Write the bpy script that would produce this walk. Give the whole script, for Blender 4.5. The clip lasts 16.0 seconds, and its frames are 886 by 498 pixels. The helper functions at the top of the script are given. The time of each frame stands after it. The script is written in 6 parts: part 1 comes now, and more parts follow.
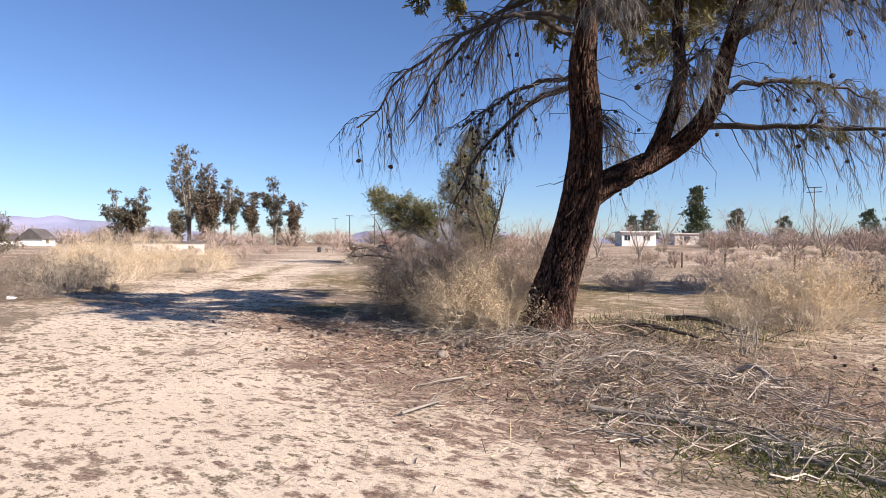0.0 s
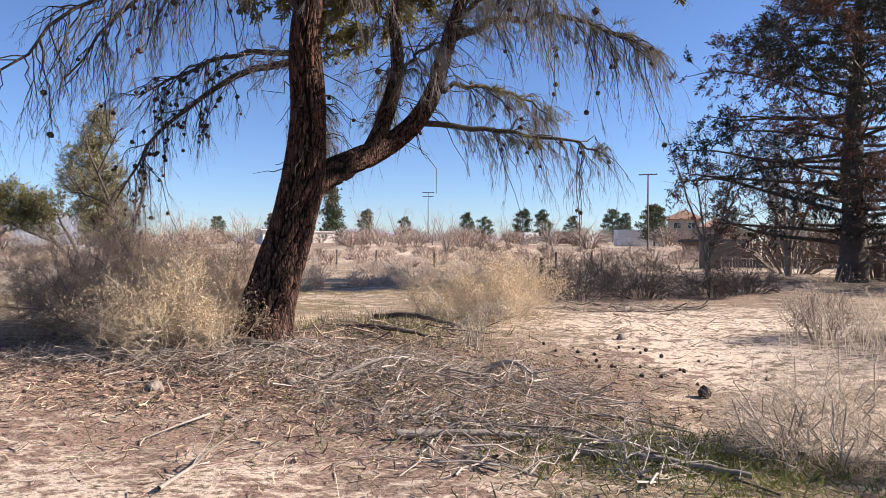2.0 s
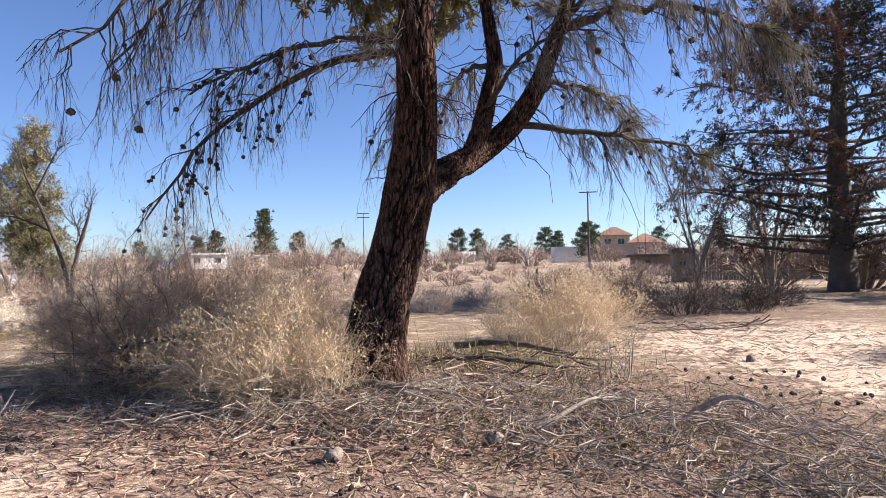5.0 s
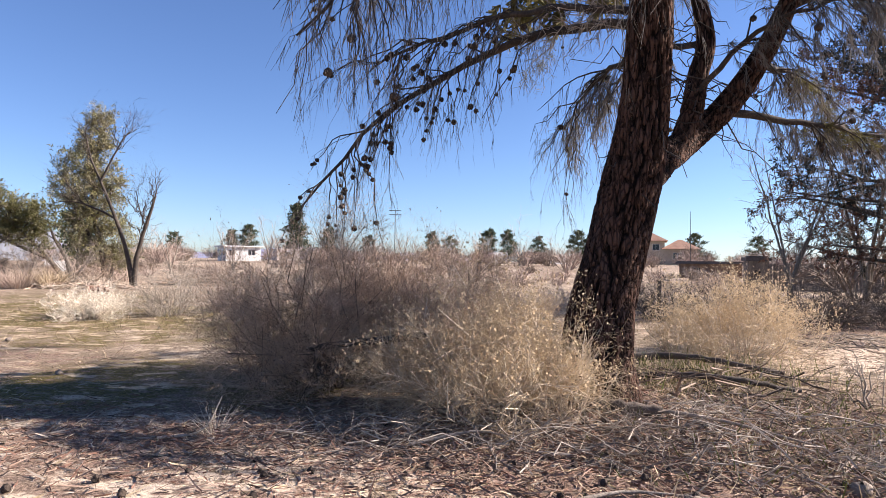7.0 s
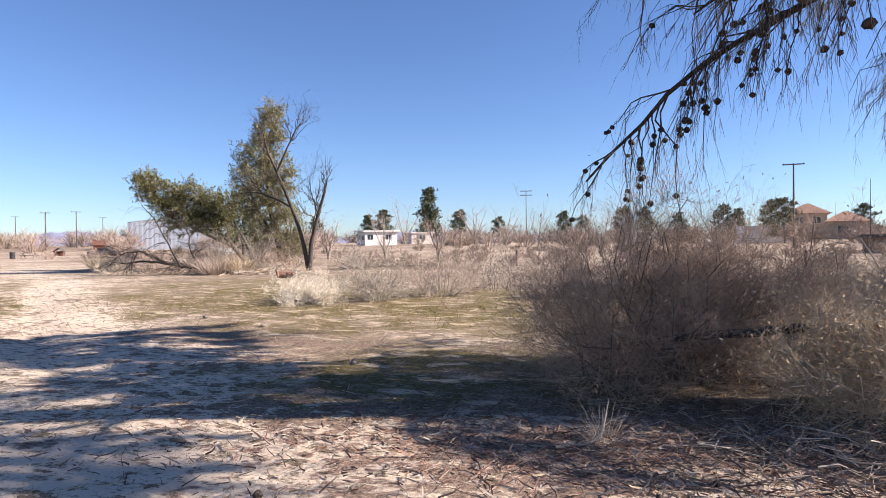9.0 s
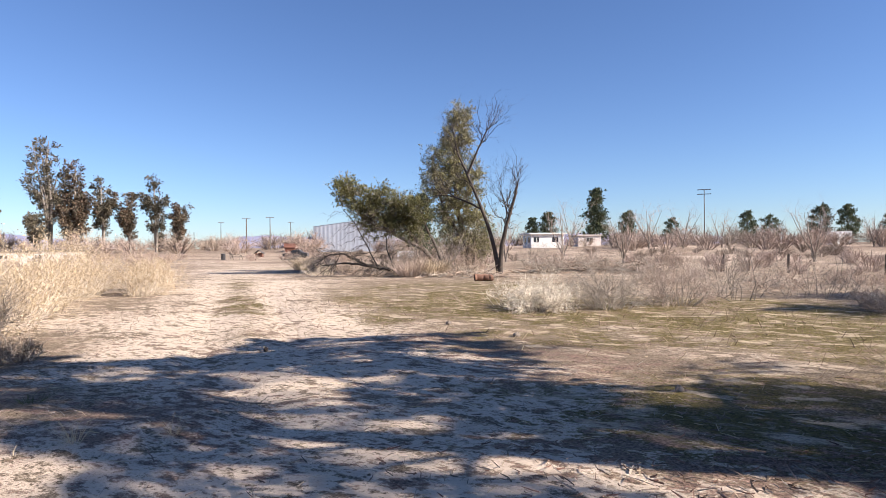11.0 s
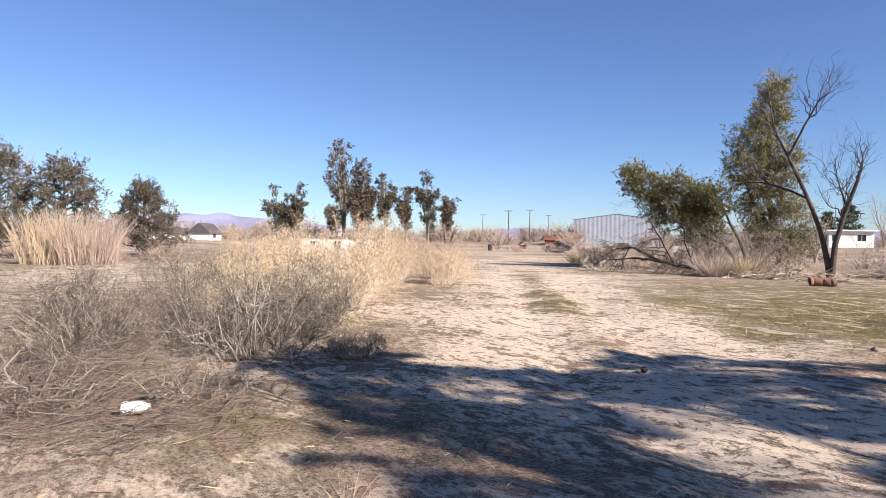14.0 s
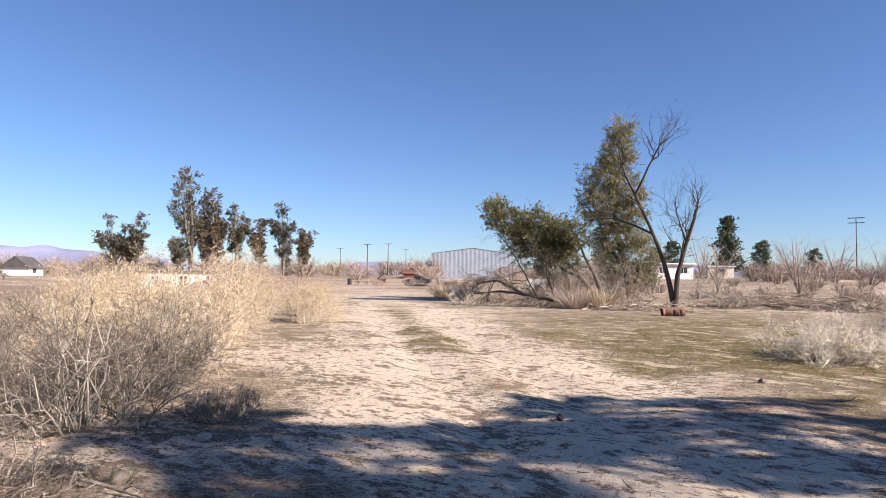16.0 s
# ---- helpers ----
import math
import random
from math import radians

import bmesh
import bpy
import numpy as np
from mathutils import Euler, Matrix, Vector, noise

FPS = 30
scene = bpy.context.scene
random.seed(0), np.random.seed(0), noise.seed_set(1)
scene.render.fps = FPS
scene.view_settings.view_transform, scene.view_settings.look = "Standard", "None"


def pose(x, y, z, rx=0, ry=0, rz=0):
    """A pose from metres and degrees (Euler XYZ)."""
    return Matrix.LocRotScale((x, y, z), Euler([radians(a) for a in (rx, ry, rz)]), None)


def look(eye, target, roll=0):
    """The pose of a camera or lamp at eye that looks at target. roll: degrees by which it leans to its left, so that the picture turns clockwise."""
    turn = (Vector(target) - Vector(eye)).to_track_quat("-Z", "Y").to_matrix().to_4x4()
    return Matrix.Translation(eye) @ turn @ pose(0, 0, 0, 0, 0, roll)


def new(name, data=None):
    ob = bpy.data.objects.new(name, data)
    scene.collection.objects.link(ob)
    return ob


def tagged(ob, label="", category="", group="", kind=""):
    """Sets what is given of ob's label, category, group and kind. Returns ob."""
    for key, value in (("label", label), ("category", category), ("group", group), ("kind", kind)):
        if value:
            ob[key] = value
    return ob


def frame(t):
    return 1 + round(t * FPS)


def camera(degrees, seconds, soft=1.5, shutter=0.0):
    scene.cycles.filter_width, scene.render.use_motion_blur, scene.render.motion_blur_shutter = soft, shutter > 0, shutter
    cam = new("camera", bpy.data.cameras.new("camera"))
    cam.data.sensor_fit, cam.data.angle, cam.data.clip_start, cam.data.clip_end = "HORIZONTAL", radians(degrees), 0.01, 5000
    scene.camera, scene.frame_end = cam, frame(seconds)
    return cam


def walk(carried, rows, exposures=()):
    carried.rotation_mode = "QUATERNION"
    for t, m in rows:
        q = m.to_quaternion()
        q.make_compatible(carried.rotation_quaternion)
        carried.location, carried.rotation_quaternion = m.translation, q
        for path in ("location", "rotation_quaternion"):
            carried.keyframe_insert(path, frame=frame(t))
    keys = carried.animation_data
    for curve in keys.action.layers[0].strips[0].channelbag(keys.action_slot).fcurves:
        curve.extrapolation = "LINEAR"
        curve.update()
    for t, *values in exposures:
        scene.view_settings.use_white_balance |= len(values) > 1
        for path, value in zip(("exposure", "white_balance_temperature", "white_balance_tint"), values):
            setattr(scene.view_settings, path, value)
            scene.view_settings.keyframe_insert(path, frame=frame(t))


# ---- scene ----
cam = camera(70.7, 16.0, soft=0.85)
PATH = [
    (0, (6.32, -2.796, 1.551), (5.134, -1.186, 1.533), 0.2),
    (0.5, (5.902, -2.648, 1.54), (4.936, -0.897, 1.508), 0.4),
    (1, (5.406, -2.51, 1.541), (4.632, -0.666, 1.505), 0.3),
    (1.5, (4.999, -2.4, 1.56), (4.501, -0.463, 1.529), 0.3),
    (2, (4.686, -2.171, 1.53), (4.55, -0.176, 1.508), 0.1),
    (2.5, (4.348, -1.911, 1.503), (4.552, 0.079, 1.479), -0.6),
    (3, (3.97, -1.691, 1.508), (4.388, 0.265, 1.477), -1.2),
    (3.5, (3.509, -1.437, 1.509), (3.954, 0.512, 1.482), -1.9),
    (4, (3.012, -1.248, 1.504), (3.352, 0.723, 1.5), -2.2),
    (4.5, (2.482, -1.069, 1.498), (2.67, 0.922, 1.523), -2.0),
    (4.7, (2.266, -0.998, 1.508), (2.397, 0.998, 1.545), -2.0),
    (6.8, (-0.031, 0.041, 1.526), (-0.013, 2.04, 1.573), 0.3),
    (7, (-0.279, 0.164, 1.52), (-0.265, 2.163, 1.56), 0.7),
    (7.5, (-0.853, 0.306, 1.516), (-0.873, 2.306, 1.53), 1.2),
    (8, (-1.41, 0.503, 1.528), (-1.512, 2.5, 1.511), 0.3),
    (8.5, (-1.929, 0.712, 1.542), (-2.158, 2.698, 1.519), -0.2),
    (9, (-2.523, 0.843, 1.507), (-2.906, 2.805, 1.487), -0.6),
    (9.5, (-3.071, 0.954, 1.521), (-3.603, 2.882, 1.511), -0.6),
    (10, (-3.569, 1.085, 1.5), (-4.236, 2.971, 1.492), -0.4),
    (10.2, (-3.759, 1.13, 1.527), (-4.474, 2.997, 1.518), -0.4),
    (12.3, (-5.786, 1.816, 1.497), (-6.919, 3.464, 1.495), -0.9),
    (12.5, (-5.997, 1.859, 1.49), (-7.188, 3.465, 1.486), -0.9),
    (13, (-6.434, 1.95, 1.501), (-7.773, 3.435, 1.492), -0.8),
    (13.5, (-6.803, 2.054, 1.489), (-8.289, 3.392, 1.464), -0.0),
    (14, (-7.167, 2.217, 1.467), (-8.665, 3.541, 1.438), 0.8),
    (14.5, (-7.505, 2.399, 1.469), (-8.942, 3.79, 1.46), 0.7),
    (15, (-7.825, 2.537, 1.484), (-9.182, 4.006, 1.505), 0.3),
    (15.5, (-8.091, 2.572, 1.476), (-9.37, 4.108, 1.527), 0.3),
    (16, (-8.167, 2.631, 1.478), (-9.327, 4.258, 1.562), 0.5),
]
walk(cam, [(t, look(eye, target, roll)) for t, eye, target, roll in PATH], [(0, 1.14, 6550, 10), (1, 1.18, 6600, 11), (2, 1.3, 6600, 11), (3, 1.4, 6650, 12), (4.5, 1.42, 6650, 12), (7.5, 1.46, 6650, 12), (9, 1.36, 6550, 11), (12, 1.2, 6550, 10), (16, 1.14, 6550, 10)])

# ---- light ----
SUN_AZ, SUN_EL = radians(8.0), radians(31.0)
sun_dir = Vector((math.cos(SUN_AZ) * math.cos(SUN_EL), math.sin(SUN_AZ) * math.cos(SUN_EL), math.sin(SUN_EL)))
world = bpy.data.worlds.new("world")
scene.world = world
world.use_nodes = True
wn, wl = world.node_tree.nodes, world.node_tree.links
sky = wn.new("ShaderNodeTexSky")
sky.sky_type, sky.sun_disc = "NISHITA", False
sky.sun_elevation, sky.sun_rotation = SUN_EL, math.pi / 2 - SUN_AZ
sky.altitude, sky.air_density, sky.dust_density, sky.ozone_density = 750, 1.0, 0.2, 1.6
tint = wn.new("ShaderNodeMix")
tint.data_type, tint.blend_type = "RGBA", "MULTIPLY"
tint.inputs["Factor"].default_value = 1.0
tint.inputs["B"].default_value = (0.80, 0.97, 1.33, 1)
wl.new(sky.outputs["Color"], tint.inputs["A"])
wl.new(tint.outputs["Result"], wn["Background"].inputs["Color"])
wn["Background"].inputs["Strength"].default_value = 0.05
lamp = bpy.data.lights.new("sun", "SUN")
lamp.energy, lamp.angle, lamp.color = 5.0, radians(0.53), (1.0, 0.91, 0.84)
sun = new("sun", lamp)
sun.matrix_world = look(tuple(sun_dir * 60), (0, 0, 0))


# ---- materials ----
def node_mat(name):
    m = bpy.data.materials.new(name)
    m.use_nodes = True
    nt = m.node_tree
    return m, nt.nodes, nt.links, nt.nodes["Principled BSDF"]


def rgba(c):
    return (c[0], c[1], c[2], 1.0)


def noise_node(n, l, coords, scale, detail=4.0, rough=0.6):
    x = n.new("ShaderNodeTexNoise")
    x.inputs["Scale"].default_value = scale
    x.inputs["Detail"].default_value = detail
    x.inputs["Roughness"].default_value = rough
    l.new(coords, x.inputs["Vector"])
    return x.outputs["Fac"]


def ramp(n, l, fac, lo, hi, c0, c1):
    r = n.new("ShaderNodeValToRGB")
    e = r.color_ramp.elements
    e[0].position, e[0].color = lo, rgba(c0)
    e[1].position, e[1].color = hi, rgba(c1)
    l.new(fac, r.inputs["Fac"])
    return r.outputs["Color"]


def mixed(n, l, fac, a, b, how="MIX"):
    x = n.new("ShaderNodeMix")
    x.data_type, x.blend_type = "RGBA", how
    for sock, v in ((x.inputs["Factor"], fac), (x.inputs["A"], a), (x.inputs["B"], b)):
        if isinstance(v, (int, float)):
            sock.default_value = v
        elif isinstance(v, tuple):
            sock.default_value = rgba(v)
        else:
            l.new(v, sock)
    return x.outputs["Result"]


def maths(n, l, op, a, b=0.0, clamp=False):
    x = n.new("ShaderNodeMath")
    x.operation, x.use_clamp = op, clamp
    for sock, v in zip(x.inputs, (a, b)):
        if isinstance(v, (int, float)):
            sock.default_value = v
        else:
            l.new(v, sock)
    return x.outputs["Value"]


def plain(name, dark, light, big=1.5, small=25.0, rough=0.85, bump=0.3, metal=0.0, stretch=(1, 1, 1), through_light=0.0):
    """A worn surface: two colours mixed at two scales, with fine relief."""
    m, n, l, p = node_mat(name)
    tc = n.new("ShaderNodeTexCoord")
    mp = n.new("ShaderNodeMapping")
    mp.inputs["Scale"].default_value = stretch
    l.new(tc.outputs["Object"], mp.inputs["Vector"])
    v = mp.outputs["Vector"]
    a, b = noise_node(n, l, v, big, 3), noise_node(n, l, v, small, 5)
    f = maths(n, l, "ADD", maths(n, l, "MULTIPLY", a, 0.55), maths(n, l, "MULTIPLY", b, 0.45))
    oi = n.new("ShaderNodeObjectInfo")
    f = maths(n, l, "ADD", f, maths(n, l, "MULTIPLY", maths(n, l, "SUBTRACT", oi.outputs["Random"], 0.5), 0.12))
    l.new(ramp(n, l, f, 0.34, 0.66, dark, light), p.inputs["Base Color"])
    p.inputs["Roughness"].default_value = rough
    p.inputs["Metallic"].default_value = metal
    p.inputs["Specular IOR Level"].default_value = 0.25
    if bump:
        bm = n.new("ShaderNodeBump")
        bm.inputs["Strength"].default_value = bump
        bm.inputs["Distance"].default_value = 0.02
        l.new(b, bm.inputs["Height"])
        l.new(bm.outputs["Normal"], p.inputs["Normal"])
    if through_light:
        tr = n.new("ShaderNodeBsdfTranslucent")
        l.new(ramp(n, l, f, 0.34, 0.66, dark, light), tr.inputs["Color"])
        ms = n.new("ShaderNodeMixShader")
        ms.inputs[0].default_value = through_light
        l.new(p.outputs[0], ms.inputs[1])
        l.new(tr.outputs[0], ms.inputs[2])
        l.new(ms.outputs[0], n["Material Output"].inputs["Surface"])
    return m


M = {
    "twig_brown": plain("twig_brown", (0.19, 0.14, 0.105), (0.47, 0.355, 0.265), 1.2, 30, bump=0),
    "twig_umber": plain("twig_umber", (0.07, 0.053, 0.042), (0.23, 0.175, 0.135), 1.2, 30, bump=0),
    "twig_warm": plain("twig_warm", (0.23, 0.155, 0.11), (0.56, 0.405, 0.29), 1.2, 30, bump=0, through_light=0.2),
    "twig_grey": plain("twig_grey", (0.19, 0.16, 0.13), (0.46, 0.395, 0.325), 1.2, 30, bump=0),
    "twig_bleached": plain("twig_bleached", (0.07, 0.055, 0.045), (0.46, 0.385, 0.315), 6.0, 40, bump=0),
    "twig_pale": plain("twig_pale", (0.46, 0.38, 0.29), (0.76, 0.65, 0.51), 1.2, 30, bump=0),
    "straw": plain("straw", (0.34, 0.26, 0.165), (0.64, 0.51, 0.35), 0.9, 20, bump=0, through_light=0.2),
    "seed_yellow": plain("seed_yellow", (0.40, 0.30, 0.18), (0.68, 0.53, 0.35), 0.9, 20, bump=0, through_light=0.25),
    "pale_grass": plain("pale_grass", (0.52, 0.42, 0.31), (0.80, 0.68, 0.52), 0.8, 20, bump=0, through_light=0.2),
    "bleached": plain("bleached", (0.62, 0.54, 0.43), (0.86, 0.78, 0.65), 0.8, 20, bump=0),
    "pink_grass": plain("pink_grass", (0.31, 0.235, 0.19), (0.55, 0.435, 0.355), 0.8, 20, bump=0, through_light=0.2),
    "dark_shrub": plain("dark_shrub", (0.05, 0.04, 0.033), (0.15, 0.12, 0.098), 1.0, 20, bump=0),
    "olive_leaf": plain("olive_leaf", (0.115, 0.11, 0.045), (0.33, 0.295, 0.125), 0.35, 6, bump=0, rough=0.6, through_light=0.25),
    "sage_leaf": plain("sage_leaf", (0.11, 0.105, 0.06), (0.30, 0.27, 0.16), 0.35, 6, bump=0, rough=0.6, through_light=0.2),
    "grey_leaf": plain("grey_leaf", (0.15, 0.14, 0.095), (0.36, 0.32, 0.23), 0.35, 6, bump=0, rough=0.6, through_light=0.2),
    "pine_leaf": plain("pine_leaf", (0.03, 0.04, 0.02), (0.10, 0.115, 0.055), 0.4, 6, bump=0, rough=0.6, through_light=0.15),
    "euc_leaf": plain("euc_leaf", (0.05, 0.045, 0.03), (0.15, 0.125, 0.085), 0.25, 4, bump=0, rough=0.55, through_light=0.2),
    "euc_brown": plain("euc_brown", (0.07, 0.045, 0.03), (0.17, 0.115, 0.075), 0.25, 4, bump=0, rough=0.6, through_light=0.15),
    "juniper_leaf": plain("juniper_leaf", (0.055, 0.055, 0.04), (0.17, 0.155, 0.115), 0.35, 6, bump=0, rough=0.65, through_light=0.15),
    "conifer_leaf": plain("conifer_leaf", (0.018, 0.02, 0.015), (0.07, 0.066, 0.045), 0.5, 8, bump=0, rough=0.6, through_light=0.12),
    "rust_leaf": plain("rust_leaf", (0.10, 0.05, 0.032), (0.26, 0.14, 0.09), 0.5, 8, bump=0, through_light=0.2),
    "needle_grey": plain("needle_grey", (0.095, 0.085, 0.075), (0.25, 0.222, 0.195), 0.8, 10, bump=0, through_light=0.25),
    "needle_green": plain("needle_green", (0.09, 0.085, 0.03), (0.23, 0.20, 0.09), 0.8, 10, bump=0, through_light=0.25),
    "green_grass": plain("green_grass", (0.05, 0.062, 0.015), (0.17, 0.18, 0.055), 0.8, 10, bump=0, through_light=0.3),
    "branch_bark": plain("branch_bark", (0.030, 0.024, 0.020), (0.105, 0.082, 0.067), 3, 40, bump=0.5),
    "grey_bark": plain("grey_bark", (0.14, 0.12, 0.10), (0.34, 0.29, 0.24), 3, 40, bump=0.5),
    "dark_bark": plain("dark_bark", (0.05, 0.04, 0.032), (0.14, 0.11, 0.09), 3, 40, bump=0.5),
    "dead_wood": plain("dead_wood", (0.16, 0.13, 0.105), (0.42, 0.355, 0.29), 4, 50, bump=0.6),
    "red_log": plain("red_log", (0.13, 0.065, 0.045), (0.25, 0.14, 0.095), 3, 30, bump=0.6),
    "char": plain("char", (0.012, 0.011, 0.010), (0.05, 0.045, 0.04), 6, 40, bump=0.5),
    "cone": plain("cone", (0.018, 0.014, 0.011), (0.075, 0.055, 0.043), 20, 60, bump=0.4),
    "litter": plain("litter", (0.11, 0.068, 0.05), (0.40, 0.28, 0.215), 3.0, 25, bump=0),
    "red_litter": plain("red_litter", (0.10, 0.05, 0.036), (0.29, 0.165, 0.12), 3.0, 25, bump=0),
    "white_paint": plain("white_paint", (0.62, 0.60, 0.57), (0.80, 0.79, 0.77), 0.6, 9, rough=0.6, bump=0.05),
    "pink_wall": plain("pink_wall", (0.55, 0.47, 0.42), (0.72, 0.64, 0.58), 0.5, 9, bump=0.05),
    "tan_wall": plain("tan_wall", (0.42, 0.32, 0.22), (0.58, 0.46, 0.33), 0.5, 9, bump=0.1),
    "roof_dark": plain("roof_dark", (0.06, 0.052, 0.05), (0.13, 0.115, 0.11), 0.5, 9, bump=0.2),
    "roof_tile": plain("roof_tile", (0.22, 0.12, 0.085), (0.38, 0.23, 0.16), 0.5, 9, bump=0.2),
    "red_paint": plain("red_paint", (0.11, 0.05, 0.035), (0.20, 0.09, 0.065), 0.6, 10, bump=0.1),
    "brown_wood": plain("brown_wood", (0.13, 0.08, 0.05), (0.28, 0.18, 0.12), 0.8, 12, bump=0.3, stretch=(4, 4, 0.6)),
    "fence_wood": plain("fence_wood", (0.12, 0.10, 0.085), (0.26, 0.22, 0.18), 0.8, 12, bump=0.3, stretch=(4, 4, 0.6)),
    "pole_wood": plain("pole_wood", (0.07, 0.055, 0.045), (0.17, 0.14, 0.115), 1, 15, bump=0.3, stretch=(4, 4, 0.4)),
    "steel": plain("steel", (0.36, 0.38, 0.42), (0.52, 0.54, 0.58), 0.35, 8, rough=0.45, bump=0.05, metal=0.55),
    "dark_metal": plain("dark_metal", (0.02, 0.02, 0.022), (0.07, 0.065, 0.065), 1, 15, rough=0.5, bump=0.1),
    "plastic_white": plain("plastic_white", (0.70, 0.70, 0.68), (0.85, 0.85, 0.84), 8, 40, rough=0.4, bump=0.1),
    "stone": plain("stone", (0.13, 0.105, 0.085), (0.27, 0.22, 0.18), 8, 40, bump=0.5),
    "far_scrub": plain("far_scrub", (0.15, 0.115, 0.09), (0.36, 0.28, 0.22), 0.06, 1.5, bump=0),
    "far_scrub_pink": plain("far_scrub_pink", (0.26, 0.19, 0.155), (0.50, 0.39, 0.32), 0.06, 1.5, bump=0),
}
gm, gn, gl, gp = node_mat("window_glass")
gp.inputs["Base Color"].default_value = (0.03, 0.035, 0.045, 1)
gp.inputs["Roughness"].default_value = 0.08
M["glass"] = gm
# distance haze is painted into the ridges' bluish-mauve base colour
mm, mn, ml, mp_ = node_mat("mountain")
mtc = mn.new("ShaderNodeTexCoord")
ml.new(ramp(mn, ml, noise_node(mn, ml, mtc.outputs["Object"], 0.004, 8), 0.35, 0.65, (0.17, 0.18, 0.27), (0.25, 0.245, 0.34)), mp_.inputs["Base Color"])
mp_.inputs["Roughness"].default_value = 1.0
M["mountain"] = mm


def bark_mat():
    m, n, l, p = node_mat("pine_bark")
    tc = n.new("ShaderNodeTexCoord")
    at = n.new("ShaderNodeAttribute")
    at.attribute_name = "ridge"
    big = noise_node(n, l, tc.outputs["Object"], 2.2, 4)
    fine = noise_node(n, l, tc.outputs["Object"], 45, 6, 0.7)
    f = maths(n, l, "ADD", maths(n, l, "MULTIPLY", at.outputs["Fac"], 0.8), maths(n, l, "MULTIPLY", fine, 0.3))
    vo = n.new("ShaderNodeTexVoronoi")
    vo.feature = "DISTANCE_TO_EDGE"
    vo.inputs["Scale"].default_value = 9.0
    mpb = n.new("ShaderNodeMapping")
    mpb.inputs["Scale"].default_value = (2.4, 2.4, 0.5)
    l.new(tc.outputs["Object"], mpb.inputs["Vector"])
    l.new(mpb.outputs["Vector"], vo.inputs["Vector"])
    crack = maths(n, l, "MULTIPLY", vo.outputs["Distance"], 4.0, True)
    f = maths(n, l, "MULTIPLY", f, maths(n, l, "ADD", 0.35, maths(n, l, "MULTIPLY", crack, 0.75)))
    # furrow shade painted in: low ridge and crack values go near black
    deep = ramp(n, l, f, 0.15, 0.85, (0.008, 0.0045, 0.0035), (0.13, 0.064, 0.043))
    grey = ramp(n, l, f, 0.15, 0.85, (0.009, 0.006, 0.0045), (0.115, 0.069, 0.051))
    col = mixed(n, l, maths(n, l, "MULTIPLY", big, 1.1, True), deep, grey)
    l.new(col, p.inputs["Base Color"])
    p.inputs["Roughness"].default_value = 0.92
    p.inputs["Specular IOR Level"].default_value = 0.15
    b = n.new("ShaderNodeBump")
    b.inputs["Strength"].default_value, b.inputs["Distance"].default_value = 0.9, 0.03
    l.new(maths(n, l, "ADD", fine, crack), b.inputs["Height"])
    l.new(b.outputs["Normal"], p.inputs["Normal"])
    return m


M["pine_bark"] = bark_mat()


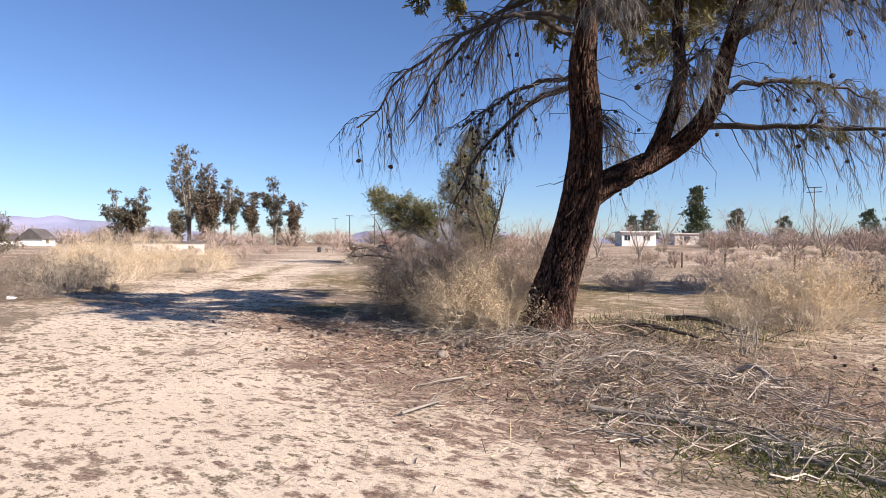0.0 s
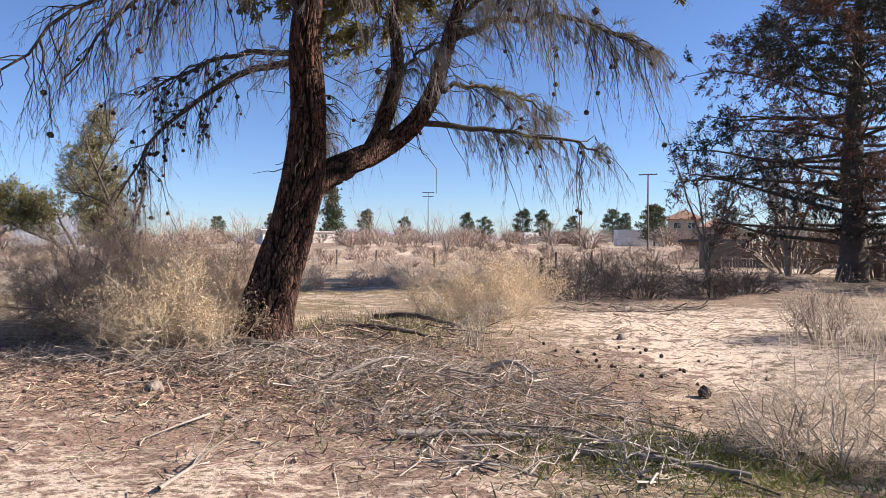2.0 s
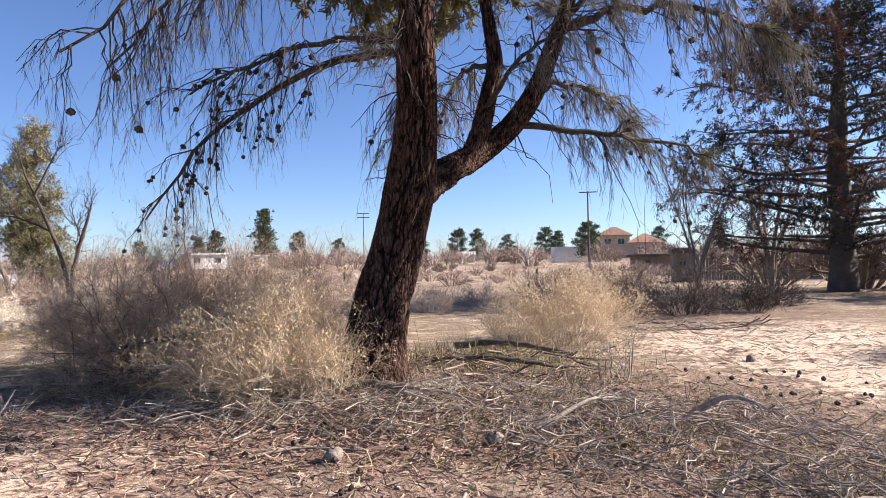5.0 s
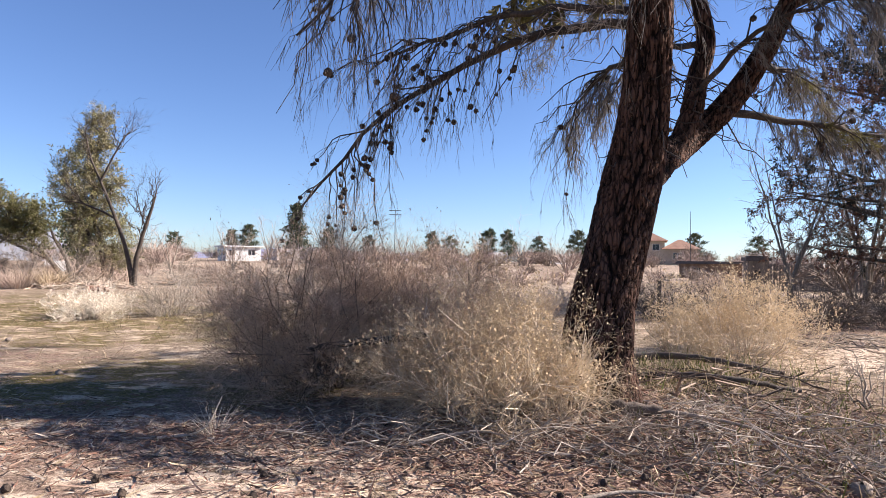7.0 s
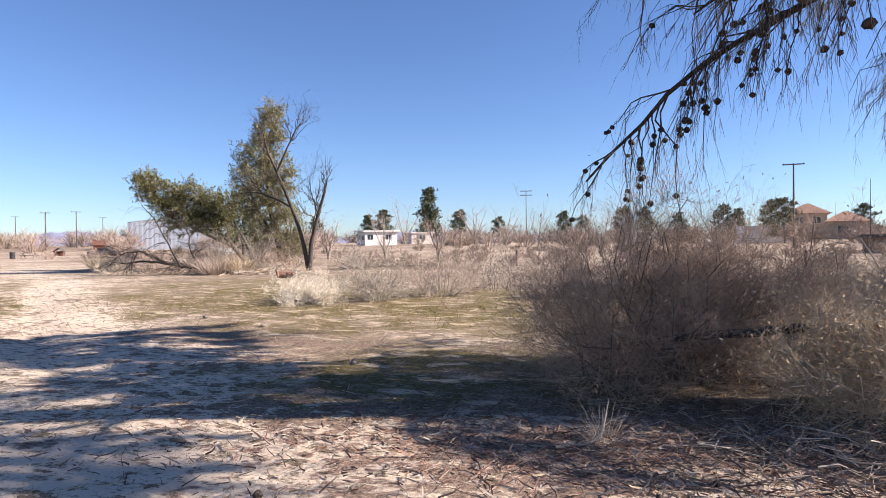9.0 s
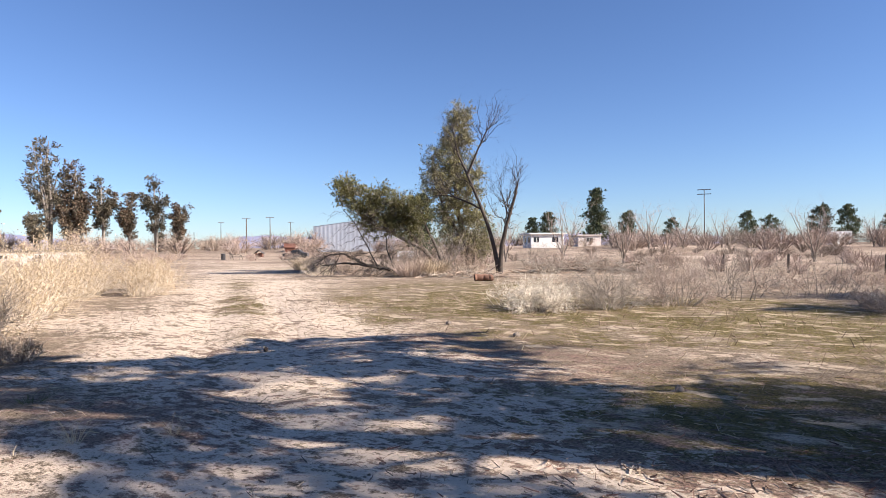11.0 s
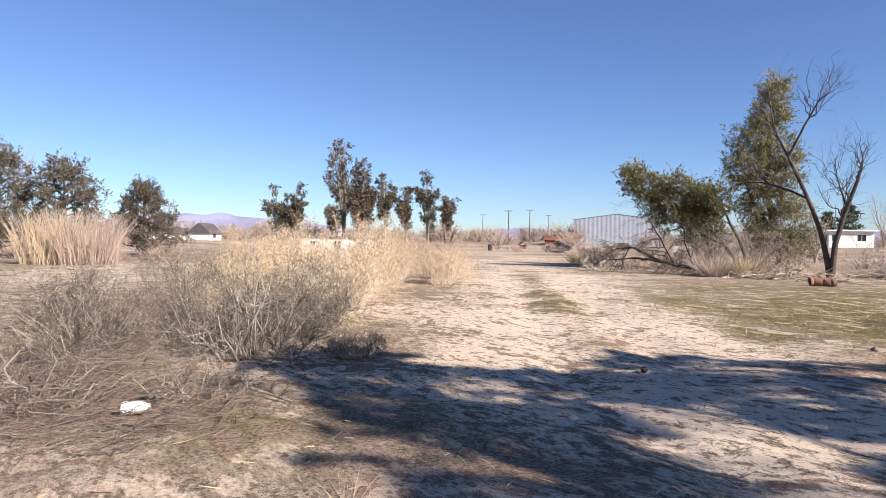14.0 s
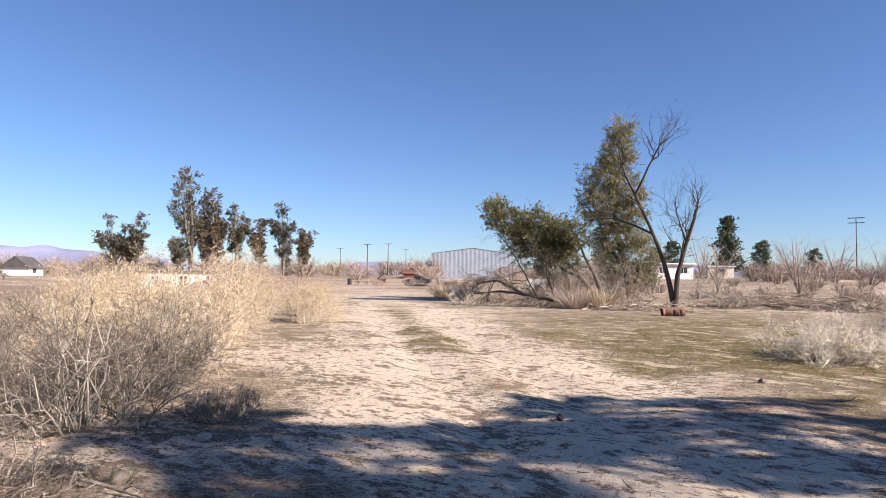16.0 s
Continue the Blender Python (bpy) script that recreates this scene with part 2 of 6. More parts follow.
def ground_mat():
    m, n, l, p = node_mat("desert_ground")
    tc = n.new("ShaderNodeTexCoord")
    v = tc.outputs["Object"]
    at = n.new("ShaderNodeAttribute")
    at.attribute_name = "cover"
    sep = n.new("ShaderNodeSeparateColor")
    l.new(at.outputs["Color"], sep.inputs["Color"])
    mpg = n.new("ShaderNodeMapping")
    mpg.inputs["Scale"].default_value = (0.6, 1.0, 1.0)
    mpg.inputs["Rotation"].default_value = (0, 0, 0.5)
    l.new(v, mpg.inputs["Vector"])
    n1 = noise_node(n, l, v, 0.55, 5)
    n2 = noise_node(n, l, mpg.outputs["Vector"], 4.5, 6, 0.65)
    n3 = noise_node(n, l, v, 32, 6, 0.7)
    n4 = noise_node(n, l, v, 150, 4, 0.7)
    mus = n.new("ShaderNodeTexVoronoi")
    mus.inputs["Scale"].default_value = 16.0
    l.new(v, mus.inputs["Vector"])
    clod = maths(n, l, "MULTIPLY", maths(n, l, "SUBTRACT", 0.42, mus.outputs["Distance"]), 2.2, True)
    spk = maths(n, l, "MULTIPLY", maths(n, l, "SUBTRACT", n3, 0.40), 4.5, True)
    spk4 = maths(n, l, "MULTIPLY", maths(n, l, "SUBTRACT", n4, 0.42), 5.0, True)
    n5 = noise_node(n, l, mpg.outputs["Vector"], 1.15, 9, 0.72)
    sand = mixed(n, l, n1, (0.56, 0.44, 0.33), (0.78, 0.645, 0.505))
    n6 = noise_node(n, l, mpg.outputs["Vector"], 6.0, 6, 0.7)
    sand = mixed(n, l, maths(n, l, "MULTIPLY", maths(n, l, "SUBTRACT", 1.0, spk), 0.22), sand, (0.30, 0.22, 0.16))
    patch = maths(n, l, "MULTIPLY", maths(n, l, "SUBTRACT", maths(n, l, "ADD", maths(n, l, "MULTIPLY", n5, 0.5), maths(n, l, "MULTIPLY", n6, 0.5)), 0.545), 22.0, True)
    tuft = mixed(n, l, n1, (0.13, 0.10, 0.045), (0.17, 0.12, 0.08))
    sand = mixed(n, l, maths(n, l, "MULTIPLY", maths(n, l, "MULTIPLY", patch, maths(n, l, "SUBTRACT", 1.3, spk)), 0.26, True), sand, tuft)
    n7 = noise_node(n, l, mpg.outputs["Vector"], 11.0, 5, 0.65)
    bit = maths(n, l, "MULTIPLY", maths(n, l, "SUBTRACT", maths(n, l, "ADD", maths(n, l, "MULTIPLY", n7, 0.7), maths(n, l, "MULTIPLY", n1, 0.3)), 0.585), 26.0, True)
    bare = maths(n, l, "MULTIPLY", maths(n, l, "SUBTRACT", 1.12, sep.outputs["Red"]), 3.0, True)
    sand = mixed(n, l, maths(n, l, "MULTIPLY", maths(n, l, "MULTIPLY", bit, 0.8), maths(n, l, "ADD", 0.12, bare), True), sand, (0.115, 0.088, 0.05))
    lit = mixed(n, l, spk, (0.022, 0.014, 0.010), (0.31, 0.20, 0.152))
    lit = mixed(n, l, maths(n, l, "MULTIPLY", spk4, 0.4), lit, (0.44, 0.31, 0.24))
    grn = mixed(n, l, spk, (0.024, 0.022, 0.006), (0.15, 0.118, 0.034))
    grn = mixed(n, l, maths(n, l, "MULTIPLY", spk4, 0.3), grn, (0.36, 0.28, 0.13))
    lit = mixed(n, l, maths(n, l, "MULTIPLY", maths(n, l, "SUBTRACT", n5, 0.52), 9.0, True), lit, mixed(n, l, spk, (0.13, 0.09, 0.066), (0.36, 0.27, 0.20)))
    worn = maths(n, l, "MULTIPLY", maths(n, l, "SUBTRACT", n5, 0.50), 9.0, True)
    grn = mixed(n, l, maths(n, l, "MULTIPLY", worn, 0.75), grn, mixed(n, l, spk, (0.11, 0.08, 0.042), (0.34, 0.265, 0.165)))
    n8 = noise_node(n, l, mpg.outputs["Vector"], 2.4, 5, 0.62)
    fleck = maths(n, l, "MULTIPLY", maths(n, l, "SUBTRACT", maths(n, l, "ADD", maths(n, l, "MULTIPLY", n8, 0.6), maths(n, l, "MULTIPLY", n6, 0.4)), 0.525), 24.0, True)
    grn = mixed(n, l, maths(n, l, "MULTIPLY", fleck, 0.8), grn, mixed(n, l, spk, (0.42, 0.325, 0.22), (0.68, 0.55, 0.40)))
    dry = mixed(n, l, spk, (0.11, 0.08, 0.054), (0.31, 0.24, 0.17))
    dry = mixed(n, l, worn, dry, mixed(n, l, spk, (0.30, 0.22, 0.155), (0.50, 0.40, 0.295)))

    dry = mixed(n, l, maths(n, l, "MULTIPLY", fleck, 0.8), dry, mixed(n, l, spk, (0.42, 0.32, 0.23), (0.66, 0.53, 0.40)))

    def mask(channel, soft):
        f = maths(n, l, "ADD", channel, maths(n, l, "MULTIPLY", maths(n, l, "SUBTRACT", n5, 0.5), 4.0))
        f = maths(n, l, "ADD", f, maths(n, l, "MULTIPLY", maths(n, l, "SUBTRACT", n6, 0.5), 4.4))
        f = maths(n, l, "ADD", f, maths(n, l, "MULTIPLY", maths(n, l, "SUBTRACT", n3, 0.5), 1.2))
        f = maths(n, l, "SUBTRACT", f, 0.5 - soft / 2)
        return maths(n, l, "DIVIDE", f, soft, True)

    col = mixed(n, l, mask(sep.outputs["Red"], 0.35), dry, sand)
    col = mixed(n, l, mask(sep.outputs["Green"], 0.3), col, grn)
    col = mixed(n, l, mask(sep.outputs["Blue"], 0.4), col, lit)
    l.new(col, p.inputs["Base Color"])
    p.inputs["Roughness"].default_value = 0.97
    p.inputs["Specular IOR Level"].default_value = 0.1
    h = maths(n, l, "ADD", maths(n, l, "MULTIPLY", n2, 0.8), maths(n, l, "ADD", maths(n, l, "MULTIPLY", n3, 0.4), maths(n, l, "MULTIPLY", n4, 0.12)))
    b = n.new("ShaderNodeBump")
    b.inputs["Strength"].default_value, b.inputs["Distance"].default_value = 0.8, 0.07
    h = maths(n, l, "ADD", h, maths(n, l, "MULTIPLY", clod, 0.07))
    l.new(h, b.inputs["Height"])
    l.new(b.outputs["Normal"], p.inputs["Normal"])
    return m


M["ground"] = ground_mat()


# ---- mesh tools ----
class Buf:
    """Quads gathered from many small pieces into one mesh."""

    def __init__(self):
        self.v, self.f, self.m, self.n = [], [], [], 0

    def add(self, verts, quads, mi=0):
        verts, quads = np.asarray(verts, np.float32).reshape(-1, 3), np.asarray(quads, np.int32).reshape(-1, 4)
        self.v.append(verts)
        self.f.append(quads + self.n)
        self.m.append(np.full(len(quads), mi, np.int32))
        self.n += len(verts)

    def tubes(self, C, R, sides=3, mi=0):
        """C (N, K, 3) lines and R (N, K) radii."""
        C, R = np.asarray(C, float), np.asarray(R, float)
        if C.ndim == 2:
            C, R = C[None], R[None]
        N, K = R.shape
        T = np.gradient(C, axis=1)
        T /= np.linalg.norm(T, axis=2, keepdims=True) + 1e-9
        ref = np.tile([0.31, 0.17, 0.93], (N, 1))
        flat = np.abs((T.mean(1) * ref).sum(1)) > 0.8
        ref[flat] = [0.93, -0.31, 0.17]
        U = np.cross(T, ref[:, None])
        U /= np.linalg.norm(U, axis=2, keepdims=True) + 1e-9
        W = np.cross(T, U)
        a = np.arange(sides) / sides * 2 * np.pi
        V = C[:, :, None] + R[:, :, None, None] * (np.cos(a)[:, None] * U[:, :, None] + np.sin(a)[:, None] * W[:, :, None])
        i = np.arange(N)[:, None, None] * K * sides
        k = np.arange(K - 1)[None, :, None] * sides
        s = np.arange(sides)[None, None]
        s2 = (s + 1) % sides
        Q = np.stack([i + k + s, i + k + s2, i + k + sides + s2, i + k + sides + s], -1)
        self.add(V, Q, mi)

    def leaves(self, P, D, L, Wd, rng, mi=0):
        """Leaf-shaped quads at P along D, long L and wide Wd."""
        D = D / (np.linalg.norm(D, axis=1, keepdims=True) + 1e-9)
        S = np.cross(D, rng.normal(size=D.shape))
        S /= np.linalg.norm(S, axis=1, keepdims=True) + 1e-9
        L, Wd = np.broadcast_to(L, len(P))[:, None], np.broadcast_to(Wd, len(P))[:, None]
        V = np.stack([P, P + D * L * 0.45 + S * Wd / 2, P + D * L, P + D * L * 0.45 - S * Wd / 2], 1)
        self.add(V, np.arange(len(P) * 4).reshape(-1, 4), mi)

    def ribbons(self, C, Wd, rng, mi=0):
        """Flat curved blades: C (N, K, 3) lines, Wd (N, K) widths."""
        C, Wd = np.asarray(C, float), np.asarray(Wd, float)
        N, K = Wd.shape
        S = np.cross(C[:, -1] - C[:, 0], rng.normal(size=(N, 3)))
        S /= np.linalg.norm(S, axis=1, keepdims=True) + 1e-9
        o = S[:, None] * Wd[..., None] / 2
        V = np.stack([C - o, C + o], 2)
        i = np.arange(N)[:, None] * K * 2 + np.arange(K - 1)[None] * 2
        self.add(V, np.stack([i, i + 1, i + 3, i + 2], -1), mi)

    def box(self, lo, hi, mi=0):
        (a, b, c), (d, e, f) = lo, hi
        V = [(a, b, c), (d, b, c), (d, e, c), (a, e, c), (a, b, f), (d, b, f), (d, e, f), (a, e, f)]
        self.add(V, [(3, 2, 1, 0), (4, 5, 6, 7), (0, 1, 5, 4), (1, 2, 6, 5), (2, 3, 7, 6), (3, 0, 4, 7)], mi)

    def mesh(self, name, mats, smooth=False):
        V, F, I = np.concatenate(self.v), np.concatenate(self.f), np.concatenate(self.m)
        me = bpy.data.meshes.new(name)
        me.vertices.add(len(V))
        me.vertices.foreach_set("co", V.ravel())
        me.loops.add(F.size)
        me.loops.foreach_set("vertex_index", F.ravel())
        me.polygons.add(len(F))
        me.polygons.foreach_set("loop_start", np.arange(0, F.size, 4, dtype=np.int32))
        me.polygons.foreach_set("material_index", I)
        me.polygons.foreach_set("use_smooth", np.full(len(F), smooth))
        for k in mats:
            me.materials.append(M[k])
        me.update(calc_edges=True)
        return me


def child(name, me, parent):
    ob = new(name, me)
    ob.parent = parent
    if name in ("twigs", "seed_heads", "needles", "leaves", "foliage", "dead_twigs"):
        tagged(ob, kind="stuff")
    return ob


def lerp_line(P, R, t):
    """Place, tangent and radius at t (0..1) of each line of P (N, K, 3), R (N, K)."""
    K = P.shape[1]
    x = np.clip(t, 0, 0.9999) * (K - 1)
    i = x.astype(int)
    u = (x - i)[:, None]
    n = np.arange(len(P))
    a, b = P[n, i], P[n, i + 1]
    r = R[n, i] * (1 - u[:, 0]) + R[n, i + 1] * u[:, 0]
    d = b - a
    return a * (1 - u) + b * u, d / (np.linalg.norm(d, axis=1, keepdims=True) + 1e-9), r


def spawn(rng, P, R, per, t0, t1, lo, hi, angle, up=0.0, droop=0.0, K=4, wob=0.06, thin=0.6, tip=0.25, rmax=9.0):
    """Twigs that leave the lines P, R: their lines and radii."""
    idx = np.repeat(np.arange(len(P)), per)
    N = len(idx)
    t = rng.uniform(t0, t1, N)
    p, d, r = lerp_line(P[idx], R[idx], t)
    q = np.cross(d, rng.normal(size=(N, 3)))
    q /= np.linalg.norm(q, axis=1, keepdims=True) + 1e-9
    a = np.radians(angle * rng.uniform(0.6, 1.3, N))[:, None]
    d = np.cos(a) * d + np.sin(a) * q + np.array([0, 0, up])
    d /= np.linalg.norm(d, axis=1, keepdims=True) + 1e-9
    L = rng.uniform(lo, hi, N)[:, None, None]
    s = np.linspace(0, 1, K)[None, :, None]
    C = p[:, None] + d[:, None] * L * s + np.array([0, 0, -droop]) * L * s**2
    C[:, 1:] += rng.normal(size=(N, K - 1, 3)) * wob * L
    rr = np.minimum(r * thin, rmax)[:, None] * np.linspace(1, tip, K)[None]
    return C, rr


def smooth_line(pts, n):
    """A line through pts resampled to n places (Catmull-Rom)."""
    p = np.array(pts, float)
    p = np.vstack([2 * p[0] - p[1], p, 2 * p[-1] - p[-2]])
    out = []
    for x in np.linspace(0, len(pts) - 1.0001, n):
        i = int(x)
        u = x - i
        a, b, c, d = p[i], p[i + 1], p[i + 2], p[i + 3]
        out.append(0.5 * (2 * b + (c - a) * u + (2 * a - 5 * b + 4 * c - d) * u * u + (3 * b - a - 3 * c + d) * u**3))
    return np.array(out)


def vnoise(x, y, s, seed=0.0):
    """Smooth noise of arrays, about -1..1."""
    x, y = np.asarray(x, float) / s + seed * 17.3, np.asarray(y, float) / s - seed * 9.1
    i, j = np.floor(x), np.floor(y)
    u, w = x - i, y - j
    u, w = u * u * (3 - 2 * u), w * w * (3 - 2 * w)

    def h(a, b):
        q = np.sin(a * 127.1 + b * 311.7) * 43758.5453
        return (q - np.floor(q)) * 2 - 1

    return (h(i, j) * (1 - u) + h(i + 1, j) * u) * (1 - w) + (h(i, j + 1) * (1 - u) + h(i + 1, j + 1) * u) * w


def sstep(a, b, x):
    t = np.clip((np.asarray(x, float) - a) / (b - a), 0, 1)
    return t * t * (3 - 2 * t)


TRACK = np.array([(8, -4), (0, 1.5), (-6, 5.2), (-10.5, 8), (-15, 12.5), (-25, 23), (-50, 47), (-95, 88)], float)


def track_gap(x, y):
    """Distance from the dirt track's middle line, and the side of it."""
    best = np.full(np.shape(x), 1e9)
    for a, b in zip(TRACK[:-1], TRACK[1:]):
        ab = b - a
        u = np.clip(((x - a[0]) * ab[0] + (y - a[1]) * ab[1]) / (ab @ ab), 0, 1)
        best = np.minimum(best, np.hypot(x - a[0] - u * ab[0], y - a[1] - u * ab[1]))
    return best


def height(x, y):
    x, y = np.asarray(x, float), np.asarray(y, float)
    d = np.hypot(x + 3, y - 3)
    z = 0.0122 * np.clip(d - 100, 0, 150)
    z = z - 0.3 * np.exp(-((x - 7.3) ** 2 + (y - 4.6) ** 2) / 7.0)
    near = 1 - sstep(14, 26, np.hypot(x + 7, y - 7))
    z = z + near * (0.04 * vnoise(x, y, 2.3) + 0.022 * vnoise(x, y, 0.8, 1) + 0.014 * vnoise(x, y, 0.36, 2))
    g = track_gap(x, y)
    z = z - near * 0.05 * np.exp(-((g - 0.75) / 0.35) ** 2) * sstep(-6, -9, x)
    z = z + 0.13 * np.exp(-(((x - 1.4) ** 2 + (y - 6.9) ** 2) / 1.6))
    return z


def gz(x, y):
    return float(height(x, y))


# ---- ground ----
def grown(a, b, step, end, f):
    core = list(np.arange(a, b + step / 2, step))
    s, x = step, core[-1]
    while x < end:
        s *= f
        x += s
        core.append(x)
    s, x = step, core[0]
    while x > -end:
        s *= f
        x -= s
        core.insert(0, x)
    return np.array(core)


def build_ground():
    xs, ys = grown(-20, 9, 0.18, 4200, 1.15), grown(-1, 17, 0.18, 4200, 1.15)
    X, Y = np.meshgrid(xs, ys)
    V = np.stack([X, Y, height(X, Y)], -1)
    ny, nx = X.shape
    i = np.arange(ny - 1)[:, None] * nx + np.arange(nx - 1)[None]
    b = Buf()
    b.add(V, np.stack([i, i + 1, i + nx + 1, i + nx], -1))
    me = b.mesh("ground", ["ground"], smooth=True)
    x, y = X.ravel(), Y.ravel()
    g = track_gap(x, y)
    wide = 2.3 + 1.2 * np.exp(-((x + 2) ** 2 + (y - 2) ** 2) / 90)
    sand = 1 - sstep(wide - 0.9, wide + 0.9, g)
    sand = sand - 0.75 * np.exp(-(g / 0.45) ** 2) * sstep(-11, -15, x) - 0.25 * np.exp(-((g - 1.6) / 0.4) ** 2) * sstep(-11, -15, x)
    sand = np.maximum(sand, 0.9 * np.exp(-(((x - 8.4) / 3.0) ** 2 + ((y - 9.3) / 5.2) ** 2)))
    sand = np.maximum(sand, 0.8 * np.exp(-(((x + 16.5) / 4.5) ** 2 + ((y - 10.5) / 2.6) ** 2)))
    sand = np.maximum(sand, 0.7 * np.exp(-(((x + 34) / 9) ** 2 + ((y - 9) / 4) ** 2)))
    sand = np.maximum(sand, 0.62 * np.exp(-(((x + 13) / 3.0) ** 2 + ((y - 4.6) / 2.0) ** 2)))
    far = sstep(30, 70, np.hypot(x, y))
    sand = np.maximum(sand, 0.32 * far)
    green = 0.92 * np.exp(-(((x + 7.5) / 8) ** 2 + ((y - 15.5) / 5.0) ** 4))
    green = np.maximum(green, 0.88 * np.exp(-(((x + 13.5) / 4) ** 2 + ((y - 21) / 7) ** 2)))
    green = np.maximum(green, 0.95 * np.exp(-(((x - 6.2) / 1.2) ** 2 + ((y - 2.9) / 1.2) ** 2)))
    green = np.maximum(green, 0.7 * np.exp(-(((x - 3.2) / 1.6) ** 2 + ((y - 8.3) / 1.4) ** 2)))
    green = np.maximum(green, 0.5 * np.exp(-(((x - 8.5) / 2.5) ** 2 + ((y - 11.5) / 1.2) ** 2)))
    green = np.maximum(green, 0.5 * np.exp(-(((x + 34) / 6) ** 2 + ((y - 14) / 3) ** 2)))
    green = np.maximum(green * (1 - 0.8 * sand), np.clip(0.5 + 0.75 * vnoise(x, y, 1.3, 4) + 0.3 * vnoise(x, y, 0.5, 3), 0, 1) * np.exp(-((g + 0.25 * vnoise(x, y, 2.0, 2)) / 0.6) ** 2) * sstep(-10, -14, x) * (1 - far))
    green = np.maximum(green, 0.6 * np.exp(-(((x - 4.0) / 1.5) ** 2 + ((y - 4.9) / 1.3) ** 2)))
    green = np.maximum(green, 0.5 * np.exp(-(((x + 10.5) / 1.5) ** 2 + ((y - 5.6) / 0.9) ** 2)))
    litter = 1.1 * np.exp(-(((x - 2.9) / 4.6) ** 2 + ((y - 4.9) / 3.1) ** 2) ** 1.6)
    litter = np.maximum(litter, 0.75 * np.exp(-(((x + 2.6) / 2.6) ** 2 + ((y - 5.6) / 1.3) ** 2)))
    # dark moss left of the brown shrub, also painting its shadow deeper
    green = np.maximum(green, 1.05 * np.exp(-(((x + 4.0) / 3.0) ** 2 + ((y - 7.6) / 1.9) ** 2)))
    green = np.maximum(green, 0.85 * np.exp(-(((x + 12.2) / 1.8) ** 2 + ((y - 4.2) / 1.1) ** 2)))
    litter = np.maximum(litter, 0.95 * np.exp(-(((x + 13.8) / 1.8) ** 2 + ((y - 3.4) / 1.5) ** 2)))
    litter = np.maximum(litter, 0.75 * np.exp(-(((x - 10) / 4.5) ** 2 + ((y - 16) / 3.0) ** 2)))
    litter = np.maximum(litter, 0.6 * np.exp(-(((x + 9.9) / 2.2) ** 2 + ((y - 5.4) / 1.2) ** 2)))
    litter = np.maximum(litter, 0.62 * np.exp(-(((x + 8.5) / 3.5) ** 2 + ((y - 9.6) / 1.3) ** 2)))
    litter = np.maximum(litter, 0.9 * np.exp(-(((x - 4.6) / 2.4) ** 2 + ((y - 4.0) / 1.8) ** 2)))
    litter = np.maximum(litter, 0.62 * np.exp(-(((x - 4.6) / 2.6) ** 2 + ((y - 1.9) / 1.5) ** 2)))
    litter = np.maximum(litter, 0.30 * far)
    # broken cover: bare flecks, moss and litter in uneven patches
    m1, m2, m3 = vnoise(x, y, 1.5, 5) + 0.6 * vnoise(x, y, 0.55, 6), vnoise(x * 0.8, y, 1.9, 7) + 0.6 * vnoise(x, y, 0.6, 8), vnoise(x, y, 1.2, 9) + 0.6 * vnoise(x, y, 0.45, 10)
    field = np.exp(-(((x + 8) / 12) ** 2 + ((y - 16) / 7.5) ** 2) ** 2) * (1 - np.clip(sand, 0, 1))
    outer = sstep(12, 26, np.hypot(x + 5, y - 7))
    m4 = vnoise(x, y, 5, 11) + 0.7 * vnoise(x, y, 14, 12) + 0.4 * vnoise(x, y, 1.8, 13)
    sand = sand + 0.28 * m1 + field * 0.38 + outer * (0.12 + 0.3 * m4)
    litter = litter + outer * 0.2 * vnoise(x, y, 8, 14)
    litter = litter - 0.75 * np.exp(-(((x - 6.2) / 1.1) ** 2 + ((y - 2.9) / 1.0) ** 2)) - 0.6 * np.exp(-(((x - 4.0) / 1.3) ** 2 + ((y - 4.9) / 1.1) ** 2)) - 0.5 * np.exp(-(((x - 3.2) / 1.3) ** 2 + ((y - 8.3) / 1.2) ** 2))
    green = green * (1 + 0.5 * m2) + field * (0.12 + 0.25 * m2)
    litter = litter * (1 + 0.28 * m3) + 0.10 * m3 * (1 - far)
    col = np.stack([sand, green, litter, np.ones_like(sand)], -1).clip(0, 1).astype(np.float32)
    at = me.color_attributes.new("cover", "FLOAT_COLOR", "POINT")
    at.data.foreach_set("color", col.ravel())
    return tagged(new("ground", me), "sandy desert ground with dry grass, moss and pine litter", "ground", kind="structure")


build_ground()


def build_mountains(az0, az1, top, dist, seed):
    """A far ridge between two compass bearings (degrees left of +y)."""
    az = np.radians(np.linspace(az0, az1, 90))
    rise = np.sin(np.linspace(0, np.pi, 90)) ** 0.5
    k = np.arange(90)
    prof = top * rise * (0.72 + 0.2 * vnoise(k, k * 0, 11, seed) + 0.1 * vnoise(k, k * 0, 4, seed + 2))
    rows = []
    for q, dd in ((0.0, -380), (0.45, -210), (0.8, -90), (1.0, 0), (0.0, 380)):
        r = dist + dd + 60 * vnoise(k, k * 0 + dd, 5, seed)
        rows.append(np.stack([-np.sin(az) * r, np.cos(az) * r, prof * q - (2 if q == 0 else 0)], -1))
    V = np.stack(rows)
    i = np.arange(4)[:, None] * 90 + np.arange(89)[None]
    b = Buf()
    b.add(V, np.stack([i, i + 1, i + 91, i + 90], -1))
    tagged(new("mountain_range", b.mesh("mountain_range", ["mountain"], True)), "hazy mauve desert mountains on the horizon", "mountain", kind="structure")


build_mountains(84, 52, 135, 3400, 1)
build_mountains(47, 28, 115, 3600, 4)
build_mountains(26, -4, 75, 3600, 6)


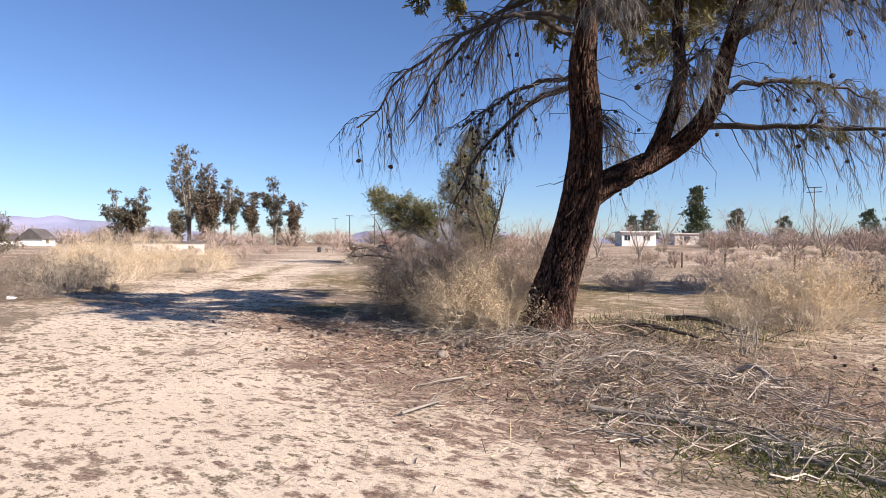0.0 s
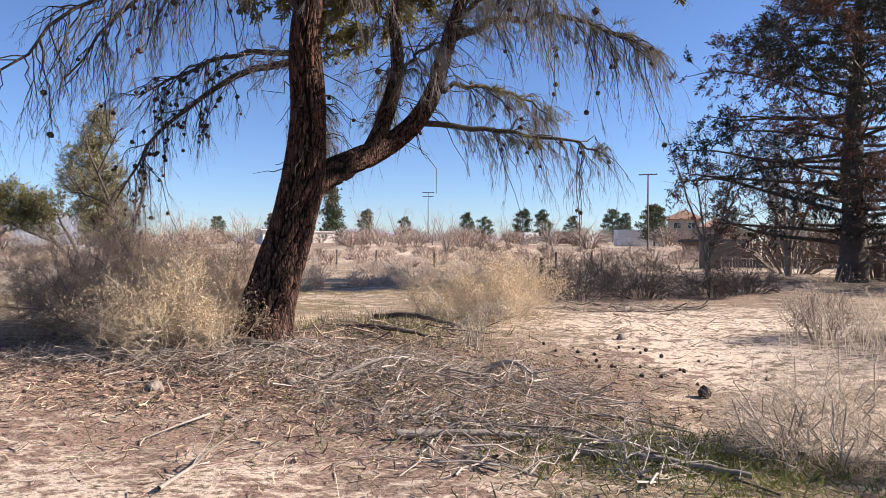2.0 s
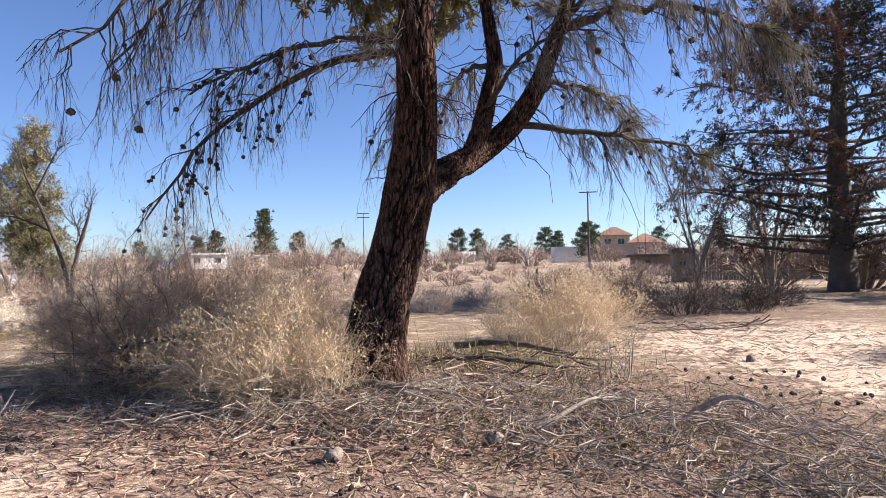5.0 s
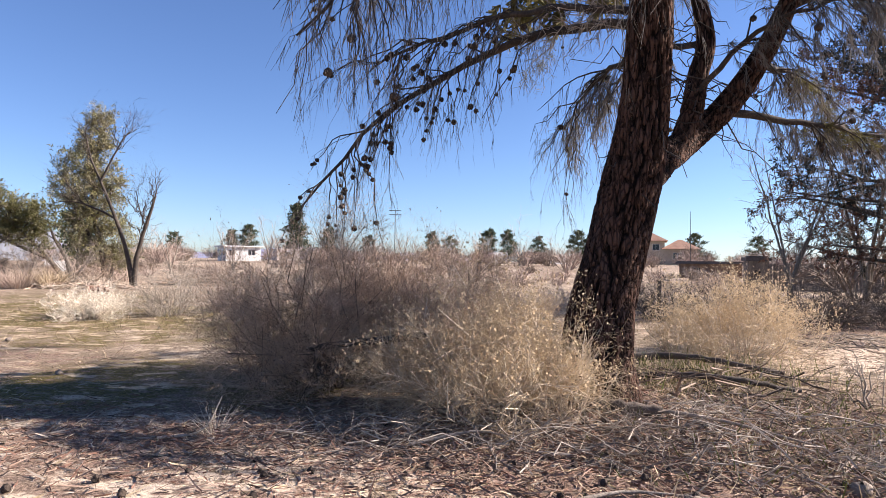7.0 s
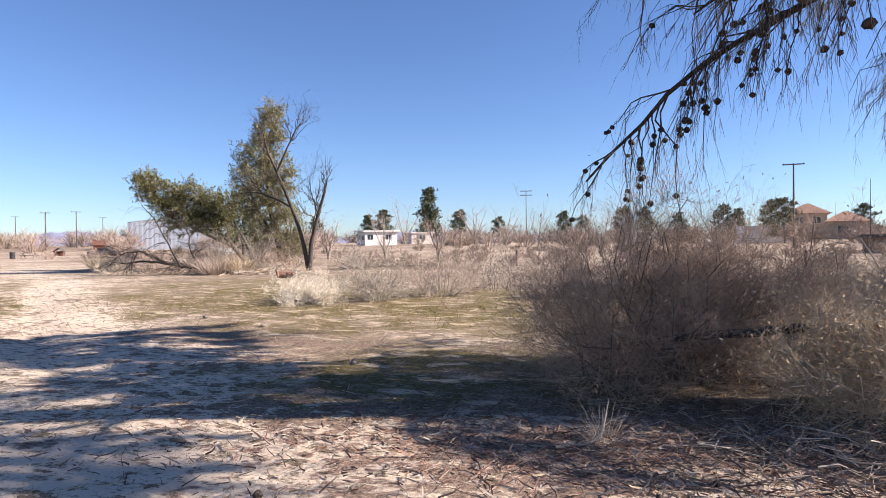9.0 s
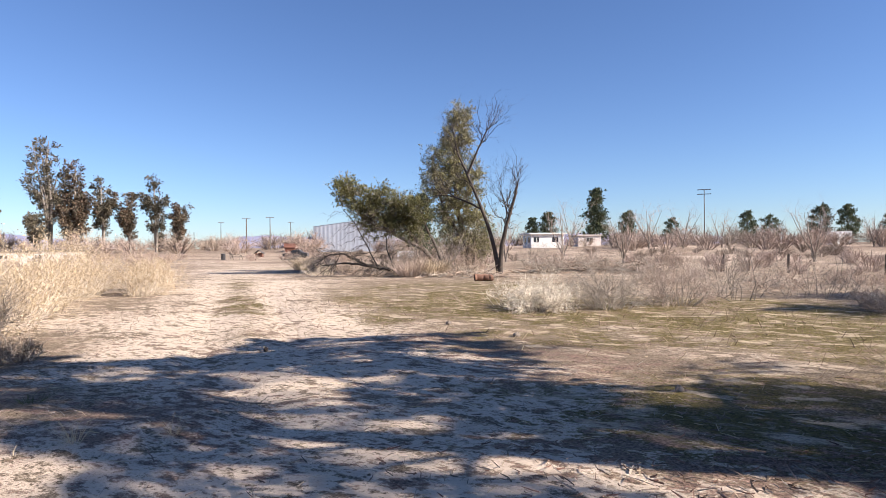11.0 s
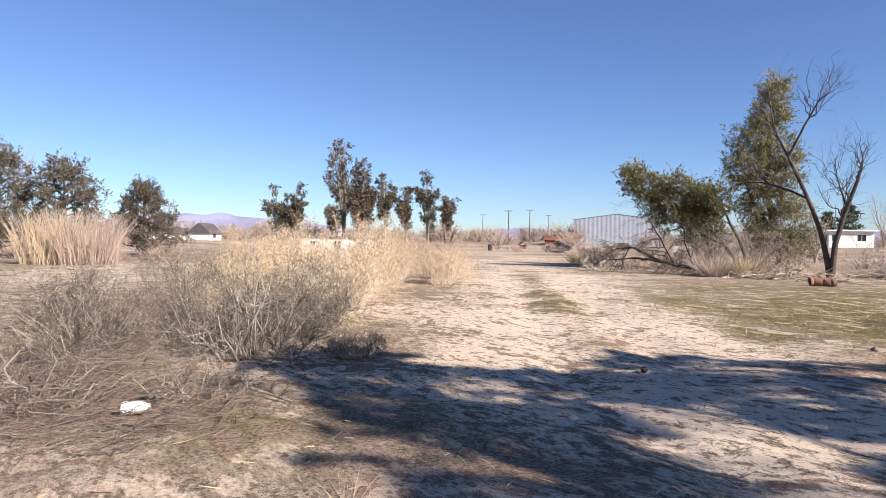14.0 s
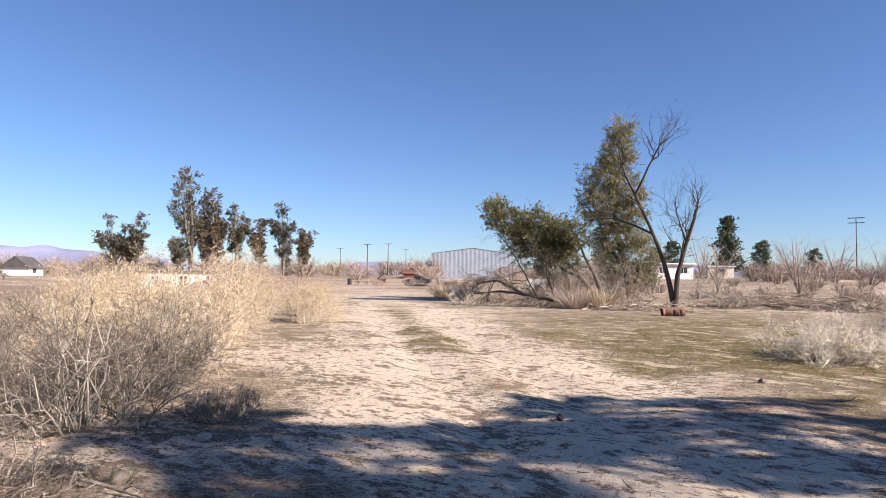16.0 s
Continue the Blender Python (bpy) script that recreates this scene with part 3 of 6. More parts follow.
# ---- the large pine ----
def cone_mesh():
    """A small open pine cone hanging by its stalk, 0.06 m long before scaling."""
    b = Buf()
    k, s = 5, 8
    a = np.arange(s) / s * 2 * np.pi
    ring = []
    for j, (z, r) in enumerate(((0.0, 0.006), (-0.014, 0.026), (-0.032, 0.03), (-0.05, 0.02), (-0.062, 0.003))):
        rr = r * (1 + 0.28 * ((np.arange(s) + j) % 2))
        ring.append(np.stack([np.cos(a + j * 0.35) * rr, np.sin(a + j * 0.35) * rr, np.full(s, z) - 0.006 * ((np.arange(s) + j) % 2)], -1))
    i, q = np.arange(k - 1)[:, None] * s, np.arange(s)[None]
    b.add(np.stack(ring), np.stack([i + q, i + (q + 1) % s, i + s + (q + 1) % s, i + s + q], -1)[:, :, ::-1])
    return b.mesh("cone", ["cone"])


CONE = cone_mesh()


def bark_tube(b, pts, rad, n, sides, seed, ridges):
    """A trunk or limb with plated bark; returns the ridge value of each vertex."""
    C = smooth_line(pts, n)
    r = np.interp(np.linspace(0, 1, n), np.linspace(0, 1, len(rad)), rad)
    T = np.gradient(C, axis=0)
    T /= np.linalg.norm(T, axis=1, keepdims=True)
    U = np.cross(T, (0.1, 0.95, 0.2))
    U /= np.linalg.norm(U, axis=1, keepdims=True)
    W = np.cross(T, U)
    a = np.arange(sides) / sides * 2 * np.pi
    s = np.concatenate([[0], np.cumsum(np.linalg.norm(np.diff(C, axis=0), axis=1))])[:, None]
    A = np.broadcast_to(a[None], (n, sides))
    S = np.broadcast_to(s, (n, sides))
    # cells that run along the trunk, seamless around it
    cx, sx = np.cos(A) * ridges / 2.2, np.sin(A) * ridges / 2.2
    wv = 0.35 * vnoise(S, A * 0, 0.17, seed)
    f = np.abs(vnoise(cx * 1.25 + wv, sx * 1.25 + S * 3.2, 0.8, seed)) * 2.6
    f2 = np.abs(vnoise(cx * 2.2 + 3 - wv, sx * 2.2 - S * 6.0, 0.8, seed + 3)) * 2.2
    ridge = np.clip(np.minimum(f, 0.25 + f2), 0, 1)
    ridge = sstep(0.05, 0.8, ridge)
    lump = 0.06 * vnoise(np.cos(A) * 1.2 + S * 1.1, np.sin(A) * 1.2 - S * 0.7, 0.8, seed + 1)
    rr = r[:, None] * (1 + lump) + (ridge - 0.5) * np.minimum(0.2 * r[:, None], 0.055)
    V = C[:, None] + rr[..., None] * (np.cos(A)[..., None] * U[:, None] + np.sin(A)[..., None] * W[:, None])
    i, q = np.arange(n - 1)[:, None] * sides, np.arange(sides)[None]
    b.add(V, np.stack([i + q, i + (q + 1) % sides, i + sides + (q + 1) % sides, i + sides + q], -1))
    return ridge.ravel()


def build_pine():
    rng = np.random.default_rng(11)
    root = tagged(new("pine_tree"), "leaning old pine with furrowed bark and drooping cone-laden branches", "tree")
    root.location = (1.4, 6.85, 0)
    o = np.array([1.4, 6.85, 0])
    trunk = np.array([(1.37, 6.8, -0.15), (1.4, 6.85, 0.15), (1.44, 6.95, 0.5), (1.53, 7.08, 1), (1.67, 7.17, 1.5), (1.79, 7.2, 2), (1.9, 7.2, 2.5), (1.98, 7.14, 3), (2.02, 7.1, 3.5), (2.02, 7.0, 4), (2.02, 6.93, 4.6), (2.1, 6.95, 5.6), (2.0, 7.0, 7.0), (2.1, 7.0, 8.6)]) - o
    limb1 = np.array([(1.85, 7.25, 2.25), (2.15, 7.5, 2.55), (2.45, 7.85, 2.78), (2.8, 8.2, 3.02), (3.15, 8.42, 3.28), (3.5, 8.45, 3.6), (3.78, 8.32, 4.0), (3.98, 8.05, 4.5), (4.25, 7.9, 5.3), (4.6, 8.0, 6.5)]) - o
    limb2 = np.array([(2.72, 8.05, 2.95), (2.9, 8.15, 3.3), (3.0, 8.2, 3.6), (3.1, 8.3, 4), (3.2, 8.3, 4.5), (3.1, 8.5, 5.6), (3.2, 8.8, 6.8)]) - o
    b = Buf()
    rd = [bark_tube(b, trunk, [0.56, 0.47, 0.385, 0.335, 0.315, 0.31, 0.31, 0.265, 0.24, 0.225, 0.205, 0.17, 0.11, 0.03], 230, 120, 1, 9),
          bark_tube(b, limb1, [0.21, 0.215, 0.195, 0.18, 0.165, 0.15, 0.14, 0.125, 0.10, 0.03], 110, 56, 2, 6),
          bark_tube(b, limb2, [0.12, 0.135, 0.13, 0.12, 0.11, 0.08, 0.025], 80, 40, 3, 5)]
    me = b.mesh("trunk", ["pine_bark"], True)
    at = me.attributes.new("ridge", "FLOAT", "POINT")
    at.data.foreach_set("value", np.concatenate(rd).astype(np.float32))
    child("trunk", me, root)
    # main branches
    # branches: where each leaves its stem, its heading, reach, rise and droop
    low = [
        (1.95, 7.1, 4.2, 155, 4.65, 0.9, 2.82),
        (1.95, 7.1, 4.35, 164, 3.28, 0.69, 1.14),
        (2.05, 6.95, 5.2, -151, 3.83, 1.54, 3.23),
        (2.05, 6.95, 5.6, 176, 3.96, 2.0, 3.6),
        (2.05, 6.95, 5.9, 151, 4.2, 3.1, 3.9),
        (2.0, 6.95, 4.8, -114, 3.0, 1.87, 2.77),
        (2.05, 6.9, 5.0, -54, 2.61, 1.56, 1.86),
        (3.4, 8.45, 3.55, 7, 3.32, -0.04, 0.36),
        (4.0, 8.0, 4.75, -11, 3.26, 1.74, 2.2),
        (3.8, 8.3, 4.1, 39, 2.84, 0.95, 1.15),
        (4.1, 7.95, 4.9, -56, 2.84, 1.54, 1.94),
        (3.15, 8.3, 4.3, 104, 2.78, 1.77, 1.87),
        (2.0, 7.05, 3.75, 98, 2.78, 0.99, 1.24),
        (3.0, 8.2, 3.7, -56, 2.16, 2.08, 1.58),
    ]
    high = [
        (2.05, 6.95, 6.6, -23, 3.2, 3.6, 3.2),
        (2.0, 7.0, 7.0, 140, 2.6, 3.0, 2.4),
        (2.0, 7.0, 7.2, 163, 4.18, 4.05, 3.65),
        (4.4, 7.95, 6.1, 11, 3.27, 3.92, 3.43),
        (3.15, 8.6, 6.2, 129, 3.59, 4.6, 4.0),
        (2.05, 7.0, 7.8, 13, 3.44, 3.93, 3.73),
        (2.05, 7.0, 8.2, 158, 2.1, 1.49, 1.39),
        (3.15, 8.6, 5.9, 106, 3.53, 2.8, 2.4),
        (2.05, 7.0, 6.6, 110, 4.25, 2.46, 2.26),
    ]
    n = 14
    s = np.linspace(0, 1, n)
    lines = np.stack([np.stack([x + math.cos(radians(az)) * L * s, y + math.sin(radians(az)) * L * s, z + up * s - dr * s * s], -1) - o for x, y, z, az, L, up, dr in low + high])
    lines[:, 1:] += rng.normal(size=(len(lines), n - 1, 3)) * 0.03
    base = np.array([0.062, 0.05, 0.055, 0.06, 0.055, 0.05, 0.05, 0.06, 0.065, 0.05, 0.05, 0.05, 0.04, 0.04] + [0.055] * 9)
    rad = base[:, None] * np.linspace(1, 0.16, n)[None] ** 0.8
    b = Buf()
    b.tubes(lines, rad, 7)
    # drooping side branches, then hanging strands
    p1, r1 = spawn(rng, lines, rad, 17, 0.22, 1.0, 0.45, 1.15, 48, up=-0.12, droop=0.55, K=6, wob=0.035, rmax=0.013)
    p1b, r1b = spawn(rng, lines[[0, 1, 2, 3, 7, 8]], rad[[0, 1, 2, 3, 7, 8]], 14, 0.45, 1.0, 0.4, 0.9, 60, up=-0.3, droop=0.7, K=6, wob=0.04, rmax=0.011)
    p1, r1 = np.concatenate([p1, p1b]), np.concatenate([r1, r1b])
    b.tubes(p1, r1, 5)
    p2, r2 = spawn(rng, p1, r1, 5, 0.2, 1.0, 0.2, 0.6, 40, up=-0.55, droop=0.5, K=5, wob=0.04, rmax=0.006)
    b.tubes(p2, r2, 3)
    p0, r0 = spawn(rng, np.stack([smooth_line(q, n) for q in (trunk[5:12], limb1[3:9], limb2[1:6])]), np.full((3, n), 0.02), 26, 0.1, 1.0, 0.4, 1.1, 75, up=-0.1, droop=0.5, K=6, wob=0.05, rmax=0.012)
    b.tubes(p0, r0, 4)
    child("branch", b.mesh("branch", ["branch_bark"], True), root)
    # dry bleached twigs where the lowest branches leave the trunk
    b = Buf()
    pd, rd2 = spawn(rng, lines[[0, 1]], rad[[0, 1]], 26, 0.0, 0.3, 0.25, 0.7, 60, up=-0.2, droop=0.35, K=5, wob=0.09, rmax=0.009)
    b.tubes(pd, rd2, 4)
    pe, re = spawn(rng, pd, rd2, 3, 0.3, 0.95, 0.12, 0.35, 45, up=-0.3, droop=0.3, K=4, wob=0.09, rmax=0.005)
    b.ribbons(pe, re * 2.2, rng)
    child("dead_twigs", b.mesh("dead_twigs", ["dead_wood"]), root)
    # thin needles hang off the strands; veils of old grey ones, some green near the outer ends
    b = Buf()
    p3, r3 = spawn(rng, p2, r2, 7, 0.1, 1.0, 0.07, 0.17, 32, up=-0.5, droop=0.3, K=3, wob=0.02, rmax=0.0017, thin=1.0, tip=0.5)
    b.ribbons(p3[:, [0, 2]], r3[:, [0, 2]] * 3.4, rng, 0)
    hi = lines[8:]
    ph, rh = spawn(rng, hi[[0, 1, 2, 3, 4, 6, 7, 8, 9, 10, 11, 12]], rad[8:][[0, 1, 2, 3, 4, 6, 7, 8, 9, 10, 11, 12]], 9, 0.4, 1.0, 0.3, 0.7, 50, up=-0.1, droop=0.5, K=5, rmax=0.008)
    b.tubes(ph, rh, 3, 0)
    pn, rn = spawn(rng, ph, rh, 60, 0.15, 1.0, 0.08, 0.18, 50, up=-0.25, droop=0.25, K=2, wob=0, rmax=0.0022, thin=2, tip=0.5)
    b.ribbons(pn[::2], rn[::2] * 2.6, rng, 0)
    b.ribbons(pn[1::2], rn[1::2] * 2.6, rng, 1)
    # the full green crown above the bare lower branches
    top = np.concatenate([lines[[14, 15, 16, 17, 18, 19, 20, 21, 22]], smooth_line(trunk[10:14], n)[None], smooth_line(limb1[7:10], n)[None], smooth_line(limb2[4:7], n)[None]])
    pt, rt = spawn(rng, top, np.full((len(top), n), 0.02), 17, 0.2, 1.0, 0.6, 1.5, 55, up=0.0, droop=0.3, K=5, rmax=0.014)
    b.tubes(pt, rt, 3, 0)
    pu, ru = spawn(rng, pt, rt, 8, 0.2, 1.0, 0.2, 0.5, 45, up=0.0, droop=0.3, K=4, rmax=0.006)
    b.ribbons(pu, ru * 2.4, rng, 0)
    keep = np.repeat(rng.uniform(size=len(pt)) < 0.9, 8)
    top_z = pu[:, 0, 2]
    keep &= (top_z < 7.6) | (rng.uniform(size=len(pu)) < 0.4)
    tall = top_z > 6.0
    pj, rj = spawn(rng, pu[keep & ~tall], ru[keep & ~tall], 30, 0.1, 1.0, 0.1, 0.2, 45, up=0.1, K=2, wob=0, rmax=0.003, thin=3, tip=0.6)
    b.ribbons(pj[::2], rj[::2] * 2.2, rng, 0)
    b.ribbons(pj[1::2], rj[1::2] * 2.2, rng, 1)
    px, rx = spawn(rng, pu[keep & tall], ru[keep & tall], 50, 0.1, 1.0, 0.1, 0.2, 45, up=0.1, K=2, wob=0, rmax=0.006, thin=3, tip=0.6)
    b.ribbons(px, np.maximum(rx * 0, 0.0065) * 4.2, rng, 1)
    VE = [4, 6, 7, 8, 9, 10, 10, 11, 12, 13, 15, 16]
    pv, rv = spawn(rng, lines[VE], rad[VE], 20, 0.2, 1.0, 0.3, 0.8, 40, up=-0.9, droop=0.4, K=5, rmax=0.005)
    b.tubes(pv, rv, 3, 0)
    pw, rw = spawn(rng, pv, rv, 60, 0.05, 1.0, 0.08, 0.2, 30, up=-0.5, droop=0.2, K=2, wob=0, rmax=0.0018, thin=1.0, tip=0.5)
    b.ribbons(pw, rw * 3.2, rng, 0)
    pk, rk = spawn(rng, lines[[7, 8, 9]], rad[[7, 8, 9]], 16, 0.4, 1.0, 0.12, 0.35, 60, up=-0.25, droop=0.3, K=3, rmax=0.006)
    b.tubes(pk, rk, 3, 0)
    pm, rm = spawn(rng, pk, rk, 60, 0.2, 1.0, 0.08, 0.16, 60, up=-0.1, K=2, wob=0, rmax=0.003, thin=3, tip=0.6)
    b.ribbons(pm, rm * 2.2, rng, 1)
    child("needles", b.mesh("needles", ["needle_grey", "needle_green"]), root)
    # cones on the strands
    k = np.concatenate([rng.permutation(len(p1))[:170], np.repeat(np.arange(17), 2), np.arange(len(p1) - len(p1b), len(p1) - len(p1b) + 28).repeat(2)])
    for j in k:
        t = rng.uniform(0.35, 1.0)
        q, _, _ = lerp_line(p1[j:j + 1], r1[j:j + 1], np.array([t]))
        c = child("pine_cone", CONE, root)
        sc = rng.uniform(0.8, 1.35)
        c.matrix_local = pose(*q[0], rng.uniform(-35, 35), rng.uniform(-35, 35), rng.uniform(0, 360)) @ Matrix.Scale(sc, 4)


build_pine()


# ---- shrubs ----
def build_shrub(name, label, x, y, r, h, seed, mats, stems=34, dens=1.0, tips=0.0, lean=0.55, sparse=False, tip_size=0.03, category="shrub", fat=1.0, fine=0):
    """A many-stemmed desert shrub: stems, twigs and, where tips is set, dry seed heads."""
    rng = np.random.default_rng(seed)
    a = rng.uniform(0, 2 * np.pi, stems)
    k = np.sqrt(rng.uniform(0.02, 1, stems))
    spread = 0.5 if sparse else 0.3
    foot = np.stack([np.cos(a) * k * r * spread, np.sin(a) * k * r * spread, np.full(stems, -0.05)], -1)
    top = np.stack([np.cos(a) * k * r * 0.88, np.sin(a) * k * r * 0.88, h * (0.92 - 0.66 * k**2.6) * rng.uniform(0.6, 1.05, stems)], -1)
    s = np.linspace(0, 1, 5)[None, :, None]
    mid = np.stack([s[..., 0] ** (1.0 - 0.25 * lean)] * 2 + [s[..., 0] ** 0.9], -1)
    P = foot[:, None] + (top - foot)[:, None] * mid
    P[:, 1:] += rng.normal(size=(stems, 4, 3)) * 0.055 * r
    R = rng.uniform(0.006, 0.014, stems)[:, None] * np.linspace(1, 0.35, 5)[None]
    b = Buf()
    b.tubes(P, R, 4)
    n1 = int((11 if not sparse else 5) * dens + 0.5)
    p1, r1 = spawn(rng, P, R, n1, 0.12, 1.0, 0.18 * h, 0.42 * h, 58, up=0.05, K=4, wob=0.10, rmax=0.006)
    if not sparse:
        e = p1[:, -1]
        gap = vnoise(e[:, 0] + 0.7 * e[:, 2], e[:, 1] - 0.6 * e[:, 2], 0.24 * r + 0.08, seed % 13) + 0.5 * vnoise(e[:, 0] - e[:, 2], e[:, 1], 0.12 * r + 0.05, seed % 7)
        p1, r1 = p1[gap > -0.22], r1[gap > -0.22]
    b.tubes(p1, r1, 3)
    root = tagged(new(name, b.mesh("stem", [mats[0]], True)), label, category)
    root.location = (x, y, gz(x, y))
    b = Buf()
    p2, r2 = spawn(rng, p1, r1, int(5.5 * dens + 0.5), 0.15, 1.0, 0.09 * h, 0.22 * h, 50, up=0.1, K=3, rmax=0.0036, thin=0.7, tip=0.4)
    b.ribbons(p2, r2 * 2.8 * fat, rng)
    p3, r3 = spawn(rng, p2, r2, fine or (4 if not sparse and fat < 1.5 else 3), 0.2, 1.0, 0.04 * h, 0.11 * h, 48, up=0.15, K=2, wob=0, rmax=0.0026, thin=0.8, tip=0.45)
    b.ribbons(p3, r3 * (2.9 if sparse else 3.5) * fat, rng)
    child("twigs", b.mesh("twigs", [mats[1]]), root)
    if tips:
        b = Buf()
        q = np.concatenate([p3[:, -1], p2[:, -1]])
        q = q[rng.uniform(size=len(q)) < tips]
        q = q[q[:, 2] > 0.3 * h]
        d = rng.normal(size=q.shape) + (0, 0, 0.8)
        b.leaves(q, d, rng.uniform(0.6, 1.6, len(q)) * tip_size, rng.uniform(0.35, 0.7, len(q)) * tip_size, rng)
        child("seed_heads", b.mesh("seed_heads", [mats[2]]), root)
    return root


def build_tuft(name, label, x, y, r, h, seed, mat, blades=700, spread=0.45, width=0.004, category="grass", base=0.55):
    """A clump of dry grass: curved blades out of one foot."""
    rng = np.random.default_rng(seed)
    a, k = rng.uniform(0, 2 * np.pi, blades), np.sqrt(rng.uniform(0, 1, blades))
    foot = np.stack([np.cos(a) * k * r * base, np.sin(a) * k * r * base, np.full(blades, -0.03)], -1)
    L = h * rng.uniform(0.5, 1.08, blades)
    out = spread * k * rng.uniform(0.4, 1.5, blades)
    d = np.stack([np.cos(a) * out, np.sin(a) * out, np.ones(blades)], -1) + rng.normal(size=(blades, 3)) * 0.13
    d /= np.linalg.norm(d, axis=1, keepdims=True)
    s = np.linspace(0, 1, 4)[None, :, None]
    C = foot[:, None] + d[:, None] * L[:, None, None] * s
    C[..., :2] += (d[:, None, :2] * 0.35 + rng.normal(size=(blades, 1, 2)) * 0.1) * L[:, None, None] * s**2
    C[..., 2] -= (0.12 * L[:, None] * s[..., 0] ** 2.5)
    b = Buf()
    b.ribbons(C, 2.3 * width * rng.uniform(0.6, 1.3, blades)[:, None] * np.array([1, 0.9, 0.7, 0.25])[None], rng)
    ob = tagged(new(name, b.mesh("blades", [mat])), label, category)
    ob.location = (x, y, gz(x, y))
    return ob


FUZZ = ["twig_umber", "twig_brown", "straw"]
GREY = ["twig_grey", "twig_grey", "straw"]
YEL = ["twig_pale", "straw", "seed_yellow"]
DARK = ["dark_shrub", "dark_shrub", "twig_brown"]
PALE = ["twig_pale", "twig_pale", "pale_grass"]

# by the pine
build_shrub("shrub", "dense brown twiggy leafless shrub beside the pine", -1.6, 8.0, 1.85, 2.15, 21, ["twig_umber", "twig_warm", "straw"], stems=84, dens=1.2, tips=0.05, fine=8, fat=1.15)
build_shrub("shrub", "brown twiggy leafless shrub behind the pine shrub", -0.2, 8.9, 1.4, 2.0, 22, ["twig_umber", "twig_warm", "straw"], stems=50, dens=1.0, tips=0.04, fine=7, fat=1.15)
build_shrub("dry_bush", "straw-coloured dry bush at the foot of the pine", 0.2, 6.45, 1.3, 1.5, 23, ["twig_pale", "straw", "seed_yellow"], stems=64, dens=1.1, tips=0.5, fine=5, fat=1.25)
build_shrub("dry_bush", "low straw-coloured dry bush by the pine trunk", 0.95, 6.25, 0.8, 0.95, 24, ["twig_pale", "straw", "seed_yellow"], stems=26, dens=0.9, tips=0.3)
build_shrub("rabbitbrush", "round yellow-tipped dry rabbitbrush on sandy ground", 4.9, 10.9, 1.75, 1.45, 25, YEL, stems=72, dens=1.1, tips=0.7, tip_size=0.04)
build_shrub("rabbitbrush", "yellow-tipped dry rabbitbrush with bare lower stems", 3.9, 10.4, 1.0, 1.05, 26, YEL, stems=30, dens=0.9, tips=0.45, tip_size=0.034)
build_shrub("dead_weed", "thin upright leafless weed with grey stems", 4.5, 6.9, 0.45, 0.95, 27, GREY, stems=9, dens=0.8, sparse=True)
# dark scrub below the conifer, whose shade is painted into the twig colour
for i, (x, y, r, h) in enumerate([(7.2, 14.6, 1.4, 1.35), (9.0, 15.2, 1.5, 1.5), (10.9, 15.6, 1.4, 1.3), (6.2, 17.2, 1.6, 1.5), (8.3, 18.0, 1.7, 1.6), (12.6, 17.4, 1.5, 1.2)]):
    build_shrub("dark_shrub", "dark leafless scrub below the conifer, shade put into its colour", x, y, r, h, 40 + i, DARK, stems=46, dens=0.76, fat=2.2)
# tall dry clumps on the right
for i, (x, y, r, h) in enumerate([(9.9, 7.3, 0.9, 1.05), (10.7, 6.6, 1.0, 1.2), (12.6, 6.6, 1.1, 1.5), (11.6, 5.6, 1.0, 1.3)]):
    build_tuft("tall_grass", "tall tan dry grass clump with pale upright stems", x, y, r, h, 50 + i, "pale_grass", (60, 110, 260, 170)[i], 0.14, 0.004, base=0.95)
build_shrub("dry_bush", "pale dry bush with upright stems beside tall grass", 10.2, 8.4, 0.8, 1.25, 55, ["twig_brown", "twig_grey", "straw"], stems=26, dens=0.8, tips=0.25)
build_shrub("dry_bush", "tan feathery dry bush beside tall grass", 12.9, 5.6, 1.3, 1.85, 56, ["twig_pale", "straw", "straw"], stems=50, dens=0.8, tips=0.4, fat=1.5)
build_shrub("shrub", "brown twiggy bush among tall grass", 12.0, 7.4, 1.2, 1.35, 62, FUZZ, stems=50, dens=0.9, tips=0.05, fat=1.4)
build_shrub("dry_bush", "tan feathery dry bush behind tall grass", 12.4, 8.2, 1.5, 1.9, 59, ["twig_pale", "straw", "seed_yellow"], stems=50, dens=0.8, tips=0.4, fat=1.5)
build_shrub("dead_weed", "sparse pinkish-grey dry weed with thin forked stems", 7.5, 3.0, 1.05, 1.0, 57, ["twig_grey", "pale_grass", "pink_grass"], stems=42, dens=1.2, sparse=True, fine=5, fat=0.8)
build_shrub("dead_weed", "sparse grey dry weed on bare ground", 8.2, 2.3, 0.95, 0.9, 58, ["twig_grey", "pale_grass", "pink_grass"], stems=34, dens=1.1, sparse=True, fine=5, fat=0.8)
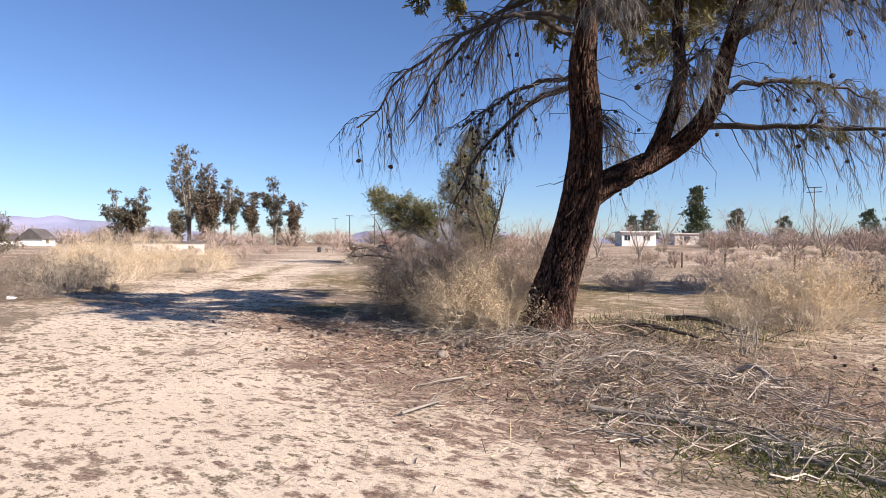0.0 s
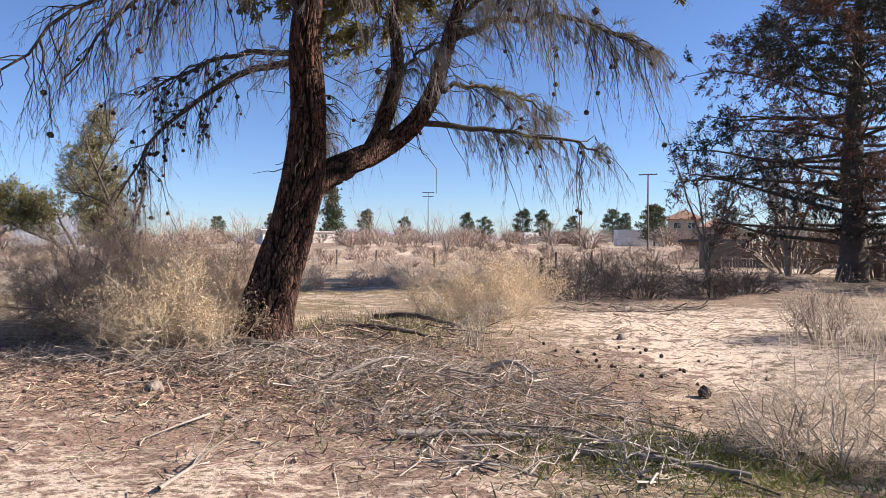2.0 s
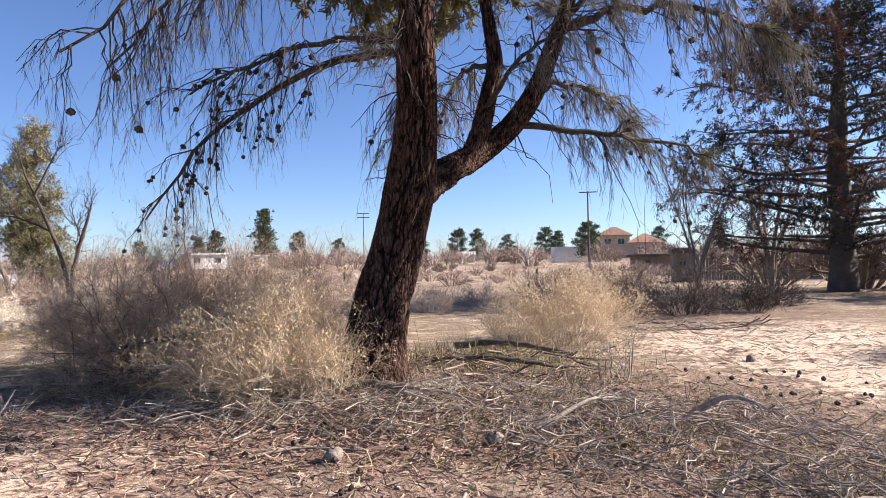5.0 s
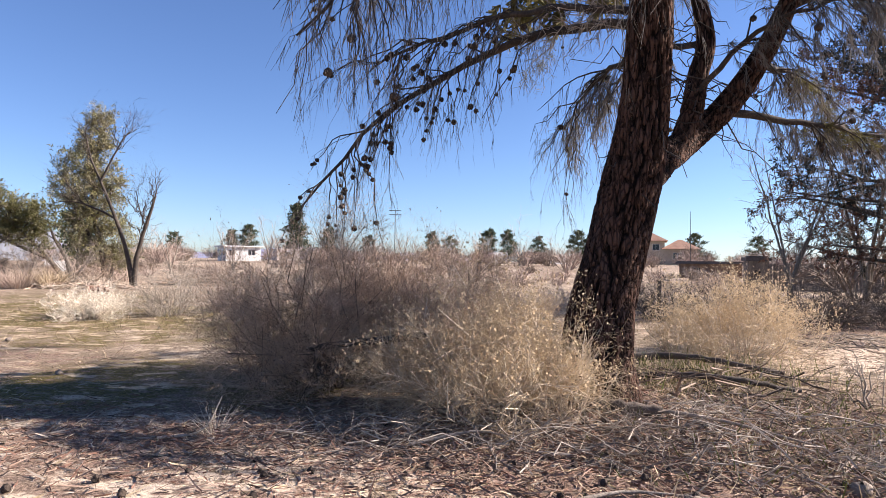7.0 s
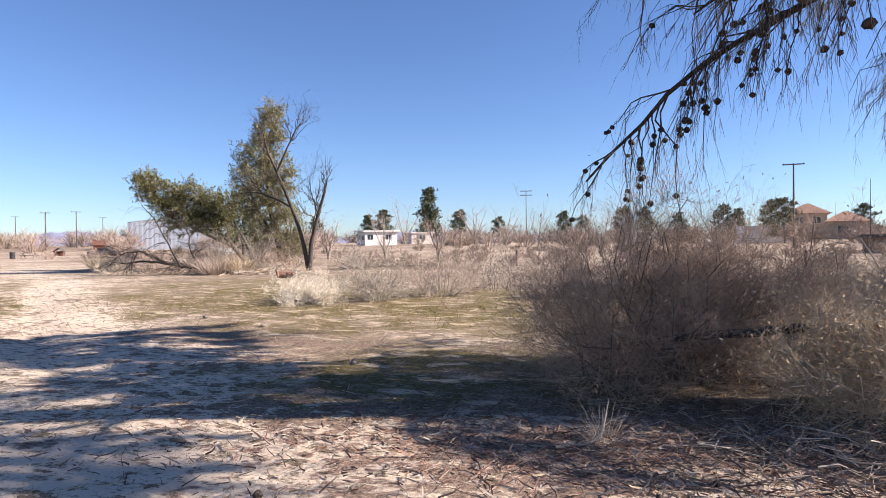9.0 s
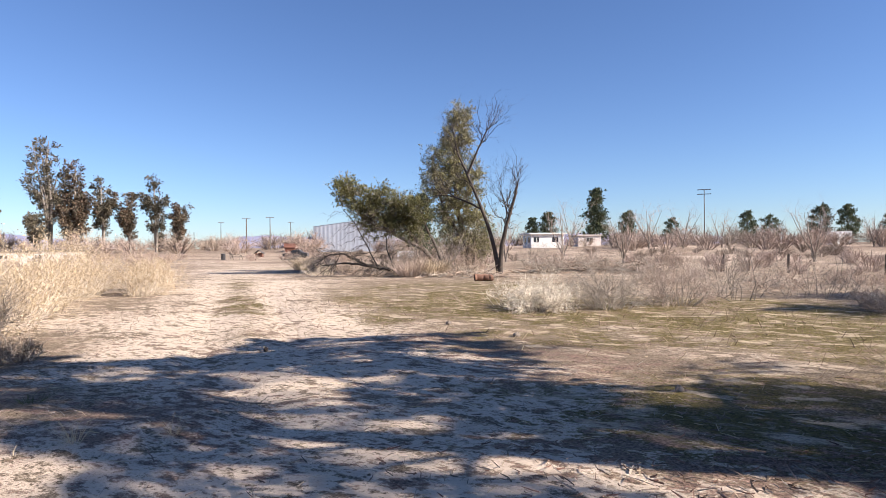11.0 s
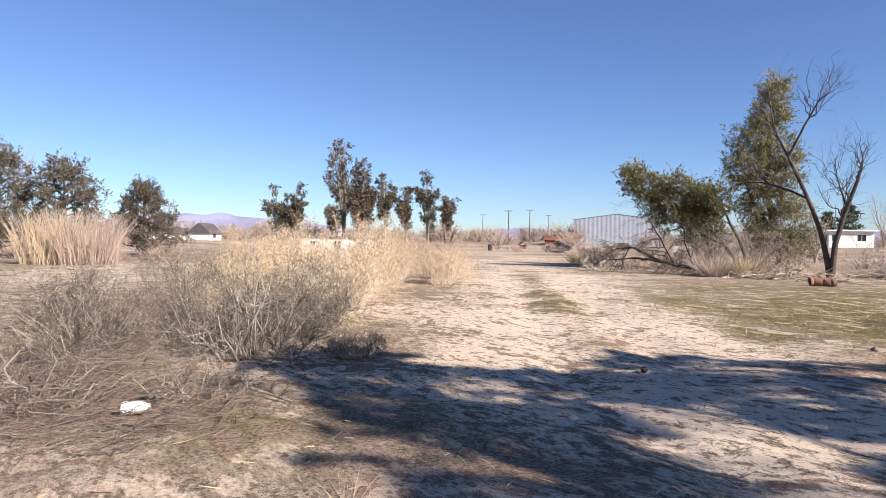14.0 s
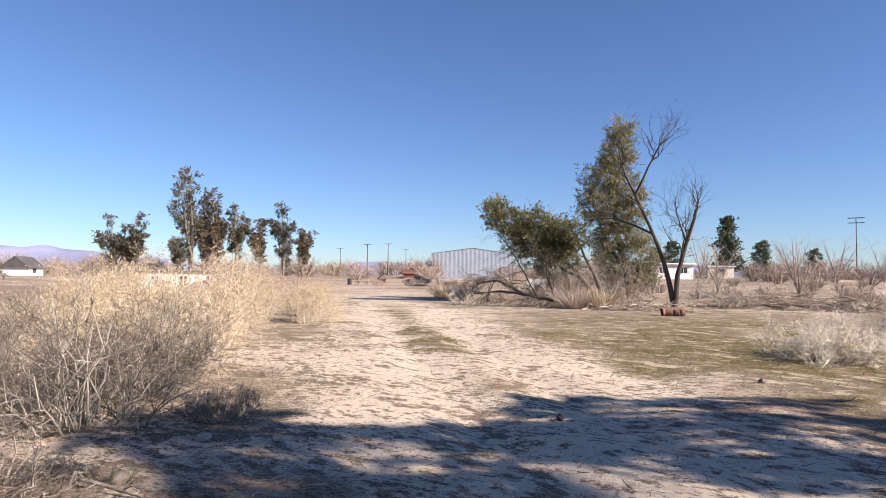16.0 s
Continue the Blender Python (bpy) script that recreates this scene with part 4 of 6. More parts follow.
# pale grass beyond the pine
PINKS = [(-1.5, 18.5, 1.3, 0.75), (0.6, 20.5, 1.5, 0.8), (2.6, 18.0, 1.2, 0.8), (4.2, 21.0, 1.6, 0.8), (1.8, 24.5, 1.8, 0.9), (-3.5, 25, 1.7, 0.85), (6.5, 24, 1.7, 0.9), (9.5, 27, 2.0, 1.0), (-7, 27.5, 1.8, 0.9), (-0.5, 29, 2.0, 1.0), (13, 31, 2.2, 1.1)]
for i, (x, y, r, h) in enumerate(PINKS):
    build_shrub("dry_bush", "low pinkish feathery dry bush on the open field", x, y, r, h, 60 + i, ["pink_grass", "pink_grass", "pale_grass"], stems=36, dens=0.75, tips=0.3, tip_size=0.035, fat=2.4)
# field shrubs before the olive trees
build_shrub("white_bush", "low bleached white dry bush on mossy ground", -9.2, 16.0, 1.7, 0.85, 81, ["twig_pale", "bleached", "bleached"], stems=64, dens=0.9, tips=0.2, fat=1.8)
build_shrub("grey_bush", "round grey leafless bush on mossy ground", -7.5, 16.9, 1.25, 1.45, 82, ["twig_grey", "twig_grey", "pink_grass"], stems=46, dens=0.8, tips=0.1, fat=1.7)
build_shrub("grey_bush", "round grey leafless bush behind a white bush", -6.0, 18.4, 1.3, 1.5, 83, ["twig_grey", "pink_grass", "pink_grass"], stems=40, dens=0.8, tips=0.1, fat=1.8)
build_shrub("bare_shrub", "tall spiky bare shrub with long branched stems", -4.7, 20.8, 1.9, 2.4, 84, ["grey_bark", "twig_grey", "pink_grass"], stems=26, dens=0.9, sparse=True)
build_shrub("bare_shrub", "wide bare shrub with arching red-brown stems", -2.6, 22.2, 1.8, 1.5, 85, ["grey_bark", "pink_grass", "pink_grass"], stems=26, dens=0.9, sparse=True)
# yellow rabbitbrush along the track
YB = [(-16.6, 7.7, 1.2, 1.35), (-18.3, 9.3, 1.5, 1.55), (-20.6, 11.2, 1.7, 1.75), (-23.2, 13.6, 1.8, 1.85), (-19.8, 7.6, 1.5, 1.5), (-22.6, 9.9, 1.7, 1.65), (-25.8, 12.2, 1.8, 1.8), (-25.0, 15.5, 1.3, 1.5), (-22.6, 15.7, 1.3, 1.4), (-24.6, 18.0, 1.2, 1.3)]
for i, (x, y, r, h) in enumerate(YB):
    build_shrub("rabbitbrush", "yellow-tan dry rabbitbrush beside the dirt track", x, y, r * 1.08, h * 1.16, 90 + i, YEL, stems=38, dens=0.7, tips=0.75, tip_size=0.044, fat=2.2)
GB = [(-14.6, 5.6, 1.3, 1.35), (-16.0, 5.3, 1.4, 1.4), (-15.6, 6.9, 1.1, 1.3), (-15.3, 3.9, 1.1, 0.95), (-17.6, 4.2, 1.3, 1.2)]
for i, (x, y, r, h) in enumerate(GB):
    build_shrub("grey_bush", "grey tangled dry bush beside the dirt track", x, y, r, h, 110 + i, ["twig_grey", "twig_umber" if i % 2 else "dark_shrub", "straw"], stems=48, dens=0.95, tips=0.04, tip_size=0.022, fat=1.1, fine=5)
for i, (x, y, r, h) in enumerate([(-13.6, 3.1, 1.0, 0.6), (-14.2, 2.3, 1.1, 0.65), (-13.0, 4.35, 0.7, 0.35), (-14.0, 6.75, 0.5, 0.45)]):
    build_shrub("dead_brush", "flattened grey dead brush on the ground", x, y, r, h, 120 + i, ["twig_grey", "twig_umber", "straw"], stems=34, dens=1.2, sparse=True)
# small tufts
for i, (x, y, r, h, mt) in enumerate([(-10.0, 4.05, 0.14, 0.3, "pale_grass"), (-9.2, 4.5, 0.08, 0.25, "straw"), (-10.9, 5.2, 0.12, 0.18, "green_grass"), (-2.25, 5.75, 0.16, 0.42, "twig_pale"), (-15.3, 8.5, 0.15, 0.3, "twig_grey"), (-12.6, 4.9, 0.2, 0.22, "green_grass"), (-12.0, 15.4, 0.2, 0.3, "pale_grass"), (-8.7, 5.0, 0.1, 0.2, "straw")]):
    build_tuft("grass_tuft", "small dry grass tuft on sandy ground", x, y, r, h, 130 + i, mt if mt != "pale_grass" else "straw", 46, 0.8, 0.0018)
for i, (x, y, r, h) in enumerate([(-20.0, 29.8, 1.1, 1.25), (-19.0, 30.4, 0.9, 1.15), (-28.5, 33.5, 1.0, 1.3), (-32.5, 37.0, 1.2, 1.2)]):
    build_tuft("grass_clump", "tall tan dry grass clump beside fallen branches", x, y, r, h, 140 + i, "straw" if i % 2 else "pink_grass", 460, 0.6, 0.009)
for i, (x, y) in enumerate([(-41.8, 9.4), (-43.2, 8.2), (-44.5, 9.8)]):
    build_tuft("tall_grass", "tall pale dry reed clump", x, y, 1.5, 3.1, 150 + i, "straw" if i == 1 else "pink_grass", 560, 0.16, 0.010, base=0.95)


# ---- trees ----
def tree_frame(name, label, x, y, lines, mats, rng, levels, leaf=None, category="tree", bark_sides=8):
    """A tree from its stems: lines of ((points), (radii)); levels of twigs; leaf quads along the last."""
    root = tagged(new(name), label, category)
    root.location = (x, y, gz(x, y))
    n = 12
    P = np.stack([smooth_line(p, n) for p, _ in lines])
    R = np.stack([np.interp(np.linspace(0, 1, n), np.linspace(0, 1, len(r)), r) for _, r in lines])
    P[:, 2:] += rng.normal(size=P[:, 2:].shape) * 0.02
    b = Buf()
    b.tubes(P, R, bark_sides)
    child("trunk", b.mesh("trunk", [mats[0]], True), root)
    b = Buf()
    cp, cr = P, R
    for j, kw in enumerate(levels):
        cp, cr = spawn(rng, cp, cr, **kw)
        if j == 0:
            b.tubes(cp, cr, 4)
        else:
            b.ribbons(cp, cr * 2.4, rng)
    child("branch", b.mesh("branch", [mats[1]], True), root)
    if leaf:
        b = Buf()
        for mi in range(len(mats) - 2):
            per, L, Wd, hang = leaf
            k = rng.uniform(size=len(cp)) < (1.0 if len(mats) == 3 else (0.62 if mi == 0 else 0.38))
            idx = np.repeat(np.nonzero(k)[0], per)
            q, d, _ = lerp_line(cp[idx], cr[idx], rng.uniform(0.1, 1, len(idx)))
            q = q + rng.normal(size=q.shape) * L * 0.35
            b.leaves(q, d + rng.normal(size=q.shape) * 0.6 + (0, 0, hang), L * rng.uniform(0.6, 1.3, len(q)), Wd * rng.uniform(0.6, 1.3, len(q)), rng, mi)
        child("leaves", b.mesh("leaves", mats[2:]), root)
    return root


def bare_tree(name, label, x, y, h, seed, mats=("grey_bark", "twig_grey"), stems=4, spread=0.35, fine=4, rt=0.11):
    rng = np.random.default_rng(seed)
    L = []
    for i in range(stems):
        a = 2 * np.pi * (i + rng.uniform(-0.3, 0.3)) / stems
        o = spread * h * rng.uniform(0.6, 1.2)
        L.append(([(0, 0, -0.1), (0.1 * np.cos(a) * o, 0.1 * np.sin(a) * o, h * 0.18), (0.5 * np.cos(a) * o, 0.5 * np.sin(a) * o, h * 0.5), (np.cos(a) * o, np.sin(a) * o, h * rng.uniform(0.8, 1.0))], (rt, rt * 0.75, rt * 0.45, rt * 0.12)))
    lv = [dict(per=9, t0=0.25, t1=1, lo=0.16 * h, hi=0.36 * h, angle=45, up=0.2, K=5, wob=0.07, rmax=rt * 0.35),
          dict(per=7, t0=0.2, t1=1, lo=0.08 * h, hi=0.18 * h, angle=40, up=0.2, K=4, wob=0.08, rmax=0.004 + 0.0016 * h),
          dict(per=fine, t0=0.2, t1=1, lo=0.05 * h, hi=0.12 * h, angle=38, up=0.1, K=3, wob=0.06, rmax=0.003 + 0.0011 * h)]
    return tree_frame(name, label, x, y, L, list(mats), rng, lv)


# the dark conifer
def build_conifer(x, y):
    rng = np.random.default_rng(5)
    root = tagged(new("conifer_tree"), "large dark conifer with rusty dying branches", "tree")
    root.location, root.scale = (x, y, gz(x, y)), (1.48, 1.48, 1.48)
    tr = smooth_line([(0, 0, -0.1), (0.05, 0, 1.5), (0.0, 0.05, 3.5), (0.1, 0, 6), (0.15, 0, 8.7)], 30)
    b = Buf()
    bark_tube(b, tr, [0.36, 0.29, 0.26, 0.21, 0.13, 0.03], 60, 20, 8, 5)
    child("trunk", b.mesh("trunk", ["dark_bark"], True), root)
    L, Rr = [], []
    for i in range(84):
        z = 0.9 + 7.4 * (i / 84) ** 0.95
        a = i * 2.4 + rng.uniform(-0.3, 0.3)
        w = (4.3 if z < 3.8 else 4.3 - (z - 3.8) * 0.5) * rng.uniform(0.72, 1.08)
        w = max(w, 0.9)
        rise = rng.uniform(-0.02, 0.2) * w if z > 2.4 else rng.uniform(0.0, 0.25) * w
        c, s = np.cos(a), np.sin(a)
        up = rise * rng.uniform(0.6, 2.2)
        L.append(smooth_line([(0.05, 0, z), (c * w * 0.4 + rng.normal() * 0.3, s * w * 0.4 + rng.normal() * 0.3, z + up * 0.35 + rng.normal() * 0.12), (c * w * 0.75, s * w * 0.75, z + up * 0.8), (c * w, s * w, z + up * rng.uniform(0.7, 1.3))], 8))
        Rr.append(np.linspace(0.065, 0.012, 8) * (1.15 - z / 12))
    P, R = np.stack(L), np.stack(Rr)
    b = Buf()
    b.tubes(P, R, 5)
    p1, r1 = spawn(rng, P, R, 14, 0.12, 1.0, 0.35, 1.05, 50, up=0.0, droop=0.2, K=4, wob=0.09, rmax=0.014)
    b.tubes(p1, r1, 3)
    p2, r2 = spawn(rng, p1, r1, 5, 0.2, 1.0, 0.15, 0.4, 42, up=0.1, K=3, rmax=0.006)
    b.ribbons(p2, r2 * 2.4, rng)
    child("branch", b.mesh("branch", ["dark_bark"], True), root)
    b = Buf()
    rust = vnoise(p2[:, 0, 0] + p2[:, 0, 2] * 0.7, p2[:, 0, 1] - p2[:, 0, 2], 1.5, 3) > -0.02
    thin = vnoise(p2[:, 0, 0] - p2[:, 0, 2] * 1.3, p2[:, 0, 1] + p2[:, 0, 2] * 0.6, 0.9, 6)
    live = rng.uniform(size=len(p2)) < np.clip(0.95 + 0.5 * thin, 0.35, 1)
    for mi, pick in ((0, live & ~rust), (1, live & rust)):
        idx = np.repeat(np.nonzero(pick)[0], 20 if mi == 0 else 17)
        q, d, _ = lerp_line(p2[idx], r2[idx], rng.uniform(0.0, 1, len(idx)))
        b.leaves(q + rng.normal(size=q.shape) * 0.03, d + rng.normal(size=q.shape) * 0.5 + (0, 0, -0.25), rng.uniform(0.07, 0.17, len(q)), rng.uniform(0.02, 0.036, len(q)), rng, mi)
    child("foliage", b.mesh("foliage", ["conifer_leaf", "rust_leaf"]), root)


build_conifer(19.0, 23.3)
bare_tree("bare_tree", "leafless spreading tree beside the conifer", 27.6, 22.0, 11.5, 31, stems=4, spread=0.5, fine=5, rt=0.07)
bare_tree("bare_tree", "leafless tree behind the conifer", 32.0, 29.0, 13.0, 32, stems=4, spread=0.45, fine=4, rt=0.075)
bare_tree("bare_tree", "leafless red-brown tree behind the conifer", 18.6, 27.6, 9.4, 33, stems=4, spread=0.32, fine=3, rt=0.12)
bare_tree("bare_tree", "small leafless tree near the conifer", 14.6, 26.5, 7.4, 34, stems=4, spread=0.28, fine=3, rt=0.08)

# the olive-green trees and the dead tree among them
def crown_tree(name, label, x, y, stems, blobs, mats, seed, leaf=(0.15, 0.045), share=0.7):
    """A leafy tree: bent stems, limbs from them into each rounded mass of the crown, twigs and leaves. Across is along the field's edge."""
    rng = np.random.default_rng(seed)
    root = tagged(new(name), label, "tree")
    root.location = (x, y, gz(x, y))
    ax = np.array([0.87, 0.5, 0.0])
    ay = np.array([-0.5, 0.87, 0.0])

    def place(p):
        p = np.asarray(p, float)
        return p[..., :1] * ax + p[..., 1:2] * ay + p[..., 2:] * np.array([0, 0, 1.0])

    n = 12
    P = np.stack([smooth_line(place(q), n) for q, _ in stems])
    R = np.stack([np.interp(np.linspace(0, 1, n), np.linspace(0, 1, len(r)), r) for _, r in stems])
    b = Buf()
    b.tubes(P, R, 8)
    child("trunk", b.mesh("trunk", [mats[0]], True), root)
    nodes, nr = P[:, 3:].reshape(-1, 3), R[:, 3:].ravel()
    C, CR = [], []
    for cu, cv, cz, ru, rz, count in blobs:
        d = rng.normal(size=(count, 3))
        d /= np.linalg.norm(d, axis=1, keepdims=True)
        rad = rng.uniform(0.3, 1.08, (count, 1)) ** 0.6
        tip = place(np.array([cu, cv, cz])) + d * rad * np.array([ru, ru, rz])
        for t in tip:
            low = nodes[:, 2] < t[2] + 0.3
            k = np.where(low, np.linalg.norm(nodes - t, axis=1), 99).argmin()
            a = nodes[k]
            mid = a * 0.45 + t * 0.55 + rng.normal(size=3) * 0.12 + (0, 0, 0.1)
            C.append(smooth_line([a, mid, t], 6))
            CR.append(min(nr[k] * 0.6, 0.035) * np.linspace(1, 0.2, 6))
    C, CR = np.stack(C), np.stack(CR)
    b = Buf()
    b.tubes(C, CR, 4)
    p1, r1 = spawn(rng, C, CR, 7, 0.4, 1.0, 0.25, 0.8, 50, up=0.25, K=4, wob=0.05, rmax=0.012)
    b.ribbons(p1, r1 * 2.4, rng)
    child("branch", b.mesh("branch", [mats[1]], True), root)
    b = Buf()
    first = rng.uniform(size=len(p1)) < share
    for mi, pick in ((0, first), (1, ~first)):
        idx = np.repeat(np.nonzero(pick)[0], 13)
        q, d, _ = lerp_line(p1[idx], r1[idx], rng.uniform(0.1, 1, len(idx)))
        q = q + rng.normal(size=q.shape) * 0.05
        b.leaves(q, d + rng.normal(size=q.shape) * 0.5 + (0, 0, 0.15), leaf[0] * rng.uniform(0.6, 1.4, len(q)), leaf[1] * rng.uniform(0.7, 1.4, len(q)), rng, mi)
    child("leaves", b.mesh("leaves", mats[2:]), root)


crown_tree("olive_tree", "bushy olive-green tree with leaning trunk", -21.2, 35.4, [
    ([(0.2, 0, -0.1), (-0.6, 0, 1.1), (-1.6, 0.1, 2.3), (-2.6, 0.2, 3.4), (-3.4, 0.2, 4.6)], (0.15, 0.13, 0.1, 0.07, 0.02)),
    ([(0.4, 0.2, -0.1), (0.0, 0.2, 1.4), (-0.6, 0.3, 2.6), (-1.0, 0.3, 3.8)], (0.12, 0.1, 0.07, 0.02)),
    ([(-1.0, 0, 1.5), (-2.6, -0.2, 2.3), (-4.2, -0.2, 3.2), (-5.2, -0.1, 4.6)], (0.1, 0.08, 0.05, 0.02))],
    [(-5.4, 0, 5.0, 0.8, 0.9, 26), (-4.5, -0.2, 4.3, 1.25, 1.05, 48), (-3.3, 0.2, 3.9, 1.4, 1.2, 54), (-2.2, 0, 3.5, 1.3, 1.1, 44), (-1.2, 0.3, 3.2, 1.1, 1.4, 36), (-3.4, 0.4, 2.9, 1.7, 0.8, 34)],
    ["dark_bark", "dark_bark", "olive_leaf", "grey_leaf"], 71, leaf=(0.17, 0.055), share=0.85)
crown_tree("olive_tree", "tall ragged sage-green tree with grey twigs", -20.7, 37.1, [
    ([(0.8, 0, -0.1), (0.5, 0, 2.0), (0.0, 0.1, 4.4), (0.1, 0.1, 7.0), (0.35, 0.1, 10.0)], (0.2, 0.17, 0.13, 0.08, 0.02)),
    ([(0.9, 0, -0.1), (1.2, 0, 1.4), (1.4, 0, 2.8)], (0.12, 0.09, 0.02)),
    ([(0.5, 0, 1.9), (-0.6, -0.1, 3.6), (-1.3, -0.2, 5.6), (-1.5, -0.2, 7.0)], (0.12, 0.09, 0.06, 0.02)),
    ([(0.1, 0.1, 3.8), (0.8, 0.1, 5.0), (1.0, 0.1, 6.4)], (0.1, 0.07, 0.02))],
    [(0.3, 0, 9.5, 0.65, 0.95, 30), (0.1, 0, 8.2, 1.05, 0.95, 40), (-0.7, 0, 7.0, 1.25, 1.0, 44), (0.5, 0.1, 6.4, 1.15, 1.1, 40), (-1.1, 0, 5.4, 1.35, 1.0, 46), (0.4, -0.1, 4.9, 1.4, 1.2, 50), (0.0, 0, 3.6, 1.7, 1.05, 54), (1.2, -0.1, 2.8, 1.25, 1.3, 46), (1.4, 0, 1.4, 1.0, 0.9, 26), (-0.4, 0, 2.2, 1.2, 1.0, 30)],
    ["dark_bark", "grey_bark", "sage_leaf", "olive_leaf"], 72, leaf=(0.155, 0.046), share=0.66)
tree_frame("dead_tree", "dead leafless tree with broken grey limbs", -16.6, 33.7, [
    ([(0, 0, -0.1), (-0.3, 0, 1.6), (-0.9, 0, 3.4), (-1.9, 0.1, 5.6), (-2.6, 0.2, 7.2), (-2.9, 0.2, 8.8)], (0.14, 0.115, 0.09, 0.065, 0.04, 0.012)),
    ([(0.05, 0, -0.1), (0.15, 0, 1.4), (0.5, 0, 2.9), (1.0, 0, 4.4), (1.1, 0, 5.0)], (0.14, 0.12, 0.095, 0.07, 0.04)),
    ([(-1.9, 0.1, 5.6), (-1.3, 0.1, 6.8), (-0.6, 0, 8.0), (0.0, 0, 8.4)], (0.07, 0.05, 0.03, 0.01)),
    ([(-1.0, 0, 3.6), (-2.2, 0, 4.2), (-3.4, 0, 4.5), (-4.4, 0, 4.4)], (0.06, 0.05, 0.03, 0.01)),
    ([(0.6, 0, 3.2), (0.3, 0, 4.0), (0.1, 0, 5.2)], (0.05, 0.03, 0.01))],
    ["branch_bark", "branch_bark"], np.random.default_rng(73),
    [dict(per=12, t0=0.3, t1=1, lo=0.8, hi=2.2, angle=44, up=0.22, K=6, wob=0.06, rmax=0.032),
     dict(per=6, t0=0.2, t1=1, lo=0.4, hi=1.1, angle=40, up=0.2, K=4, rmax=0.017),
     dict(per=4, t0=0.2, t1=1, lo=0.2, hi=0.6, angle=35, up=0.15, K=3, rmax=0.012)])
bare_tree("bare_bush", "grey bare thicket below the olive trees", -19.5, 33.2, 2.6, 74, stems=8, spread=0.6, fine=2, rt=0.035)
bare_tree("bare_bush", "grey bare thicket below the olive trees", -21.5, 32.6, 2.2, 75, stems=8, spread=0.6, fine=2, rt=0.035)
for i, (x, y, r, h, mt) in enumerate([(-24.6, 31.2, 1.3, 1.0, FUZZ), (-22.8, 31.6, 1.5, 1.3, DARK), (-20.8, 32.2, 1.5, 1.6, FUZZ), (-18.4, 32.9, 1.4, 1.5, FUZZ), (-17.6, 31.2, 1.3, 0.7, PALE), (-14.2, 35.2, 1.6, 1.1, GREY), (-12.0, 36.6, 1.7, 1.2, FUZZ), (-9.6, 37.0, 1.6, 1.1, GREY), (-26.6, 30.6, 1.4, 0.9, PALE), (-13.2, 40.0, 1.9, 1.8, GREY), (-17.0, 41.5, 2.0, 2.2, GREY), (-9.0, 42.5, 2.0, 1.7, FUZZ), (-24.0, 34.6, 1.7, 2.3, FUZZ), (-21.9, 34.3, 1.6, 2.5, FUZZ), (-19.6, 35.6, 1.5, 2.2, FUZZ)]):
    build_shrub("grey_bush", "grey bare brush below the olive trees", x, y, r, h, 160 + i, mt, stems=28, dens=0.55, tips=0.12, fat=4.0)
# the fallen dark branch
tree_frame("fallen_branch", "fallen dead tree with dark arching branches", -22.6, 29.2, [
    ([(2.0, 0.6, 0.25), (0.6, 0.3, 0.5), (-0.8, 0, 0.7), (-2.4, -0.3, 0.6)], (0.09, 0.075, 0.05, 0.02)),
    ([(1.7, 0.5, 0.3), (1.2, 0.6, 1.4), (0.9, 0.8, 2.3), (0.2, 0.8, 3.0)], (0.04, 0.03, 0.022, 0.01)),
    ([(0.8, 0.3, 0.5), (-0.2, 0.6, 1.8), (-1.0, 0.9, 2.9), (-1.9, 1.0, 3.6)], (0.04, 0.03, 0.022, 0.01)),
    ([(0.2, 0.2, 0.6), (-1.2, 0.0, 1.2), (-2.3, -0.2, 1.1)], (0.07, 0.05, 0.02))],
    ["char", "dark_bark"], np.random.default_rng(76),
    [dict(per=24, t0=0.1, t1=1, lo=0.7, hi=2.0, angle=48, up=0.1, droop=0.4, K=6, wob=0.06, rmax=0.022),
     dict(per=9, t0=0.2, t1=1, lo=0.25, hi=0.7, angle=40, up=0.0, droop=0.3, K=4, rmax=0.024)], category="branch")

# eucalyptus group
def eucalyptus(x, y, h, seed, w=0.22, brown=False, kids=5):
    rng = np.random.default_rng(seed)
    L = []
    for i in range(kids):
        a, o = rng.uniform(0, 2 * np.pi), w * h * rng.uniform(0.3, 1.0)
        z0 = h * rng.uniform(0.05, 0.35)
        L.append(([(0, 0, z0 - 0.2), (np.cos(a) * o * 0.4, np.sin(a) * o * 0.4, z0 + (h - z0) * 0.4), (np.cos(a) * o, np.sin(a) * o, h * rng.uniform(0.5, 0.97))], (0.012 * h, 0.008 * h, 0.002 * h)))
    L.append(([(0, 0, -0.2), (0.02 * h, 0, h * 0.4), (-0.03 * h, 0, h * 0.75), (0, 0, h * 0.96)], (0.018 * h, 0.014 * h, 0.009 * h, 0.003 * h)))
    lv = [dict(per=11, t0=0.08, t1=1, lo=0.06 * h, hi=0.16 * h, angle=48, up=0.2, K=4, rmax=0.1),
          dict(per=5, t0=0.3, t1=1, lo=0.03 * h, hi=0.07 * h, angle=45, up=0.1, K=3, rmax=0.04)]
    mats = ["grey_bark", "grey_bark", "euc_brown" if brown else "euc_leaf", "euc_leaf"]
    tree_frame("eucalyptus_tree", "tall brown-green eucalyptus tree on the plain", x, y, L, mats, rng, lv, (9, 0.74, 0.30, -0.4), bark_sides=6)


